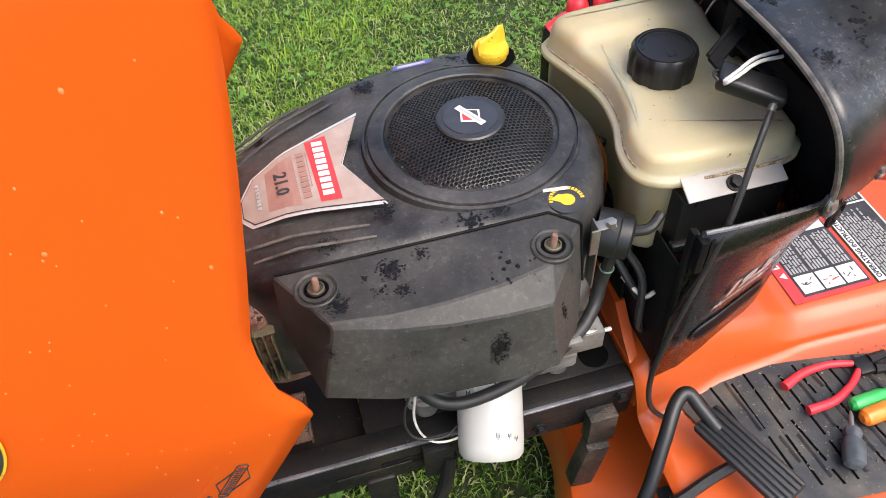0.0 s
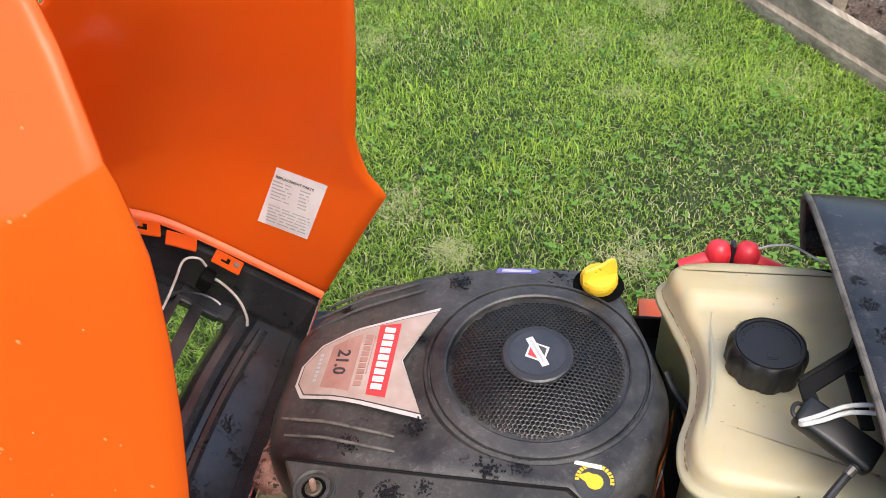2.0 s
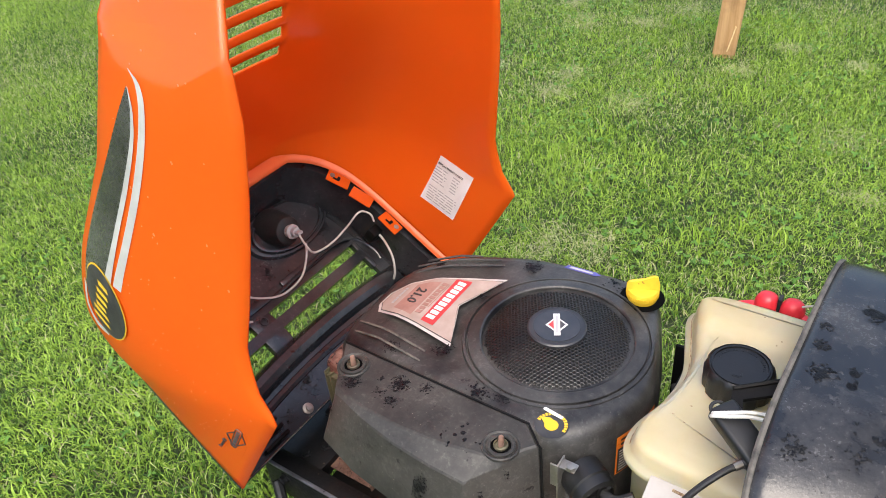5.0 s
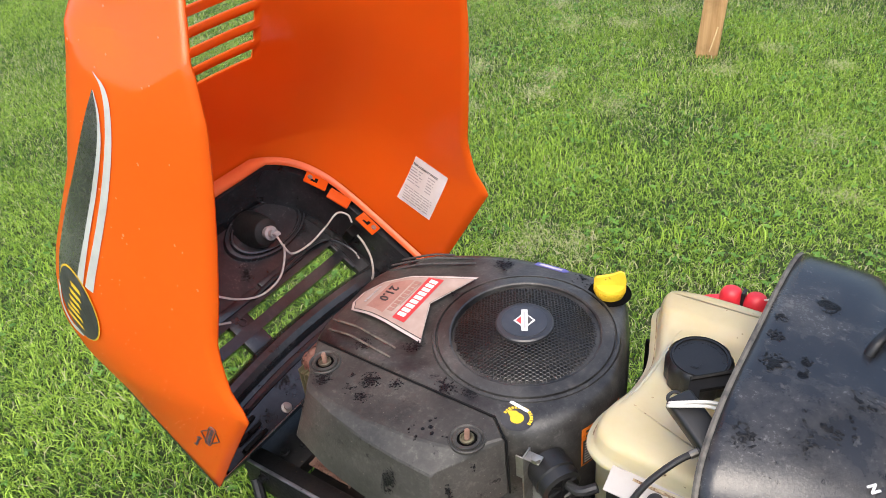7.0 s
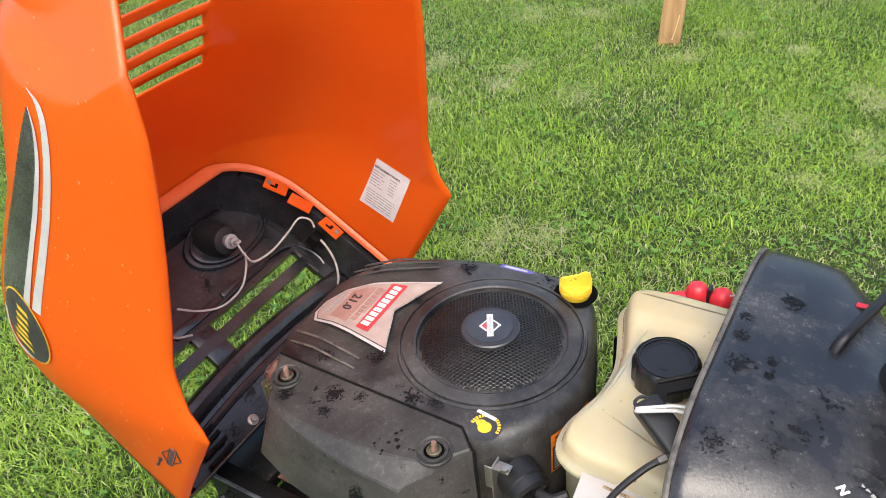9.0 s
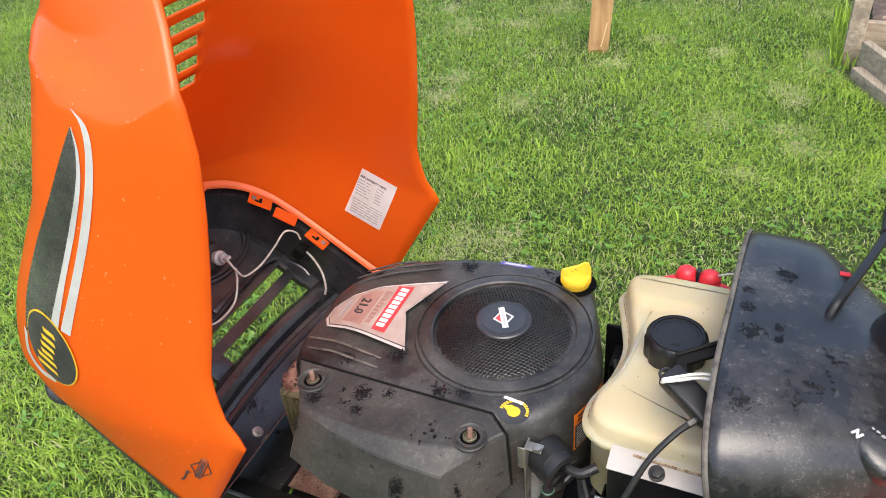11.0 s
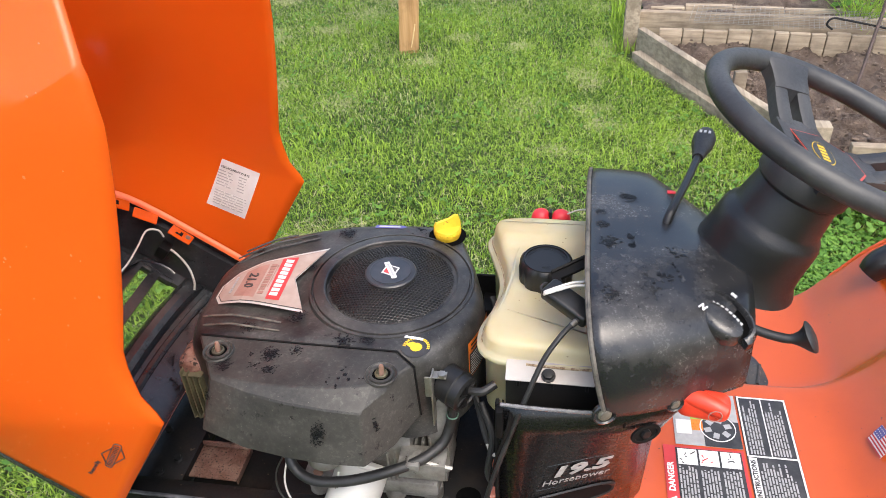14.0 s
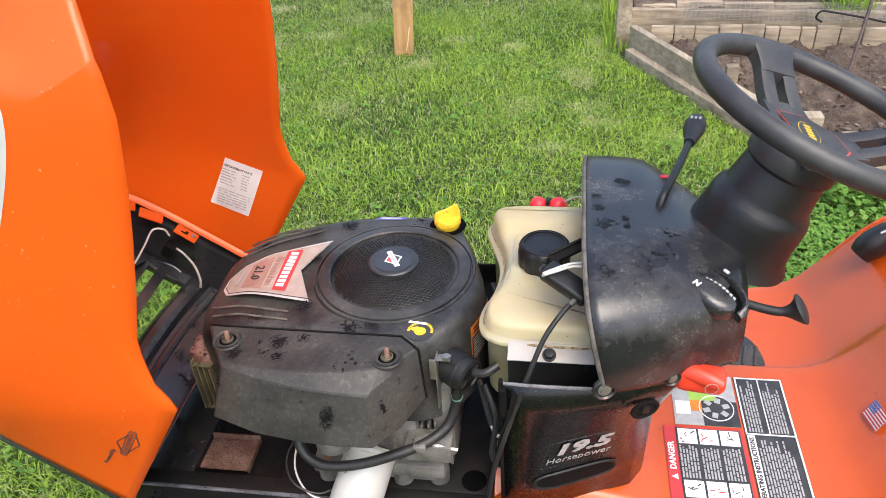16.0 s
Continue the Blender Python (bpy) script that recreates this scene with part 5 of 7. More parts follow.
def splat(place, parent, r, count, stretch=1.0, turn=0.0, label="ragged patch of dark water drops"):
    """A patch of small drops, thick in the middle and thinning outwards; place(u, v) gives a spot on the surface and its normal."""
    bm = bmesh.new()
    for i in range(count):
        q, a = r * drops.random() ** 0.75, drops.uniform(0, 2 * math.pi)
        u, v = q * math.cos(a), q * math.sin(a) * stretch
        u, v = u * math.cos(turn) - v * math.sin(turn), u * math.sin(turn) + v * math.cos(turn)
        s = drops.uniform(0.0007, 0.0021) * (1.45 - 0.9 * q / r) * (r / 0.017) ** 0.35
        k = drops.choice((5, 6, 7))
        t0, grow = drops.uniform(0, 6.28), drops.uniform(0.8, 1.9)
        ring, lift = [], drops.uniform(0.0004, 0.0009)
        for j in range(k):
            b = 2 * math.pi * j / k
            du, dv = s * grow * math.cos(b) * drops.uniform(0.75, 1.2), s * math.sin(b) * drops.uniform(0.75, 1.2)
            du, dv = du * math.cos(t0) - dv * math.sin(t0), du * math.sin(t0) + dv * math.cos(t0)
            p, nrm = place(u + du, v + dv)
            ring.append(bm.verts.new(p + nrm * lift * 0.5))
        p, nrm = place(u, v)
        top = bm.verts.new(p + nrm * (lift * 0.5 + 0.0004))
        for j in range(k):
            bm.faces.new((ring[j], ring[(j + 1) % k], top))
    return tagged(part("wet_spot", bm, WET, parent, label, smooth=False), kind="stuff")


def on_cover(cx, cy):
    return lambda u, v: (Vector((cx + u, cy + v, 0.7572)), Vector((0, 0, 1)))


def on_deck(cx, cy):
    return lambda u, v: (Vector((cx + u, cy + v, 0.7588 + top_slope(cx + u, cy + v))), Vector((0, 0, 1)))


for cx, cy, r, k in ((-0.194, -0.201, 0.015, 90), (-0.136, -0.172, 0.016, 130), (-0.102, -0.162, 0.010, 50), (-0.128, -0.202, 0.011, 50), (-0.163, -0.176, 0.006, 14), (-0.150, -0.196, 0.012, 16), (-0.02, -0.200, 0.03, 14)):
    splat(on_cover(cx, cy), engine, r, k)
for cx, cy, r, k in ((-0.041, -0.136, 0.018, 60), (-0.009, -0.128, 0.013, 60), (-0.102, 0.122, 0.016, 80), (-0.122, -0.092, 0.016, 60), (-0.240, 0.072, 0.012, 50), (-0.190, -0.120, 0.014, 60), (0.020, 0.137, 0.018, 30), (-0.136, 0.028, 0.008, 26), (0.098, -0.055, 0.012, 30)):
    splat(on_deck(cx, cy), engine, r, k)


def on_side(points):
    """The plane through three points of the filter cover's sides, seen from outside."""
    a, b, c = (Vector(p) for p in points)
    along = (b - a).normalized()
    up = (c - a - along * (c - a).dot(along)).normalized()
    out = along.cross(up)
    return a, along, up, out if out.y < 0 else -out


for points, u0, v0, r, k, st, tn in (((COVER_LOW[4], COVER_LOW[3], COVER_RIM[4]), 0.014, 0.048, 0.011, 130, 2.2, 0.15), ((COVER_LOW[6], COVER_LOW[5], COVER_RIM[6]), 0.012, 0.050, 0.005, 45, 3.0, 0.0), ((COVER_LOW[6], COVER_LOW[7], COVER_RIM[6]), 0.030, 0.068, 0.005, 26, 2.6, 0.2), ((COVER_LOW[1], COVER_LOW[2], COVER_RIM[1]), 0.008, 0.062, 0.005, 30, 2.6, 0.1)):
    a, along, up, out = on_side(points)
    splat(lambda u, v: (a + along * (u0 + u) + up * (v0 + v) + out * 0.0012, out), engine, r, k, st, tn)
for d, y, r, k in ((0.030, -0.130, 0.020, 45), (0.058, -0.055, 0.030, 70), (0.048, 0.060, 0.022, 60), (0.06, 0.15, 0.022, 60), (0.020, 0.02, 0.03, 40), (0.07, 0.205, 0.016, 40), (0.045, -0.19, 0.02, 40)):
    splat(lambda u, v: (TRAY @ Vector((d + u, y + v, F - 0.0004)), TRAY.to_3x3() @ Vector((0, 0, -1))), nose, r, k)
for d, y, r, k in ((0.262, 0.215, 0.022, 70), (0.30, 0.243, 0.016, 50), (0.345, 0.20, 0.016, 40), (0.26, 0.05, 0.02, 36)):
    splat(lambda u, v: (TRAY @ Vector((d + u, y + v, F + 0.0092)), TRAY.to_3x3() @ Vector((0, 0, -1))), nose, r, k)

# petrol pump, bracket, hose
m = Matrix.Translation((0.119, -0.150, 0.698)) @ Vector((0.84, -0.52, -0.10)).to_track_quat("Z", "Y").to_matrix().to_4x4()
pump = part("fuel_pump", lathe(bmesh.new(), ((0.027, -0.020), (0.028, 0.0), (0.0285, 0.004), (0.0265, 0.006), (0.0265, 0.018), (0.022, 0.021), (0.021, 0.018), (0.0, 0.018)), m, 36), GLOSS, engine, "round black fuel pump")
bm = bmesh.new()
for i in range(6):
    box(bm, (-0.0018, 0.004, 0.018), (0.0018, 0.021, 0.021), 0, m @ Matrix.Rotation(math.pi / 3 * i, 4, "Z"))
part("pump_ribs", bm, GLOSS, engine, smooth=False)
part("pump_nipple", tube(bmesh.new(), ((0.14, -0.155, 0.70), (0.158, -0.16, 0.705), (0.175, -0.150, 0.712)), 0.0062, 10), RUBBER, engine)
part("pump_nipple", tube(bmesh.new(), ((0.118, -0.158, 0.675), (0.114, -0.158, 0.648)), 0.0068, 10, smooth=False), RUBBER, engine)
bm = cube((0.088, -0.174, 0.640), (0.0905, -0.154, 0.738), 0.001)
box(bm, (0.0905, -0.172, 0.7345), (0.110, -0.158, 0.7365), 0.0008)
box(bm, (0.080, -0.174, 0.700), (0.0885, -0.1715, 0.738), 0.0008)
part("pump_bracket", bm, STEEL, engine, "zinc-plated bracket")
part("bracket_bolt", lathe(bmesh.new(), ((0.006, 0.0), (0.006, 0.006), (0.0, 0.007)), Matrix.Translation((0.104, -0.168, 0.7365)), 6), STEEL, engine)
hose = [(0.114, -0.158, 0.650), (0.110, -0.158, 0.628), (0.100, -0.170, 0.602), (0.077, -0.190, 0.590), (0.048, -0.205, 0.583), (0.018, -0.216, 0.577), (-0.016, -0.222, 0.566), (-0.050, -0.226, 0.559), (-0.085, -0.226, 0.556), (-0.112, -0.218, 0.562), (-0.127, -0.206, 0.580), (-0.122, -0.188, 0.598)]
part("fuel_hose", tube(bmesh.new(), hose, 0.0080, 12), RUBBER, engine, "grey-black rubber fuel hose")
part("hose_clip", tube(bmesh.new(), [Vector((0.114, -0.158, 0.650)) + 0.0080 * Vector((math.cos(a), math.sin(a), 0.1 * math.sin(a))) for a in (2 * math.pi * i / 16 for i in range(16))], 0.0012, 6, 1, False, True), surface("green_zinc", (0.07, 0.16, 0.12), (0.12, 0.17, 0.11), 60, 200), engine, "green-tinted hose clip")
part("carburettor_bowl", lathe(bmesh.new(), ((0.030, 0.0), (0.030, 0.022), (0.026, 0.030), (0.0, 0.030)), Matrix.Translation((-0.085, -0.170, 0.545)), 28), ALU, engine)
part("carburettor", cube((-0.125, -0.175, 0.575), (-0.05, -0.13, 0.625), 0.008), ALU, engine)
for pts in (((-0.125, -0.20, 0.60), (-0.140, -0.215, 0.53), (-0.125, -0.222, 0.478), (-0.09, -0.224, 0.470), (-0.065, -0.215, 0.492), (-0.06, -0.195, 0.54)), ((-0.12, -0.20, 0.61), (-0.150, -0.215, 0.55), (-0.145, -0.222, 0.50), (-0.11, -0.224, 0.482), (-0.085, -0.21, 0.478))):
    part("lead", tube(bmesh.new(), pts, 0.0016, 6), WIRE_WHITE if pts[0][2] == 0.60 else RUBBER, engine)

# oil filter
ax0, ax1 = Vector((-0.030, -0.158, 0.520)), Vector((-0.056, -0.252, 0.449))
m = Matrix.Translation(ax0) @ (ax1 - ax0).to_track_quat("Z", "Y").to_matrix().to_4x4()
L = (ax1 - ax0).length
part("oil_filter", lathe(bmesh.new(), ((0.038, -0.005), (0.0435, 0.0), (0.0435, 0.006), (0.0412, 0.008), (0.0412, L - 0.018), (0.0400, L - 0.007), (0.0355, L - 0.001), (0.028, L), (0.0, L - 0.002)), m, 44), WHITE, engine, "white spin-on oil filter with black print")
out = m.to_3x3().inverted() @ Vector((-0.10, -0.70, 0.70))
face = math.degrees(math.atan2(out.y, out.x))
for k, (a0, h0, w, hh) in enumerate(((face + 22, 0.036, 9, 0.010), (face - 30, 0.086, 5, 0.004), (face - 8, 0.084, 4, 0.006), (face + 40, 0.034, 7, 0.012), (face - 20, 0.018, 12, 0.003), (face - 20, 0.024, 14, 0.002), (face + 60, 0.05, 6, 0.006), (face - 45, 0.09, 6, 0.004))):
    for q in range(3):
        a = math.radians(a0 + q * w * 0.5)
        b = math.radians(a0 + q * w * 0.5 + w * 0.35)
        h = h0 + 0.002 * (q % 2)
        bm = bmesh.new()
        bm.faces.new([bm.verts.new(m @ Vector((0.0415 * math.cos(t), 0.0415 * math.sin(t), z))) for t, z in ((a, h), (b, h), (b, h + hh), (a, h + hh))])
        part("filter_print", bm, INK, engine, smooth=False)

# crankcase: ribs, flange, bosses
bm = bmesh.new()
for i in range(9):
    x = 0.010 + 0.0105 * i
    box(bm, (x, -0.170 + 0.003 * i, 0.478), (x + 0.004, -0.115, 0.560 + 0.004 * i), 0.0012)
part("crankcase_ribs", bm, ALU, engine)
part("sump", cube((-0.14, -0.158, 0.445), (0.085, 0.14, 0.470), 0.006), ALU, engine, "cast aluminium sump with mounting flange")
part("crankcase_step", cube((0.0, -0.172, 0.471), (0.088, -0.13, 0.500), 0.006), ALU, engine)
part("valve_housing", cube((0.070, -0.150, 0.501), (0.106, -0.09, 0.67), 0.008), ALU, engine)
part("crankcase_lug", cube((-0.02, -0.165, 0.501), (0.05, -0.142, 0.60), 0.008), ALU, engine)
for x, y in ((0.072, -0.140), (-0.115, -0.150), (0.012, -0.146)):
    part("sump_boss", lathe(bmesh.new(), ((0.017, 0.436), (0.017, 0.462), (0.013, 0.466), (0.0, 0.466)), Matrix.Translation((x, y, 0)), 20), ALU, engine)
    part("sump_bolt", lathe(bmesh.new(), ((0.0085, 0.466), (0.0085, 0.474), (0.0, 0.475)), Matrix.Translation((x, y, 0)), 6), RUST, engine)
bm = cube((0.035, -0.195, 0.575), (0.105, -0.160, 0.578), 0.001)
box(bm, (0.035, -0.196, 0.545), (0.105, -0.193, 0.578), 0.001)
box(bm, (0.050, -0.21, 0.578), (0.070, -0.18, 0.592), 0.002)
part("governor_bracket", bm, ALU, engine, "zinc control bracket")
part("control_link", tube(bmesh.new(), ((0.060, -0.180, 0.578), (0.078, -0.19, 0.578), (0.098, -0.192, 0.575), (0.115, -0.19, 0.570)), 0.0026, 6), WIRE_WHITE, engine)
side = [p for p in SHROUD if p.x > 0.10 and -0.108 < p.y < -0.012]
side.sort(key=lambda p: p.y)


def side_band(name, y0, y1, z0, z1, off, material, label=""):
    """A sheet that follows the housing's side between two places across."""
    xs_ = [(p.y, p.x) for p in side]
    ys_ = [y0 + (y1 - y0) * i / 8 for i in range(9)]
    bm = bmesh.new()
    loft(bm, [[Vector((lin(y, xs_) + 0.004 + off, y - off * 0.4, z)) for y in ys_] for z in (z0, z1)], False)
    part(name, bm, material, engine, label, smooth=False)


side_band("warning_label", -0.098, -0.026, 0.664, 0.734, 0.0010, AMBER, "orange warning label on the housing side")
side_band("label_field", -0.096, -0.028, 0.667, 0.712, 0.0016, INK)
for k in range(8):
    z = 0.671 + 0.005 * k
    side_band("label_print", -0.094, -0.060 + 0.004 * rr.random(), z, z + 0.0022, 0.0021, PAPER)
    side_band("label_print", -0.054, -0.032 + 0.003 * rr.random(), z, z + 0.0022, 0.0021, PAPER)
for k in range(2):
    side_band("label_print", -0.092, -0.034 - 0.02 * k, 0.717 + 0.008 * k, 0.721 + 0.008 * k, 0.0017, INK)

# exhaust side in front of the engine
bm = cube((-0.309, -0.146, 0.605), (-0.268, -0.085, 0.698), 0.014)
part("muffler", bm, MUFFLER, engine, "pinkish flaking muffler shield")
for i in range(4):
    part("heat_fin", cube((-0.2985 + 0.009 * i, -0.156, 0.585), (-0.2965 + 0.009 * i, -0.136, 0.686 - 0.004 * i), 0.0006), OLIVE, engine, "thin dull metal heat fin")
for z in (0.585, 0.676):
    part("fin_plate", cube((-0.299, -0.154, z), (-0.266, -0.134, z + 0.002), 0.0006), OLIVE, engine)
bm = cube((-0.360, -0.142, 0.410), (-0.272, -0.075, 0.414), 0.002)
box(bm, (-0.272, -0.142, 0.404), (-0.269, -0.075, 0.418), 0.001)
box(bm, (-0.360, -0.075, 0.404), (-0.269, -0.071, 0.424), 0.001)
part("exhaust_tray", bm, TRAY_RUST, chassis, "rusty flaked exhaust tray")
part("exhaust_pipe", tube(bmesh.new(), ((-0.30, -0.08, 0.59), (-0.30, -0.07, 0.50), (-0.27, -0.04, 0.44), (-0.2, -0.02, 0.44)), 0.018, 14), RUST, engine)
for x, y in ((-0.405, -0.150), (-0.385, -0.120), (-0.43, -0.06), (-0.40, 0.03)):
    part("bolt", lathe(bmesh.new(), ((0.009, 0.425), (0.009, 0.427), (0.0065, 0.428), (0.0065, 0.434), (0.0, 0.435)), Matrix.Translation((x, y, 0)), 6), FRAME, chassis)
m = Matrix.Translation((-0.410, -0.200, 0.415)) @ Matrix.Rotation(radians(90), 4, "X")
for dx, dz in ((0, 0), (0.30, -0.02), (0.44, -0.03), (0.555, 0.0)):
    part("bolt", lathe(bmesh.new(), ((0.011, 0.0), (0.011, 0.002), (0.008, 0.003), (0.008, 0.009), (0.0, 0.010)), m @ Matrix.Translation((dx, dz, 0)), 6), FRAME, chassis)
for lo, hi in (((-0.25, -0.2035, 0.385), (-0.15, -0.2005, 0.40)), ((-0.135, -0.214, 0.36), (-0.095, -0.2005, 0.43)), ((0.095, -0.222, 0.335), (0.135, -0.2005, 0.40))):
    part("rail_bracket", cube(lo, hi, 0.001), GRIME if lo[0] > 0 else FRAME, chassis)
part("rail_slot", cube((-0.19, -0.2025, 0.392), (-0.10, -0.2003, 0.408), 0.0005), INNER, chassis)
# hole drawn as a flat disc, its darkness put into the colour
part("plate_hole", lathe(bmesh.new(), ((0.021, 0.4305), (0.021, 0.4318), (0.0, 0.4318)), Matrix.Translation((0.129, -0.139, 0)), 28), HOLE, chassis, "round hole in the black plate")
# bright strip paints the highlight along the rail's top edge
part("rail_highlight", cube((-0.46, -0.2015, 0.4325), (0.160, -0.1955, 0.4365), 0.001), surface("rail_highlight_steel", (0.24, 0.25, 0.28), (0.09, 0.09, 0.10), 20, 200, (0.25, 0.4), 0.5), chassis)
part("tie_rod", tube(bmesh.new(), ((-0.10, -0.21, 0.40), (-0.115, -0.225, 0.34), (-0.16, -0.25, 0.27), (-0.24, -0.28, 0.22)), 0.010, 10), FRAME, chassis)
part("deck_hanger", cube((-0.215, -0.205, 0.23), (-0.175, -0.175, 0.37), 0.004), FRAME, chassis)
part("lift_link", tube(bmesh.new(), ((-0.43, -0.205, 0.40), (-0.40, -0.225, 0.36), (-0.36, -0.235, 0.31)), 0.010, 10), FRAME, chassis)

# tank surroundings
TAB = plane_frame((0.249, -0.160, 0.7505), (1, 0, 0), (0, 0.90, 0.42))
part("mounting_tab", box(bmesh.new(), (-0.059, -0.014, -0.0015), (0.059, 0.016, 0.0015), 0.0012, TAB), WHITE_TAB, tank, "white plastic mounting tab")
part("tab_washer", lathe(bmesh.new(), ((0.0095, 0.0), (0.0095, 0.003), (0.0, 0.003)), TAB @ Matrix.Translation((-0.002, -0.004, 0.0015)), 20), FRAME, tank)
part("tab_bolt", lathe(bmesh.new(), ((0.0068, 0.003), (0.0068, 0.009), (0.0, 0.010)), TAB @ Matrix.Translation((-0.002, -0.004, 0.0015)), 6), FRAME, tank)
bm = cube((0.190, -0.164, 0.655), (0.318, -0.05, 0.737), 0.003)
box(bm, (0.186, -0.172, 0.662), (0.322, -0.16, 0.674), 0.002)
for i in range(3):
    box(bm, (0.212 + 0.042 * i, -0.1745, 0.664), (0.216 + 0.042 * i, -0.162, 0.690), 0.001)
    box(bm, (0.205 + 0.046 * i, -0.167, 0.727), (0.209 + 0.046 * i, -0.162, 0.738), 0.001)
part("battery_box", bm, GLOSS, tractor, "black plastic battery box")
bm = cube((0.165, 0.13, 0.60), (0.30, 0.205, 0.735), 0.006)
part("battery_tray", cube((0.118, 0.155, 0.40), (0.164, 0.215, 0.58), 0.004), INNER, tractor)
part("side_shield", cube((0.10, 0.2055, 0.36), (0.42, 0.212, 0.62), 0.003), INNER, tractor, "black side shield")
part("battery", bm, INNER, tractor, "black battery behind the tank")
for x, y, z, d in ((0.217, 0.206, 0.756, -1), (0.251, 0.203, 0.758, 1)):
    bm = lathe(bmesh.new(), ((0.0150, -0.03), (0.0160, -0.010), (0.0165, -0.002), (0.0158, 0.006), (0.0125, 0.0130), (0.0070, 0.0170), (0.0, 0.0182)), Matrix.Translation((x, y, z - 0.004)), 24)
    tube(bm, ((x, y, z - 0.012), (x + d * 0.02, y - 0.004, z - 0.016), (x + d * 0.045, y - 0.008, z - 0.026)), 0.0105, 14)
    part("terminal_boot", bm, RED, tractor, "red rubber battery terminal boot")
part("boot_tie", cube((0.231, 0.198, 0.735), (0.236, 0.212, 0.770), 0.001), RUBBER, tractor)

# switch box, bracket and cable in front of the cowl
bm = loft(bmesh.new(), [[Vector((x, y, z + dz)) for x, y, z in ((0.243, -0.070, 0.846), (0.300, -0.030, 0.852), (0.300, -0.046, 0.850), (0.256, -0.078, 0.845), (0.262, -0.100, 0.840), (0.246, -0.094, 0.842))] for dz in (0.0, 0.004)], True, True, True)
tube(bm, ((0.243, -0.069, 0.851), (0.270, -0.050, 0.855), (0.300, -0.028, 0.858)), 0.0025, 6, smooth=False)
box(bm, (0.290, -0.110, 0.838), (0.302, -0.046, 0.842), 0.001)
part("switch_bracket", bm, INNER, tractor, "black plastic bracket")
m = plane_frame((0.268, -0.119, 0.842), (0.059, -0.040, -0.016), (0.026, 0.039, 0.006))
part("switch_box", box(bmesh.new(), (-0.036, -0.016, -0.010), (0.036, 0.015, 0.009), 0.005, m, 3), GLOSS, tractor, "small black switch box")
for o in (0.0, 0.0068):
    part("lead", tube(bmesh.new(), ((0.240, -0.110 + o, 0.846), (0.236, -0.119 + o * 0.6, 0.853), (0.250, -0.118 + o * 0.8, 0.859), (0.275, -0.109 + o, 0.862), (0.305, -0.106 + o * 1.4, 0.860)), 0.0021, 8), WIRE_WHITE, tractor, "white wire")
part("lead", tube(bmesh.new(), ((0.238, -0.116, 0.848), (0.231, -0.106, 0.852), (0.236, -0.096, 0.852), (0.248, -0.094, 0.846)), 0.0019, 8), RUBBER, tractor)
part("cable_ferrule", rod((0.286, -0.138, 0.836), (0.278, -0.146, 0.833), 0.0058, 12), RUBBER, tractor)
cable = [(0.279, -0.145, 0.834), (0.262, -0.163, 0.826), (0.240, -0.186, 0.800), (0.222, -0.205, 0.755), (0.205, -0.215, 0.700), (0.186, -0.222, 0.630), (0.170, -0.226, 0.560), (0.163, -0.228, 0.490), (0.170, -0.232, 0.430), (0.190, -0.236, 0.395), (0.205, -0.238, 0.385)]
part("control_cable", tube(bmesh.new(), cable, 0.0036, 10), RUBBER, tractor, "black sheathed control cable")
part("cable_end", rod((0.278, -0.146, 0.8335), (0.272, -0.152, 0.831), 0.0044, 10), STEEL, tractor)
part("cable_arm", tube(bmesh.new(), ((0.205, -0.208, 0.730), (0.198, -0.216, 0.690), (0.185, -0.215, 0.640), (0.178, -0.212, 0.600)), lambda t: 0.007 - 0.003 * t, 8, flat=0.5), INNER, tractor)
for pts in (((0.150, -0.12, 0.64), (0.170, -0.15, 0.60), (0.165, -0.17, 0.54), (0.180, -0.16, 0.50)), ((0.140, -0.10, 0.63), (0.160, -0.14, 0.585), (0.175, -0.15, 0.555), (0.19, -0.14, 0.55)), ((0.150, 0.05, 0.70), (0.160, 0.03, 0.69), (0.175, 0.0, 0.69))):
    part("loom", tube(bmesh.new(), pts, 0.0052, 8), RUBBER, tractor)
part("ground_lead", tube(bmesh.new(), ((0.155, -0.13, 0.585), (0.17, -0.16, 0.575), (0.182, -0.165, 0.585)), 0.003, 6), WIRE_WHITE, tractor)
bm = loft(bmesh.new(), [[Vector((x, y, z)) for y, z in ((-0.205, 0.38), (-0.205, 0.415), (-0.18, 0.440), (-0.15, 0.462), (-0.11, 0.500), (-0.04, 0.510), (0.16, 0.510), (0.16, 0.38))] for x in (0.166, 0.180)], True, True, True)
part("tunnel_front", bm, ORANGE_STEEL, tractor, "orange front wall of the tunnel", smooth=False)
part("dash_front", cube((0.183, -0.198, 0.47), (0.1855, 0.16, 0.668), 0.001), INNER, tractor, "black front wall of the dash")
part("dash_post", cube((0.180, -0.207, 0.47), (0.1855, -0.196, 0.735), 0.002), INNER, tractor, "black dash edge post")

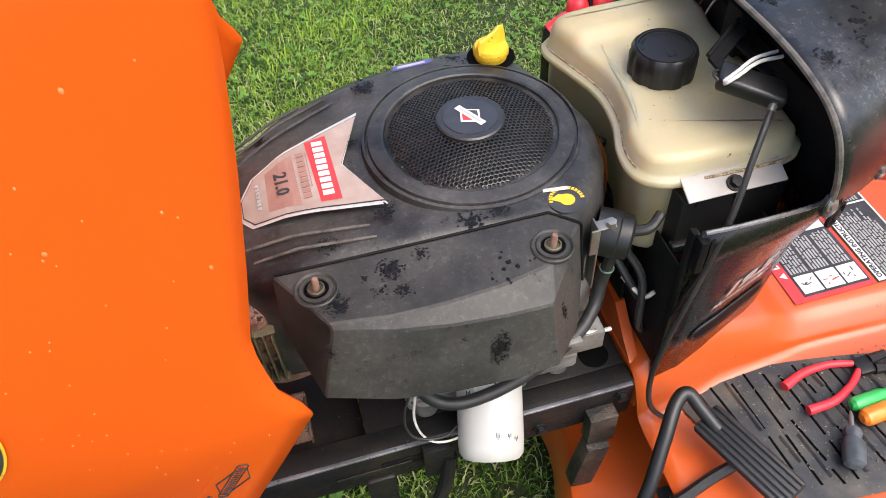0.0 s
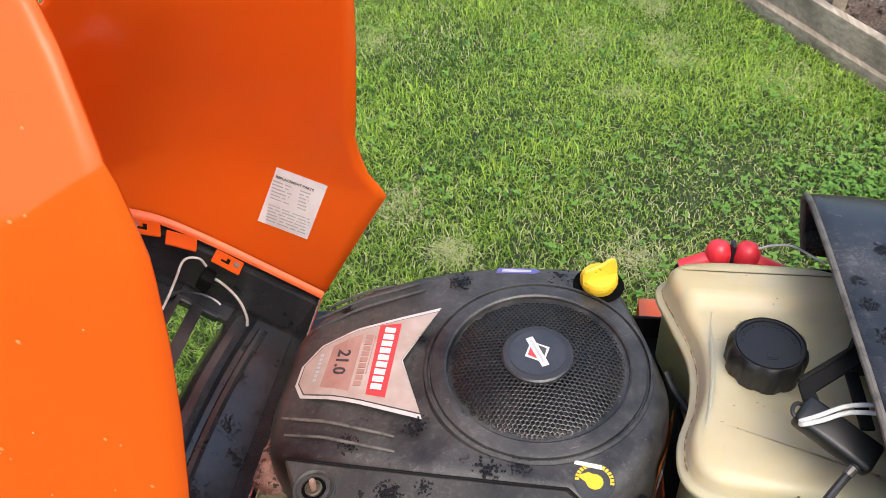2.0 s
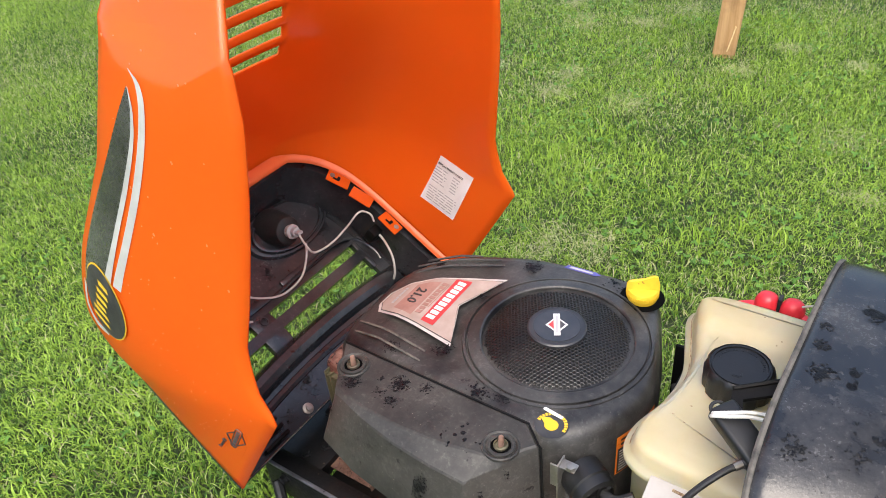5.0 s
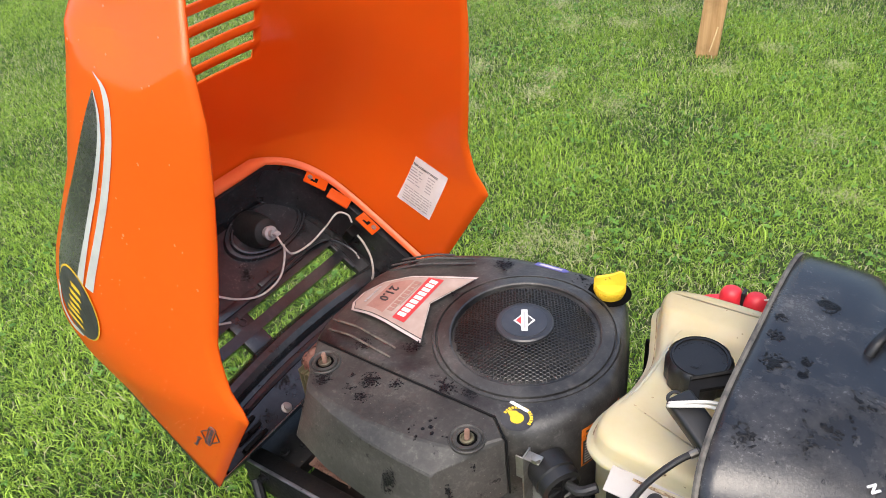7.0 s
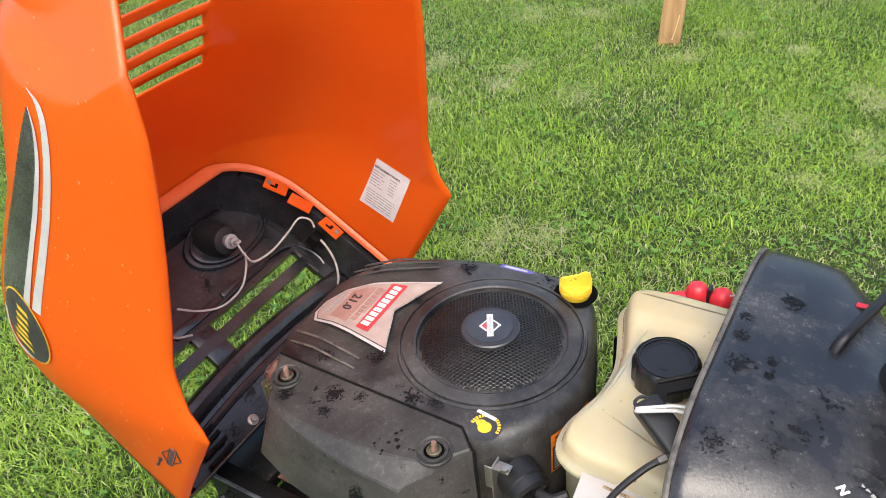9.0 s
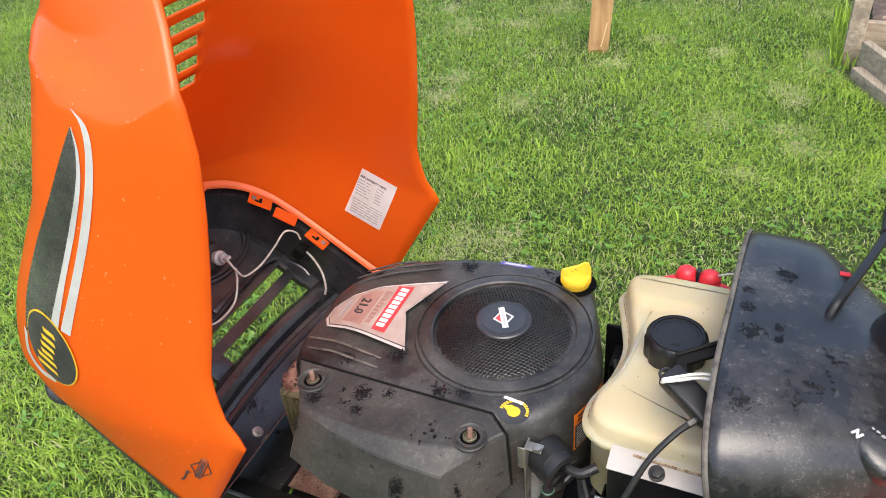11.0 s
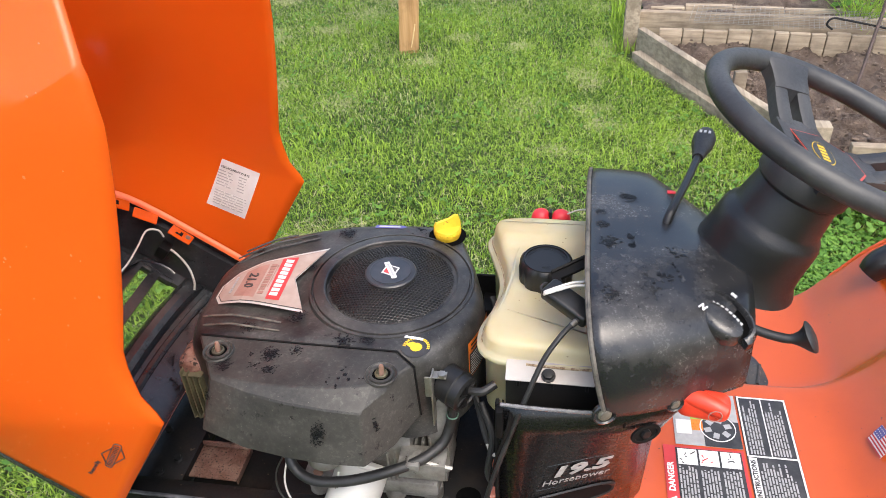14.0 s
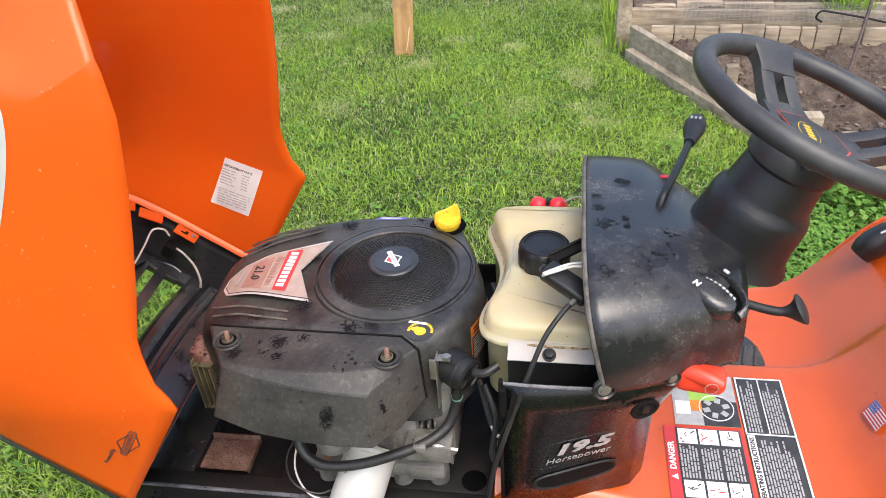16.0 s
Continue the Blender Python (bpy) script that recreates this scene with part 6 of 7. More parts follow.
part("bulkhead", cube((0.352, -0.172, 0.740), (0.360, 0.138, 0.868), 0.003), INNER, tractor, "black bulkhead inside the cowl")
part("bulkhead", cube((0.346, -0.200, 0.700), (0.351, 0.185, 0.815), 0.003), INNER, tractor)
part("relay", cube((0.318, -0.010, 0.790), (0.345, 0.022, 0.850), 0.003), INNER, tractor, "black relay under the cowl")
WIRE_RED = surface("brown_red_wire", (0.20, 0.03, 0.02), (0.12, 0.03, 0.02), 60, 300)
for k in range(3):
    part("lead", tube(bmesh.new(), ((0.326 + 0.005 * k, 0.120 - 0.014 * k, 0.770), (0.330 + 0.004 * k, 0.105 - 0.014 * k, 0.810), (0.332, 0.080 - 0.014 * k, 0.838), (0.345, 0.05, 0.852)), 0.0015, 6), WIRE_RED if k < 2 else WIRE_WHITE, tractor)
part("firewall", cube((0.168, -0.115, 0.512), (0.174, 0.15, 0.640), 0.002), INNER, tractor, "black firewall behind the engine")
# black block added so the hollow inside the dash stays dark
part("inner_shadow_wall", cube((0.300, -0.105, 0.50), (0.345, 0.18, 0.755), 0.004), INNER, tractor)
part("lead", tube(bmesh.new(), ((0.262, 0.200, 0.768), (0.278, 0.194, 0.780), (0.298, 0.186, 0.786), (0.330, 0.165, 0.780)), 0.0014, 6), WIRE_WHITE, tractor)

# cowl fittings
def cowl_at(x, y):
    """Height of the cowl's skin over a place, by its section there."""
    ring = cowl_ring(min(0.5, max(0.29, x)))
    best = None
    for a, b in zip(ring, ring[1:]):
        if min(a.y, b.y) <= y <= max(a.y, b.y) and abs(a.y - b.y) > 1e-6:
            z = a.z + (b.z - a.z) * (y - a.y) / (b.y - a.y)
            best = z if best is None else max(best, z)
    return best if best is not None else 0.86


def cowl_spot(name, x, y, rx, ry, turn, material, label="", lift=0.0012, parent=None):
    bm = bmesh.new()
    rows = []
    for j in range(5):
        r = j / 4
        row = []
        for i in range(24):
            t = 2 * math.pi * i / 24
            px = x + r * (rx * math.cos(t) * math.cos(turn) - ry * math.sin(t) * math.sin(turn))
            py = y + r * (rx * math.cos(t) * math.sin(turn) + ry * math.sin(t) * math.cos(turn))
            row.append(Vector((px, py, cowl_at(px, py) + lift)))
        rows.append(row)
    loft(bm, rows, True)
    bmesh.ops.remove_doubles(bm, verts=bm.verts, dist=1e-5)
    return part(name, bm, material, cowl, label)


def cowl_line(pts, r, material, name="moulded_line", lift=0.0008):
    q = smooth_path([(x, y, 0) for x, y in pts], 5)
    part(name, tube(bmesh.new(), [(p.x, p.y, cowl_at(p.x, p.y) + lift) for p in q], r, 6, 1, False), material, cowl)


for x, y, rx, ry, turn in ((0.415, -0.016, 0.018, 0.012, -0.5), (0.352, 0.150, 0.011, 0.006, -0.2), (0.436, -0.062, 0.010, 0.008, 0.2), (0.412, -0.122, 0.009, 0.012, 0.4)):
    cowl_spot("cowl_hole", x, y, rx, ry, turn, INNER, "dark oval hole")


def on_cowl(cx, cy):
    return lambda u, v: (Vector((cx + u, cy + v, cowl_at(cx + u, cy + v) + 0.0024)), Vector((0, 0, 1)))


for x, y, rx, ry, turn in ((0.345, -0.030, 0.005, 0.005, 0.0), (0.346, -0.050, 0.005, 0.005, 0.0), (0.346, 0.080, 0.012, 0.007, 0.0), (0.432, -0.086, 0.008, 0.011, 0.4)):
    cowl_spot("wet_patch", x, y, rx, ry, turn, WET, "water-darkened patch", 0.0022)
for cx, cy, r, k in ((0.346, 0.078, 0.016, 60), (0.318, -0.046, 0.017, 80), (0.345, -0.027, 0.007, 26), (0.347, -0.045, 0.007, 24), (0.309, -0.002, 0.010, 40), (0.306, 0.030, 0.008, 30), (0.318, -0.150, 0.015, 60), (0.385, -0.10, 0.03, 22), (0.405, -0.055, 0.02, 16), (0.365, -0.13, 0.022, 16)):
    splat(on_cowl(cx, cy), cowl, r, k)
cowl_line([(0.368, 0.165), (0.372, 0.10), (0.376, 0.03), (0.383, -0.06), (0.390, -0.115), (0.41, -0.135)], 0.0014, COWL)
cowl_line([(0.392, 0.140), (0.384, 0.10), (0.380, 0.05), (0.386, -0.005), (0.402, -0.04), (0.425, -0.045)], 0.0012, COWL)
part("cowl_edge", tube(bmesh.new(), [p + Vector((-0.001, 0, 0)) for p in cowl_ring(0.29)], 0.0036, 8, 1, False), RIB_DUST, cowl, "dust-rubbed front edge")
part("red_mark", cube((-0.006, -0.004, 0), (0.006, 0.004, 0.0015), 0.0005, Matrix.Translation((0.412, 0.118, cowl_at(0.412, 0.10) + 0.002))), RED, cowl)
lettering("gear_letter", "N", 0.0115, plane_frame((0.430, -0.138, cowl_at(0.430, -0.138) + 0.006), (0.5, -0.5, -0.1), (0.5, 0.5, 0.05)), PAPER, cowl, "white letter N", 0, 0.0006)


def cowl_bolt(x, y, z, r=0.011):
    m = Matrix.Translation((x, y, z)) @ Matrix.Rotation(radians(82), 4, "X") @ Matrix.Rotation(radians(18), 4, "Y")
    part("washer", lathe(bmesh.new(), ((r * 1.55, -0.004), (r * 1.6, 0.001), (r * 1.4, 0.0025), (r * 1.2, 0.0004), (0.0, 0.0004)), m, 28), COWL, cowl)
    part("bolt", lathe(bmesh.new(), ((r * 0.95, 0.0), (r * 0.9, 0.0016), (r * 0.58, 0.0020), (r * 0.55, 0.0042), (0.0, 0.0046)), m, 12), STEEL, cowl)


cowl_bolt(0.319, -0.2285, 0.757, 0.010)
cowl_bolt(0.407, -0.192, 0.748, 0.008)

# gear lever
lever = part("gear_lever", tube(bmesh.new(), ((0.394, 0.021, 0.862), (0.398, 0.026, 0.882), (0.406, 0.044, 0.8915), (0.431, 0.116, 0.8915), (0.456, 0.197, 0.8895)), lambda t: 0.0062 - 0.0006 * t, 12), GLOSS, tractor, "black bent gear lever lying across the cowl")
m = Matrix.Translation((0.457, 0.200, 0.8895)) @ Vector((0.26, 0.96, 0.01)).to_track_quat("Z", "Y").to_matrix().to_4x4()
part("lever_knob", lathe(bmesh.new(), ((0.0085, -0.010), (0.0095, -0.002), (0.0125, 0.014), (0.0172, 0.036), (0.0178, 0.054), (0.0140, 0.070), (0.0, 0.076)), m, 24), RUBBER, lever, "black oval lever knob")
for k, dx in enumerate((-0.0075, 0.0, 0.0075)):
    part("knob_mark", cube((dx * 0.9 - 0.0018, 0.0168, 0.042), (dx * 0.9 + 0.0018, 0.0186, 0.050), 0.0004, m), GREY, lever)
part("lever_socket", lathe(bmesh.new(), ((0.012, 0.862), (0.011, 0.872), (0.008, 0.875), (0.0, 0.875)), Matrix.Translation((0.395, 0.021, 0.0)), 20), INNER, lever)

# speed control dial and lever
m = plane_frame((0.459, -0.133, 0.853), (0.78, -0.53, -0.34), (0.5, 0.8, 0.15)) @ Matrix.Diagonal((0.90, 0.90, 0.90, 1))
bm = bmesh.new()
rings = []
for i in range(33):
    a = math.radians(-18 + 216 * i / 32)
    w = min(1.0, 6 * i / 32, 6 * (32 - i) / 32) ** 0.6
    c = Vector((0.041 * math.cos(a), -0.004 + 0.027 * math.sin(a), 0.0))
    o = Vector((math.cos(a), 0.8 * math.sin(a), 0.0))
    rings.append([m @ (c + o * p + Vector((0, 0, q - 0.003))) for p, q in ((-0.001, -0.014), (0.0, 0.004 * w), (0.002, 0.0075 * w), (0.006, 0.0065 * w), (0.011, -0.001), (0.013, -0.014))])
loft(bm, rings, True, True, True)
dial = part("speed_dial", bm, COWL, tractor, "arched black dial hood with white speed marks")
# slot floor, its shade put into the black
part("dial_slot", lathe(bmesh.new(), ((1.0, -0.008), (1.0, -0.005), (0.0, -0.005)), m @ Matrix.Translation((0, -0.003, 0)) @ Matrix.Diagonal((0.0405, 0.0265, 1, 1)), 36), HOLE, dial)
part("dial_dome", lathe(bmesh.new(), ((1.0, -0.020), (0.98, -0.006), (0.90, 0.0010), (0.75, 0.0042), (0.5, 0.0062), (0.0, 0.0070)), m @ Matrix.Translation((0.002, -0.012, 0)) @ Matrix.Diagonal((0.0360, 0.0235, 1, 1)), 40), COWL, dial, "smooth raised dial")
bm = bmesh.new()
for i in range(8):
    u = -0.024 + 0.0066 * i
    r = math.hypot((u - 0.002) / 0.0360, 0.014 / 0.0235)
    h = 0.0072 - 0.0075 * max(0.0, r - 0.12) ** 2
    box(bm, (u, -0.0005 - 0.0006 * abs(i - 3), h - 0.003), (u + 0.0048, 0.0042 - 0.0006 * abs(i - 3), h + 0.0008), 0.0006, m)
part("speed_marks", bm, PRINT, dial)
part("dial_mark", box(bmesh.new(), (-0.012, 0.0275, 0.004), (-0.003, 0.0325, 0.0062), 0.0006, m), PRINT, dial)
bm = tube(bmesh.new(), ((0.475, -0.128, 0.835), (0.505, -0.142, 0.834), (0.528, -0.150, 0.834), (0.542, -0.153, 0.837), (0.552, -0.155, 0.841), (0.560, -0.156, 0.846)), lambda t: 0.0060 + 0.0145 * max(0.0, min(1.0, (t - 0.48) / 0.40)) ** 1.6 - 0.010 * max(0.0, (t - 0.90) / 0.10) ** 2, 16)
part("speed_lever", bm, RUBBER, dial, "black trumpet-ended lever")

# red brake knob
m = plane_frame((0.446, -0.180, 0.738), (0.92, -0.22, 0.10), (0.0, 0.1, 1.0))
bm = box(bmesh.new(), (-0.034, -0.018, -0.014), (0.032, 0.020, 0.016), 0.013, m, 4)
tube(bm, [m @ Vector(p) for p in ((-0.026, 0.010, 0.002), (-0.008, 0.012, 0.006), (0.014, 0.008, 0.010), (0.026, 0.002, 0.010))], 0.012, 12)
knob = part("brake_knob", bm, surface("red_plastic", (0.74, 0.055, 0.025), (0.66, 0.045, 0.02), 40, 250, (0.3, 0.42)), tractor, "bright red parking brake knob")
part("knob_symbol", tube(bmesh.new(), [m @ Vector((0.016 + 0.008 * math.cos(a), 0.006 + 0.008 * math.sin(a), 0.0265 - 0.003 * math.cos(a))) for a in (2 * math.pi * i / 20 for i in range(20))], 0.0007, 5, 1, False, True), PINK, knob)

# lower panel fittings
def panel_y(x, z):
    a = lin(x, [(r[0], r[1]) for r in PANEL_ROWS[:7]])
    b = lin(x, [(r[0], r[2]) for r in PANEL_ROWS[:7]])
    c = lin(x, [(r[3], r[4]) for r in PANEL_ROWS[:7]])
    return -lin(z, ((0.432, a), (0.60, b), (0.68, b * 0.42 + c * 0.58), (0.742, c)))


PAN = plane_frame((0.296, panel_y(0.296, 0.585) - 0.001, 0.585), (1, 0.36, 0.045), (0, -0.16, 1))
lettering("power_number", "19.5", 0.036, PAN @ Matrix.Translation((0.0, 0.006, 0.0025)) @ Matrix.Diagonal((1.42, 1.0, 1.0, 1.0)), PRINT, lower, "white print that reads 19.5", 0.25, 0.0016)
lettering("power_word", "Horsepower", 0.0195, PAN @ Matrix.Translation((-0.004, -0.0195, 0.0025)), PRINT, lower, "white print that reads Horsepower", 0.2, 0.0)
part("sticker_outline", tube(bmesh.new(), [PAN @ Vector(p) for p in ((-0.062, -0.034, 0.003), (0.052, -0.034, 0.003), (0.066, 0.030, 0.003), (-0.048, 0.030, 0.003))], 0.0003, 4, 1, False, True), TIN, lower)
rim = []
for i in range(40):
    a = 2 * math.pi * i / 40
    sx = 0.064 * (abs(math.cos(a)) ** 0.55) * (1 if math.cos(a) > 0 else -1)
    sz = 0.021 * (abs(math.sin(a)) ** 0.8) * (1 if math.sin(a) > 0 else -1)
    x, z = 0.291 + sx, 0.517 + sz + 0.10 * sx
    rim.append((x, z))
def recess_ring(k, kz, off):
    ring = [(0.291 + (x - 0.291) * k, 0.517 + (z - 0.517) * kz) for x, z in rim]
    return [Vector((x, panel_y(x, z) - off, z)) for x, z in ring]


part("grip_recess", loft(bmesh.new(), [recess_ring(1.0, 1.0, 0.0035), recess_ring(0.96, 0.88, 0.0056), recess_ring(0.90, 0.74, 0.0040)], True), GLOSS, lower, "moulded black grip recess")
part("grip_floor", loft(bmesh.new(), [recess_ring(k, k * 0.82, 0.0038) for k in (0.91, 0.7, 0.4, 0.05)], True, False, True), INNER, lower)
m = Matrix.Translation((0.379, -0.1885, 0.682)) @ Matrix.Rotation(radians(86), 4, "X") @ Matrix.Rotation(radians(28), 4, "Y")
part("access_hole", lathe(bmesh.new(), ((0.020, -0.002), (0.020, 0.0015), (0.016, 0.002), (0.015, -0.001), (0.0, -0.001)), m @ Matrix.Diagonal((1.1, 0.75, 1, 1)), 28), INNER, lower, "oval access hole")
part("hole_bolt", lathe(bmesh.new(), ((0.008, -0.001), (0.007, 0.003), (0.0, 0.004)), m, 6), FRAME, lower)
# lip in paler grey than the panel: its highlight line is painted in
part("panel_lip", tube(bmesh.new(), [(x, panel_y(x, 0.742) - 0.002, 0.7425 + 0.010 * max(0, (x - 0.33) / 0.1)) for x in (0.188, 0.22, 0.26, 0.30, 0.33, 0.36, 0.39, 0.415, 0.435)], 0.0026, 8, 2), surface("lip_highlight", (0.16, 0.16, 0.17), (0.10, 0.10, 0.10), 30, 200, (0.22, 0.32)), lower, "shiny moulded edge, its highlight put into a paler grey")
part("panel_clip", cube((0.182, -0.222, 0.685), (0.192, -0.208, 0.735), 0.002), INNER, lower)
part("right_panel", cube((0.186, 0.185, 0.445), (0.42, 0.195, 0.745), 0.003), PANEL, tractor)

# steering wheel details
W = Matrix.Translation(hub) @ axis.to_track_quat("Z", "Y").to_matrix().to_4x4()
# put local x along the far spoke
spoke_dir = [math.radians(a) for a in (17, -77, 193)]
HUB = -0.047


def wheel_local(x, y, z):
    return W @ Vector((x, y, z))


def spoke_piece(name, a, rows):
    """Plate along a spoke: rows of distance, height, inner and outer side, thickness."""
    ca, sa = math.cos(a), math.sin(a)
    bm = bmesh.new()
    rings = []
    for r, z, t0, t1, th in rows:
        ring = [(t0, z - th), (t0, z + th), (t0 + 0.004, z + th + 0.002), (t1 - 0.004, z + th + 0.002), (t1, z + th), (t1, z - th)]
        rings.append([wheel_local(r * ca - t * sa, r * sa + t * ca, h) for t, h in ring])
    loft(bm, rings, True, True, True)
    part(name, bm, GRIP, wheel, angle=40)


for a in spoke_dir:
    spoke_piece("spoke_root", a, ((0.028, HUB - 0.002, -0.036, 0.036, 0.008), (0.076, HUB + 0.005, -0.033, 0.033, 0.007)))
    spoke_piece("spoke_end", a, ((0.116, -0.020, -0.028, 0.028, 0.009), (0.142, -0.007, -0.030, 0.030, 0.009), (0.154, -0.001, -0.034, 0.034, 0.010), (0.162, 0.0, -0.041, 0.041, 0.010)))
    for lo_, hi_ in ((-0.031, -0.0085), (0.0085, 0.031)):
        spoke_piece("spoke", a, ((0.066, HUB + 0.003, lo_, hi_, 0.008), (0.094, -0.033, lo_ * 0.97, hi_ * 0.97, 0.009), (0.132, -0.013, lo_ * 0.92, hi_ * 0.92, 0.009)))
part("hub_skirt", lathe(bmesh.new(), ((0.056, HUB - 0.040), (0.061, HUB - 0.034), (0.062, HUB - 0.014), (0.058, HUB - 0.006), (0.0, HUB - 0.004)), W, 36), RUBBER, wheel)
TRI = [(0.062 * math.cos(a + da), 0.062 * math.sin(a + da)) for a in sorted(x % (2 * math.pi) for x in spoke_dir) for da in (-0.40, 0.40)]


def hub_layer(name, layers, material, label=""):
    bm = loft(bmesh.new(), [[wheel_local(x * s_, y * s_, HUB + z) for x, y in TRI] for s_, z in layers], True, True, True)
    return part(name, bm, material, wheel, label)


hub_layer("hub_cover", ((1.10, -0.012), (1.05, 0.006), (0.98, 0.010)), RUBBER)
hub_layer("hub_trim", ((0.94, 0.0105), (0.94, 0.0112)), surface("red_line", (0.5, 0.07, 0.05), (0.42, 0.06, 0.04), 40, 200), "thin red line round the hub")
hub_layer("hub_face", ((0.89, 0.0112), (0.89, 0.0119)), INK)
for s_, z, mt in ((1.0, 0.0123, YELLOW), (0.93, 0.0127, INK)):
    bm = bmesh.new()
    bm.faces.new([bm.verts.new(wheel_local(0.029 * s_ * math.cos(t) + 0.004, 0.015 * s_ * math.sin(t), HUB + z)) for t in (2 * math.pi * i / 28 for i in range(28))])
    part("hub_badge", bm, mt, wheel, smooth=False)
for i in range(5):
    part("hub_badge_mark", box(bmesh.new(), (-0.016 + 0.0085 * i, -0.005, HUB + 0.0128), (-0.011 + 0.0085 * i, 0.005, HUB + 0.0132), 0, W), YELLOW, wheel, smooth=False)
part("column_collar", lathe(bmesh.new(), ((0.050, -0.090), (0.052, -0.084), (0.050, -0.076), (0.03, -0.074)), W, 36), GLOSS, column)

# footrest, tunnel, fenders
def ease(x, table):
    """The table's values along x, as one smooth curve."""
    pts = smooth_path([(a, b, 0) for a, b in table], 8)
    return lin(x, [(p.x, p.y) for p in pts])


def tunnel_ring(x):
    """Section across the footrest at x: left edge, left tread, tunnel, right tread."""
    low = 0.372
    top = ease(x, ((0.16, 0.440), (0.22, 0.460), (0.28, 0.462), (0.38, 0.440), (0.425, 0.416), (0.445, 0.414), (0.47, 0.414), (0.64, 0.414), (0.70, 0.416), (0.75, 0.430), (0.80, 0.475), (0.85, 0.545), (0.90, 0.600), (0.97, 0.630), (1.05, 0.64), (1.3, 0.64)))
    tl_ = lin(x, ((0.16, -0.190), (0.24, -0.180), (0.30, -0.165), (0.45, -0.155), (0.70, -0.165), (0.80, -0.20), (1.3, -0.2)))
    rt = ease(x, ((0.60, low), (0.66, low), (0.71, low + 0.006), (0.77, 0.405), (0.82, 0.465), (0.88, 0.535), (0.95, 0.578), (1.1, 0.60), (1.3, 0.60)))
    pts = [(-0.475, low - 0.09), (-0.475, rt - 0.012), (-0.462, rt), (-0.30, rt), (tl_ - 0.040, rt + 0.004), (tl_ - 0.022, rt + (top - rt) * 0.45), (tl_, top - 0.006), (tl_ + 0.03, top), (0.0, top), (0.165, top), (0.19, top - 0.006), (0.205, rt + (top - rt) * 0.45), (0.22, rt + 0.004), (0.30, rt), (0.462, rt), (0.475, rt - 0.012), (0.475, low - 0.09)]
    return [Vector((x, p.x, p.y)) for p in smooth_path([(a, b, 0) for a, b in pts], 4)]


xs = [0.165, 0.19, 0.22, 0.26, 0.30, 0.34, 0.38, 0.40, 0.425, 0.44, 0.48, 0.55, 0.62, 0.66] + [0.69 + 0.0125 * i for i in range(22)] + [0.985, 1.03, 1.08, 1.2, 1.35]
deck = part("footrest", loft(bmesh.new(), [tunnel_ring(x) for x in xs], False), ORANGE_STEEL, tractor, "orange footrest, tunnel and fender pan", angle=60)
wall = deck.modifiers.new("wall", "SOLIDIFY")
wall.thickness, wall.offset = 0.004, 0.0


def tread(name, outline, z):
    mat_ = part(name, slab(bmesh.new(), smooth_path([(x, y, 0) for x, y in outline], 6, True), ((0.0, z), (0.0, z + 0.003), (0.003, z + 0.0045))), MAT, tractor, "dirty black rubber foot mat with raised ribs")
    return mat_


MAT_L = [(0.228, -0.205), (0.255, -0.192), (0.42, -0.208), (0.55, -0.235), (0.60, -0.27), (0.58, -0.35), (0.50, -0.40), (0.40, -0.405), (0.315, -0.385), (0.265, -0.31)]
matl = tread("foot_mat", MAT_L, 0.3735)
rib_rng = random.Random(5)
for k in range(13):
    x = 0.272 + 0.0242 * k
    y = -0.198 - 0.10 * max(0.0, x - 0.30) - 0.006 * (k % 3)
    low = lin(x, ((0.26, -0.28), (0.31, -0.37), (0.36, -0.392), (0.50, -0.392), (0.57, -0.345), (0.60, -0.30)))
    while y > low + 0.02:
        e = max(low + 0.006, y - rib_rng.uniform(0.05, 0.105))
        # groove drawn as a thin bar, its shade put into the black
        part("groove", cube((-0.0017, 0.0, 0.3779), (0.0017, y - e, 0.3786), 0, Matrix.Translation((x, e, 0)) @ Matrix.Rotation(rib_rng.uniform(0.06, 0.17), 4, "Z")), HOLE, matl, "", False)
        if rib_rng.random() < 0.45:
            part("rib", tube(bmesh.new(), ((x + 0.011, y - 0.004, 0.3782), (x + 0.011 + 0.1 * (y - e), e + 0.006, 0.3782)), 0.0036, 6, smooth=False), MAT, matl)
        x += 0.004
        y = e - rib_rng.uniform(0.008, 0.014)
MAT_R = [(0.56, 0.215), (0.655, 0.212), (0.665, 0.26), (0.645, 0.31), (0.61, 0.325), (0.57, 0.30), (0.52, 0.27), (0.50, 0.23)]
matr = tread("foot_mat", MAT_R, 0.3735)
for i in range(6):
    part("rib", tube(bmesh.new(), ((0.535 + 0.022 * i, 0.225, 0.379), (0.548 + 0.022 * i, 0.285 - 0.003 * abs(i - 3), 0.379)), 0.0032, 6, smooth=False), MAT, matr)

# pedal
part("pedal_arm", tube(bmesh.new(), ((0.09, -0.345, 0.30), (0.125, -0.330, 0.375), (0.165, -0.285, 0.425), (0.195, -0.250, 0.448), (0.215, -0.242, 0.452), (0.226, -0.262, 0.440), (0.238, -0.290, 0.428)), 0.0095, 12), GLOSS, tractor, "black bent pedal rod")
m = plane_frame((0.256, -0.330, 0.425), (0.045, -0.115, -0.004), (0.9, 0.35, 0.45))
pedal = part("pedal_pad", box(bmesh.new(), (-0.068, -0.024, -0.008), (0.072, 0.024, 0.006), 0.007, m, 3), RUBBER, tractor, "ribbed black rubber pedal")
for i in range(6):
    part("pedal_rib", box(bmesh.new(), (-0.066, -0.021 + 0.0075 * i, 0.0055), (0.070, -0.0165 + 0.0075 * i, 0.0095), 0.001, m), RUBBER, pedal)
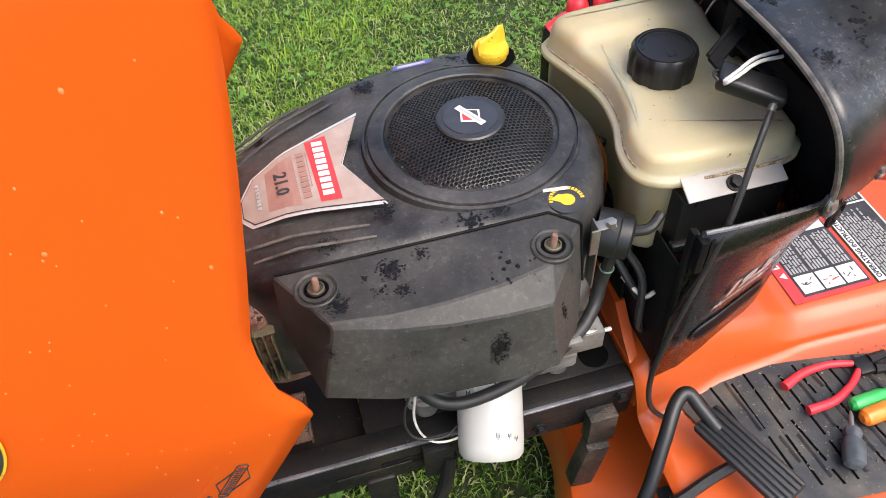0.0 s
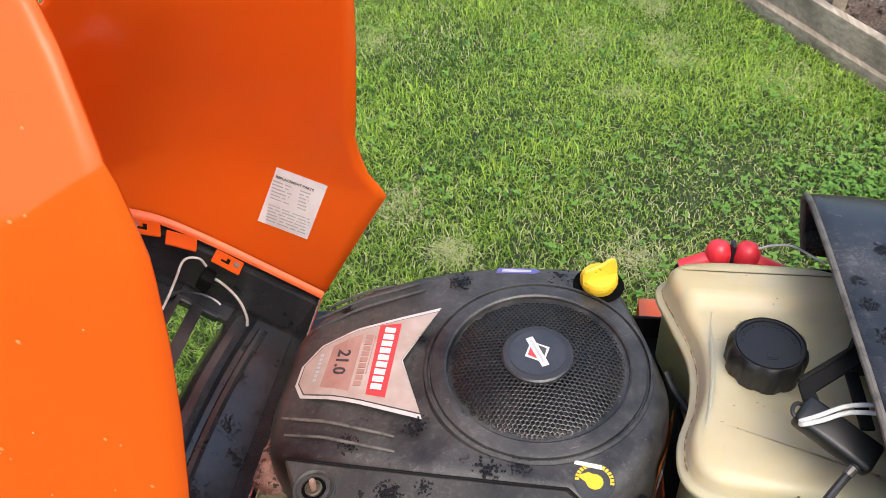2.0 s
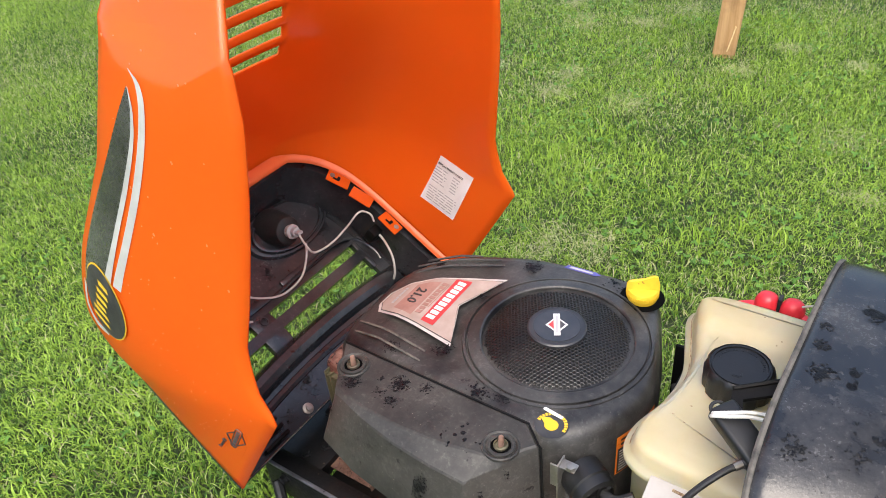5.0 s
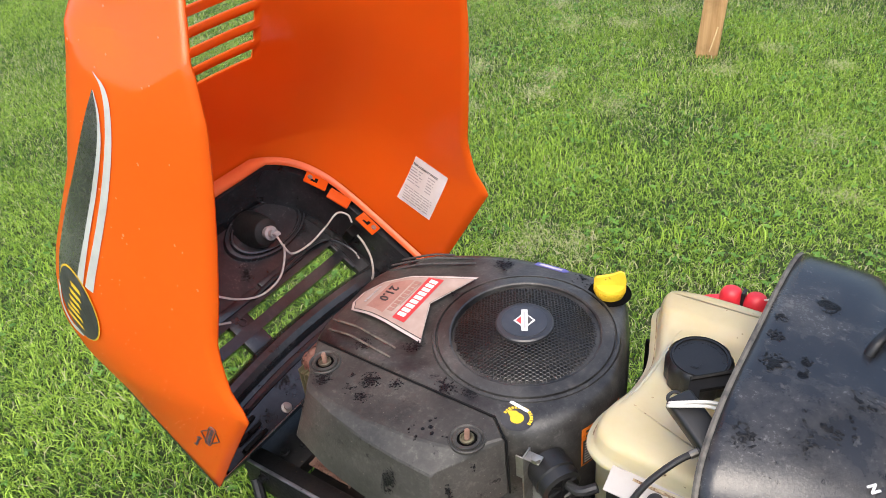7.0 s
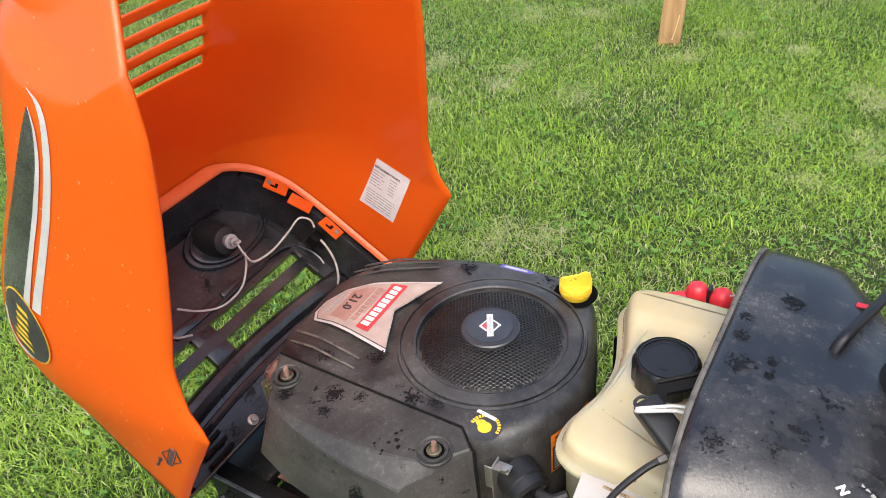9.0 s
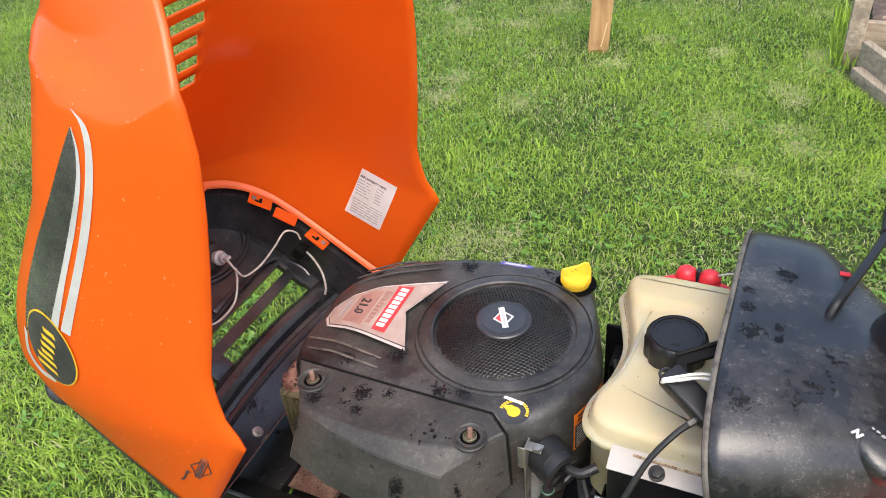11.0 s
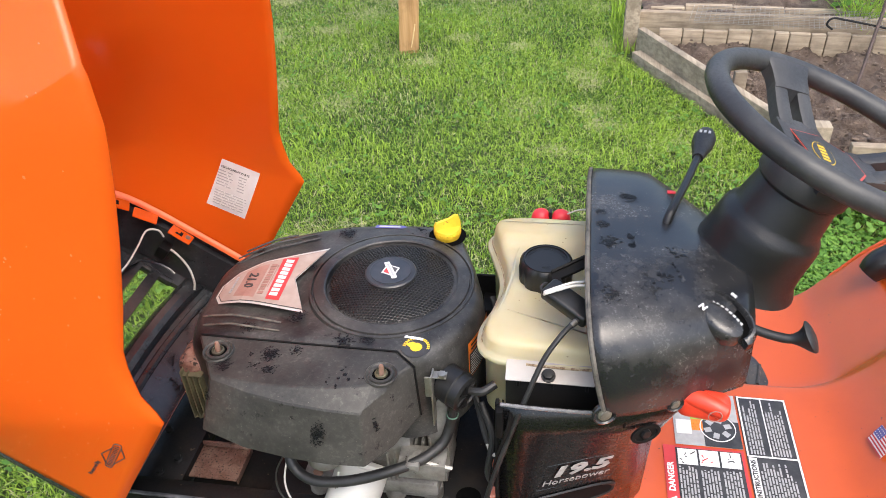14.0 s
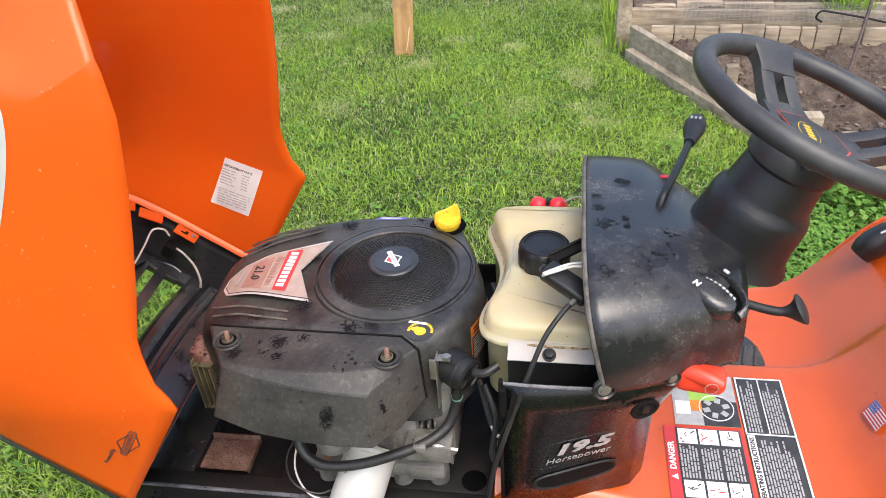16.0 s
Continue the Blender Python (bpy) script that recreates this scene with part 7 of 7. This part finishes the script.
part("pedal_link", tube(bmesh.new(), ((0.10, -0.345, 0.36), (0.16, -0.345, 0.375), (0.21, -0.335, 0.39), (0.25, -0.33, 0.405)), 0.008, 10), GLOSS, tractor)

# mower deck below
bm = slab(bmesh.new(), smooth_path([(0.10, -0.10, 0), (0.06, -0.28, 0), (0.12, -0.46, 0), (0.40, -0.56, 0), (0.75, -0.45, 0), (0.80, 0.0, 0), (0.75, 0.45, 0), (0.40, 0.56, 0), (0.12, 0.40, 0), (0.08, 0.1, 0)], 6, True)[::1], ((0.0, 0.07), (0.0, 0.19), (0.012, 0.215), (0.035, 0.222)))
part("mower_deck", bm, ORANGE_STEEL, tractor, "scuffed orange mower deck shell")
part("deck_bracket", cube((0.092, -0.232, 0.222), (0.128, -0.205, 0.334), 0.004, Matrix.Translation((0.11, -0.2, 0.33)) @ Matrix.Rotation(radians(9), 4, "Y") @ Matrix.Translation((-0.11, 0.2, -0.33))), GRIME, tractor)
part("deck_patch", cube((0.195, -0.34, 0.223), (0.27, -0.27, 0.228), 0.002), MAT, tractor, "bare dirty deck opening")
part("deck_pulley", lathe(bmesh.new(), ((0.020, 0.228), (0.020, 0.236), (0.012, 0.239), (0.0, 0.239)), Matrix.Translation((0.225, -0.300, 0)), 20), STEEL, tractor)

# printed labels on the tunnel
TZ = 0.4172
rl = random.Random(11)
def flat(x0, y0, x1, y1, z, material, name="label_field", label=""):
    return part(name, cube((x0, y0, z), (x1, y1, z + 0.0006)), material, deck, label, smooth=False)


flat(0.448, -0.140, 0.582, 0.022, TZ, DECAL_RED, "danger_label", "red-edged danger label")
flat(0.468, -0.132, 0.577, 0.017, TZ + 0.0008, INK)
for i in range(3):
    for y in (-0.128, -0.018):
        flat(0.471 + 0.0355 * i, y, 0.503 + 0.0355 * i, y + 0.033, TZ + 0.0016, PAPER)
        bm = bmesh.new()
        for k in range(5):
            x0 = 0.474 + 0.0355 * i + rl.uniform(0, 0.018)
            y0 = y + rl.uniform(0.004, 0.022)
            tube(bm, ((x0, y0, TZ + 0.0026), (x0 + rl.uniform(-0.004, 0.010), y0 + rl.uniform(-0.004, 0.010), TZ + 0.0026)), 0.0009, 4, smooth=False)
        part("pictogram", bm, INK if i != 1 else DECAL_RED, deck, smooth=False)
for i in range(3):
    mm = plane_frame((0.487 + 0.0355 * i, -0.056, TZ + 0.0016), (0, 1, 0), (-1, 0, 0))
    part("small_print", bars(bmesh.new(), mm, text_rows(rl, -0.034, -0.016, 0.034, 0.016, 0.0052, 0.55, 0.1)), GREY, deck, smooth=False)
mm = plane_frame((0.458, -0.045, TZ + 0.0010), (0, 1, 0), (-1, 0, 0))
lettering("danger_word", "DANGER", 0.0145, mm @ Matrix.Translation((0.0, 0.0005, 0.0006)), PAPER, deck, "white word that reads DANGER", 0, 0.0005)
bm = bmesh.new()
bm.faces.new([bm.verts.new(mm @ Vector(p)) for p in ((-0.050, -0.005, 0.0006), (-0.038, -0.005, 0.0006), (-0.044, 0.006, 0.0006))])
part("warning_triangle", bm, PAPER, deck, smooth=False)
flat(0.586, -0.140, 0.672, 0.150, TZ, INK, "instruction_label", "black instruction label with white print")
flat(0.588, -0.138, 0.601, 0.010, TZ + 0.0008, PAPER)
lettering("instruction_heading", "OPERATING INSTRUCTIONS", 0.0108, plane_frame((0.5945, -0.064, TZ + 0.0018), (0, 1, 0), (-1, 0, 0)), INK, deck, "heading that reads OPERATING INSTRUCTIONS", 0, 0.0003)
for x0, y0, x1, y1 in ((0.587, 0.012, 0.671, 0.015), (0.587, 0.015, 0.590, 0.148), (0.668, -0.138, 0.671, 0.148), (0.587, 0.146, 0.671, 0.149), (0.627, 0.015, 0.629, 0.148)):
    flat(x0, y0, x1, y1, TZ + 0.0008, PAPER, "label_border")
for cx, cy, ww, hh in ((0.608, 0.080, 0.062, 0.014), (0.648, 0.080, 0.062, 0.016), (0.634, -0.064, 0.070, 0.030)):
    mm = plane_frame((cx, cy, TZ + 0.0010), (0, 1, 0), (-1, 0, 0))
    part("small_print", bars(bmesh.new(), mm, text_rows(rl, -ww, -hh, ww, hh, 0.0050, 0.55, 0.3)), GREY, deck, smooth=False)
flat(0.470, 0.026, 0.582, 0.150, TZ, GREY, "diagram_label", "grey, green and black diagram label")
flat(0.520, 0.026, 0.582, 0.085, TZ + 0.0008, INK)
flat(0.500, 0.085, 0.548, 0.148, TZ + 0.0008, LIME)
flat(0.474, 0.050, 0.500, 0.082, TZ + 0.0008, PAPER)
flat(0.500, 0.060, 0.520, 0.085, TZ + 0.0008, AMBER)
part("dial_diagram", tube(bmesh.new(), [(0.545 + 0.030 * math.cos(a), 0.068 + 0.030 * math.sin(a), TZ + 0.0018) for a in (2 * math.pi * i / 32 for i in range(32))], 0.0011, 4, 1, False, True), PAPER, deck)
part("dial_face", lathe(bmesh.new(), ((0.029, TZ), (0.029, TZ + 0.0013), (0.0, TZ + 0.0013)), Matrix.Translation((0.545, 0.068, 0)), 32), INK, deck)
bm = bmesh.new()
for i in range(6):
    a = math.pi / 3 * i + 0.3
    box(bm, (0.012, -0.005, TZ + 0.0014), (0.024, 0.005, TZ + 0.0019), 0, Matrix.Translation((0.545, 0.068, 0)) @ Matrix.Rotation(a, 4, "Z"))
part("dial_sectors", bm, GREY, deck, smooth=False)

# seat pan edge and flag sticker on the rising fender
FL = plane_frame((0.7890, 0.0215, 0.4715), (0.10, -0.9, 0.15), (0.555, 0.05, 0.83))
flag = part("flag_sticker", bars(bmesh.new(), FL, ((-0.024, -0.017, 0.024, 0.017),), 0.004), PAPER, deck, "small red, white and blue flag sticker", smooth=False)
part("flag_stripes", bars(bmesh.new(), FL, [(-0.024, -0.017 + 0.00523 * i, 0.024, -0.0144 + 0.00523 * i) for i in range(7)], 0.0046), DECAL_RED, deck, smooth=False)
part("flag_canton", bars(bmesh.new(), FL, ((-0.024, -0.0014, -0.004, 0.017),), 0.0052), BLUE, deck, smooth=False)
bm = bmesh.new()
for i in range(12):
    box(bm, (-0.0220 + 0.0046 * (i % 4), 0.0016 + 0.0053 * (i // 4), 0.0050), (-0.0206 + 0.0046 * (i % 4), 0.0030 + 0.0053 * (i // 4), 0.0057), 0, FL)
part("flag_stars", bm, PAPER, deck, smooth=False)
bm = tube(bmesh.new(), ((0.842, 0.380, 0.545), (0.862, 0.384, 0.568), (0.92, 0.388, 0.605), (1.02, 0.385, 0.64)), lambda t: 0.028 + 0.010 * min(1.0, 3 * t), 16, flat=0.75)
handle = part("fender_handle", bm, GLOSS, tractor, "black moulded fender handle")
FH = plane_frame((0.872, 0.358, 0.604), (0.55, 0.0, 0.42), (-0.20, 0.75, 0.40))
part("handle_print", bars(bmesh.new(), FH, ((-0.006, 0.010, 0.050, 0.014), (0.0, -0.010, 0.004, 0.0), (0.006, -0.010, 0.013, -0.004)), 0.004), PRINT, handle, "", False)

# ---- tools lying on the foot mat ----
pl = empty("pliers", (0.44, -0.26, 0.38), "red-handled side cutters lying on the foot mat", "pliers")
part("handle", tube(bmesh.new(), ((0.375, -0.243, 0.389), (0.41, -0.232, 0.390), (0.450, -0.230, 0.390), (0.485, -0.238, 0.390)), lambda t: 0.0068 - 0.002 * t, 12), RED, pl, "red dipped handle")
part("handle", tube(bmesh.new(), ((0.385, -0.285, 0.389), (0.425, -0.283, 0.390), (0.462, -0.268, 0.390), (0.487, -0.250, 0.390)), lambda t: 0.0068 - 0.002 * t, 12), RED, pl, "red dipped handle")
bm = cube((-0.020, -0.014, -0.005), (0.012, 0.014, 0.005), 0.004, Matrix.Translation((0.503, -0.246, 0.390)))
tube(bm, ((0.508, -0.240, 0.390), (0.535, -0.238, 0.390), (0.556, -0.247, 0.390)), lambda t: 0.009 - 0.006 * t, 10)
tube(bm, ((0.508, -0.254, 0.390), (0.535, -0.258, 0.390), (0.556, -0.249, 0.390)), lambda t: 0.009 - 0.006 * t, 10)
part("jaw", bm, FRAME, pl, "dark steel jaws")


def screwdriver(at, to, r, material, label, length=0.10, shaft=0.07):
    t = empty("screwdriver", at, label, "screwdriver")
    a, b = Vector(at), Vector(to)
    m = Matrix.Translation(a) @ (b - a).to_track_quat("Z", "Y").to_matrix().to_4x4()
    bm = bmesh.new()
    rings = []
    for rr_, h in ((0.5, 0.0), (0.92, 0.004), (1.0, 0.012), (1.0, length * 0.62), (0.72, length * 0.74), (0.85, length * 0.88), (0.7, length), (0.3, length + 0.002)):
        rings.append([m @ Vector((r * rr_ * (1 - 0.08 * (i % 3 == 0)) * math.cos(2 * math.pi * i / 18), r * rr_ * (1 - 0.08 * (i % 3 == 0)) * math.sin(2 * math.pi * i / 18), h)) for i in range(18)])
    loft(bm, rings, True, True, True)
    part("handle", bm, material, t)
    part("blade", lathe(bmesh.new(), ((0.0032, length), (0.0032, length + shaft), (0.001, length + shaft + 0.008)), m, 10), STEEL, t)


screwdriver((0.442, -0.296, 0.391), (0.60, -0.289, 0.390), 0.0105, GREEN, "green clear-handled screwdriver on the foot mat", 0.075)
screwdriver((0.443, -0.318, 0.393), (0.62, -0.306, 0.391), 0.0125, AMBER, "orange clear-handled screwdriver on the foot mat")
screwdriver((0.392, -0.375, 0.395), (0.455, -0.270, 0.395), 0.0145, TIN, "grey-handled nut driver on the foot mat", 0.055, 0.02)

# ---- garden things behind ----
stake = empty("plant_stake", (1.42, 2.25, 0.1), "thin dark metal plant stake with a bent hook", "stake")
part("rod", rod((1.36, 2.12, 0.08), (1.60, 2.66, 0.62), 0.007, 8), surface("rusty_rod", (0.055, 0.040, 0.034), (0.10, 0.07, 0.06), 30, 200, (0.6, 0.8), 0.3), stake)
part("hook", tube(bmesh.new(), ((1.30, 2.37, 0.30), (1.275, 2.37, 0.32), (1.29, 2.37, 0.345), (1.34, 2.37, 0.34), (1.50, 2.38, 0.305), (1.70, 2.40, 0.25)), 0.0045, 8), FRAME, stake)
bm = bmesh.new()
for i in range(60):
    x = 0.78 + 0.0215 * i
    a = Vector((x, 2.70 - 0.10 * (x - 0.6) + 0.03, 0.200 + 0.006 * math.sin(x * 9)))
    b = a + Vector((0.05, 0.24, 0.008 * math.sin(x * 7)))
    tube(bm, (a, b), 0.0011, 4, smooth=False)
for j in range(12):
    a = Vector((0.80 + 0.004 * j, 2.712 + 0.021 * j, 0.201))
    b = Vector((2.05 + 0.004 * j, 2.587 + 0.021 * j, 0.203))
    tube(bm, (a, b), 0.0011, 4, smooth=False)
part_ob = part("wire_mesh", bm, STEEL, None, smooth=False)
tagged(part_ob, "grey wire mesh lying over the bed boards", "wire mesh")


def leafy(name, k, region, size, material, label, category, seed, zr=(0.02, 0.05), lobes=1, tilt=0.5):
    """Many small flat leaves in one mesh; region(rng, k) gives x, y and ground height."""
    r = np.random.default_rng(seed)
    x, y, z0 = region(r, k)
    k = len(x)
    verts, faces, tones = [], [], []
    shape = [(0, -1.0), (0.55, -0.45), (0.6, 0.25), (0, 1.0), (-0.6, 0.25), (-0.55, -0.45)]
    for i in range(k):
        s = size * r.uniform(0.6, 1.4)
        t = r.uniform(0, 2 * np.pi)
        h = z0[i] + r.uniform(*zr)
        tone = r.uniform(0.1, 0.95)
        for q in range(lobes):
            a = t + q * 2 * math.pi / max(1, lobes)
            off = s * 0.9 if lobes > 1 else 0.0
            tx, ty = r.uniform(-tilt, tilt), r.uniform(-tilt, tilt)
            base_i = len(verts)
            for u, v in shape:
                lx, ly = u * s, v * s + off
                px, py = lx * math.cos(a) - ly * math.sin(a), lx * math.sin(a) + ly * math.cos(a)
                verts.append((x[i] + px, y[i] + py, h + tx * px + ty * py))
            faces.append(tuple(range(base_i, base_i + 6)))
            tones += [tone] * 6
    me = bpy.data.meshes.new(name)
    me.from_pydata(verts, [], faces)
    at = me.attributes.new("tone", "FLOAT", "POINT")
    at.data.foreach_set("value", np.array(tones, np.float32))
    me.materials.append(material)
    return tagged(new(name, me), label, category, kind="stuff")


def clover_region(r, k):
    n_c = 420
    cx, cy = r.uniform(-2.6, 1.6, n_c), r.uniform(-0.7, 3.4, n_c)
    pick = r.integers(0, n_c, k)
    x, y = cx[pick] + r.normal(0, 0.06, k), cy[pick] + r.normal(0, 0.06, k)
    near = r.random(k) < 0.42
    x[near], y[near] = 1.05 - np.abs(r.normal(0, 0.28, near.sum())) + 0.3 * r.random(near.sum()), 1.1 + r.normal(0, 0.22, near.sum())
    keep = on_lawn(x, y)
    return x[keep], y[keep], np.zeros(keep.sum())


leafy("clover", 7000, clover_region, 0.0062, CLOVER, "clover leaves scattered through the lawn", "clover", 21, (0.014, 0.034), 3, 0.5)


def weed_region(r, k):
    n_c = 26
    cx, cy = r.uniform(-2.2, 0.9, n_c), np.concatenate([r.uniform(-0.5, 0.6, 13), r.uniform(0.6, 2.8, n_c - 13)])
    cx[:13] = r.uniform(-1.3, -0.6, 13)
    pick = r.integers(0, n_c, k)
    x, y = cx[pick] + r.normal(0, 0.035, k), cy[pick] + r.normal(0, 0.035, k)
    keep = on_lawn(x, y)
    return x[keep], y[keep], np.zeros(keep.sum())


leafy("broadleaf_weeds", 170, weed_region, 0.0080, CLOVER, "broad-leaved weeds in the lawn", "weeds", 22, (0.012, 0.032), 1, 0.7)


def bed_edge_region(r, k):
    x = r.uniform(1.15, 2.3, k)
    y = 1.50 - np.abs(r.normal(0, 0.13, k))
    return x, y, np.zeros(k)


leafy("bed_plants", 1500, bed_edge_region, 0.012, CLOVER, "green leafy plants along the planting bed", "plants", 23, (0.03, 0.11), 1, 0.7)


def far_bed_region(r, k):
    cx, cy = r.uniform(0.9, 2.6, 16), r.uniform(3.05, 3.6, 16)
    pick = r.integers(0, 16, k)
    return cx[pick] + r.normal(0, 0.05, k), cy[pick] + r.normal(0, 0.05, k), np.full(k, 0.14)


leafy("far_bed_plants", 500, far_bed_region, 0.020, CLOVER, "small yellow-green garden plants", "plants", 24, (0.02, 0.12), 1, 0.8)
r5 = np.random.default_rng(9)
k = 500
lx = np.concatenate([1.62 + r5.normal(0, 0.05, k // 2), r5.uniform(0.45, 0.6, k // 2)])
ly = np.concatenate([2.95 + r5.normal(0, 0.05, k // 2), r5.uniform(2.75, 3.5, k // 2)])
blade_mesh("tall_grass", lx, ly, np.where(lx > 1, r5.uniform(0.14, 0.34, k), r5.uniform(0.05, 0.13, k)), np.full(k, 0.007), r5.uniform(0.1, 0.6, k), r5.uniform(0.2, 0.75, k), r5, GRASS, "tall green grass beside the planting bed", "grass")
bm = bmesh.new()
rs = random.Random(12)
for i in range(1500):
    w = rs.random()
    y = 1.62 + w * 1.15
    x = 1.21 - 0.62 * (y - 1.6) / 1.2 + rs.random() ** 1.2 * 1.2
    s = 0.0022 + 0.010 * rs.random() ** 3
    bmesh.ops.create_icosphere(bm, subdivisions=1, radius=s, matrix=Matrix.Translation((x, y, 0.074 + 0.045 * noise.fractal(Vector((x * 9, y * 9, 0)), 0.7, 2.2, 6))) @ Matrix.Diagonal((rs.uniform(0.7, 1.3), rs.uniform(0.7, 1.3), rs.uniform(0.5, 0.9), 1)))
tagged(part("soil_clods", bm, DIRT, None, smooth=False), "crumbly clods and pebbles on the bed soil", "soil", kind="stuff")
bm = bmesh.new()
for i in range(240):
    y = 1.66 + rs.random() * 1.05
    x = 1.24 - 0.62 * (y - 1.6) / 1.2 + rs.random() * 1.1
    sz = 0.004 + 0.009 * rs.random() ** 2
    bmesh.ops.create_icosphere(bm, subdivisions=1, radius=sz, matrix=Matrix.Translation((x, y, 0.078 + 0.045 * noise.fractal(Vector((x * 9, y * 9, 0)), 0.7, 2.2, 6))) @ Matrix.Rotation(rs.uniform(0, 3), 4, "Z") @ Matrix.Diagonal((1.3, 0.8, 0.5, 1)))
tagged(part("pebbles", bm, surface("pale_pebbles", (0.22, 0.165, 0.12), (0.12, 0.088, 0.066), 40, 200, (0.7, 0.85)), None, smooth=False), "pale pebbles and wood chips on the soil", "pebbles", kind="stuff")

# crumbs of soil and cut grass on the mat and the tread
cr = random.Random(44)
bm = bmesh.new()
for i in range(230):
    x, y = cr.uniform(0.30, 0.57), cr.uniform(-0.385, -0.215)
    if y < lin(x, ((0.30, -0.34), (0.36, -0.385), (0.50, -0.385), (0.57, -0.34))):
        continue
    a = cr.uniform(0, 3.14)
    long = cr.choice((0.0008, 0.0011, 0.0014, 0.0022))
    box(bm, (-long, -0.0009, 0), (long, 0.0009, 0.0011), 0, Matrix.Translation((x, y, 0.3782)) @ Matrix.Rotation(a, 4, "Z") @ Matrix.Rotation(cr.uniform(-0.2, 0.2), 4, "Y"))
tagged(part("crumbs", bm, surface("dry_crumbs", (0.15, 0.125, 0.085), (0.06, 0.045, 0.03), 60, 200, (0.7, 0.9)), None, smooth=False), "dry crumbs and cut grass lying on the foot mat", "debris", kind="stuff")
bm = bmesh.new()
for i in range(70):
    x, y = cr.uniform(0.30, 0.66), cr.uniform(-0.455, -0.415)
    if cr.random() < 0.4:
        x, y = cr.uniform(0.30, 0.70), cr.uniform(-0.215, -0.205)
    long = cr.choice((0.001, 0.0015, 0.004, 0.009))
    box(bm, (-long, -0.0006, 0), (long, 0.0006, 0.0008), 0, Matrix.Translation((x, y, 0.3746)) @ Matrix.Rotation(cr.uniform(0, 3.14), 4, "Z"))
tagged(part("clippings", bm, surface("dark_clippings", (0.035, 0.03, 0.02), (0.07, 0.06, 0.03), 60, 200, (0.7, 0.9)), None, smooth=False), "dark grass clippings lying on the orange tread", "debris", kind="stuff")
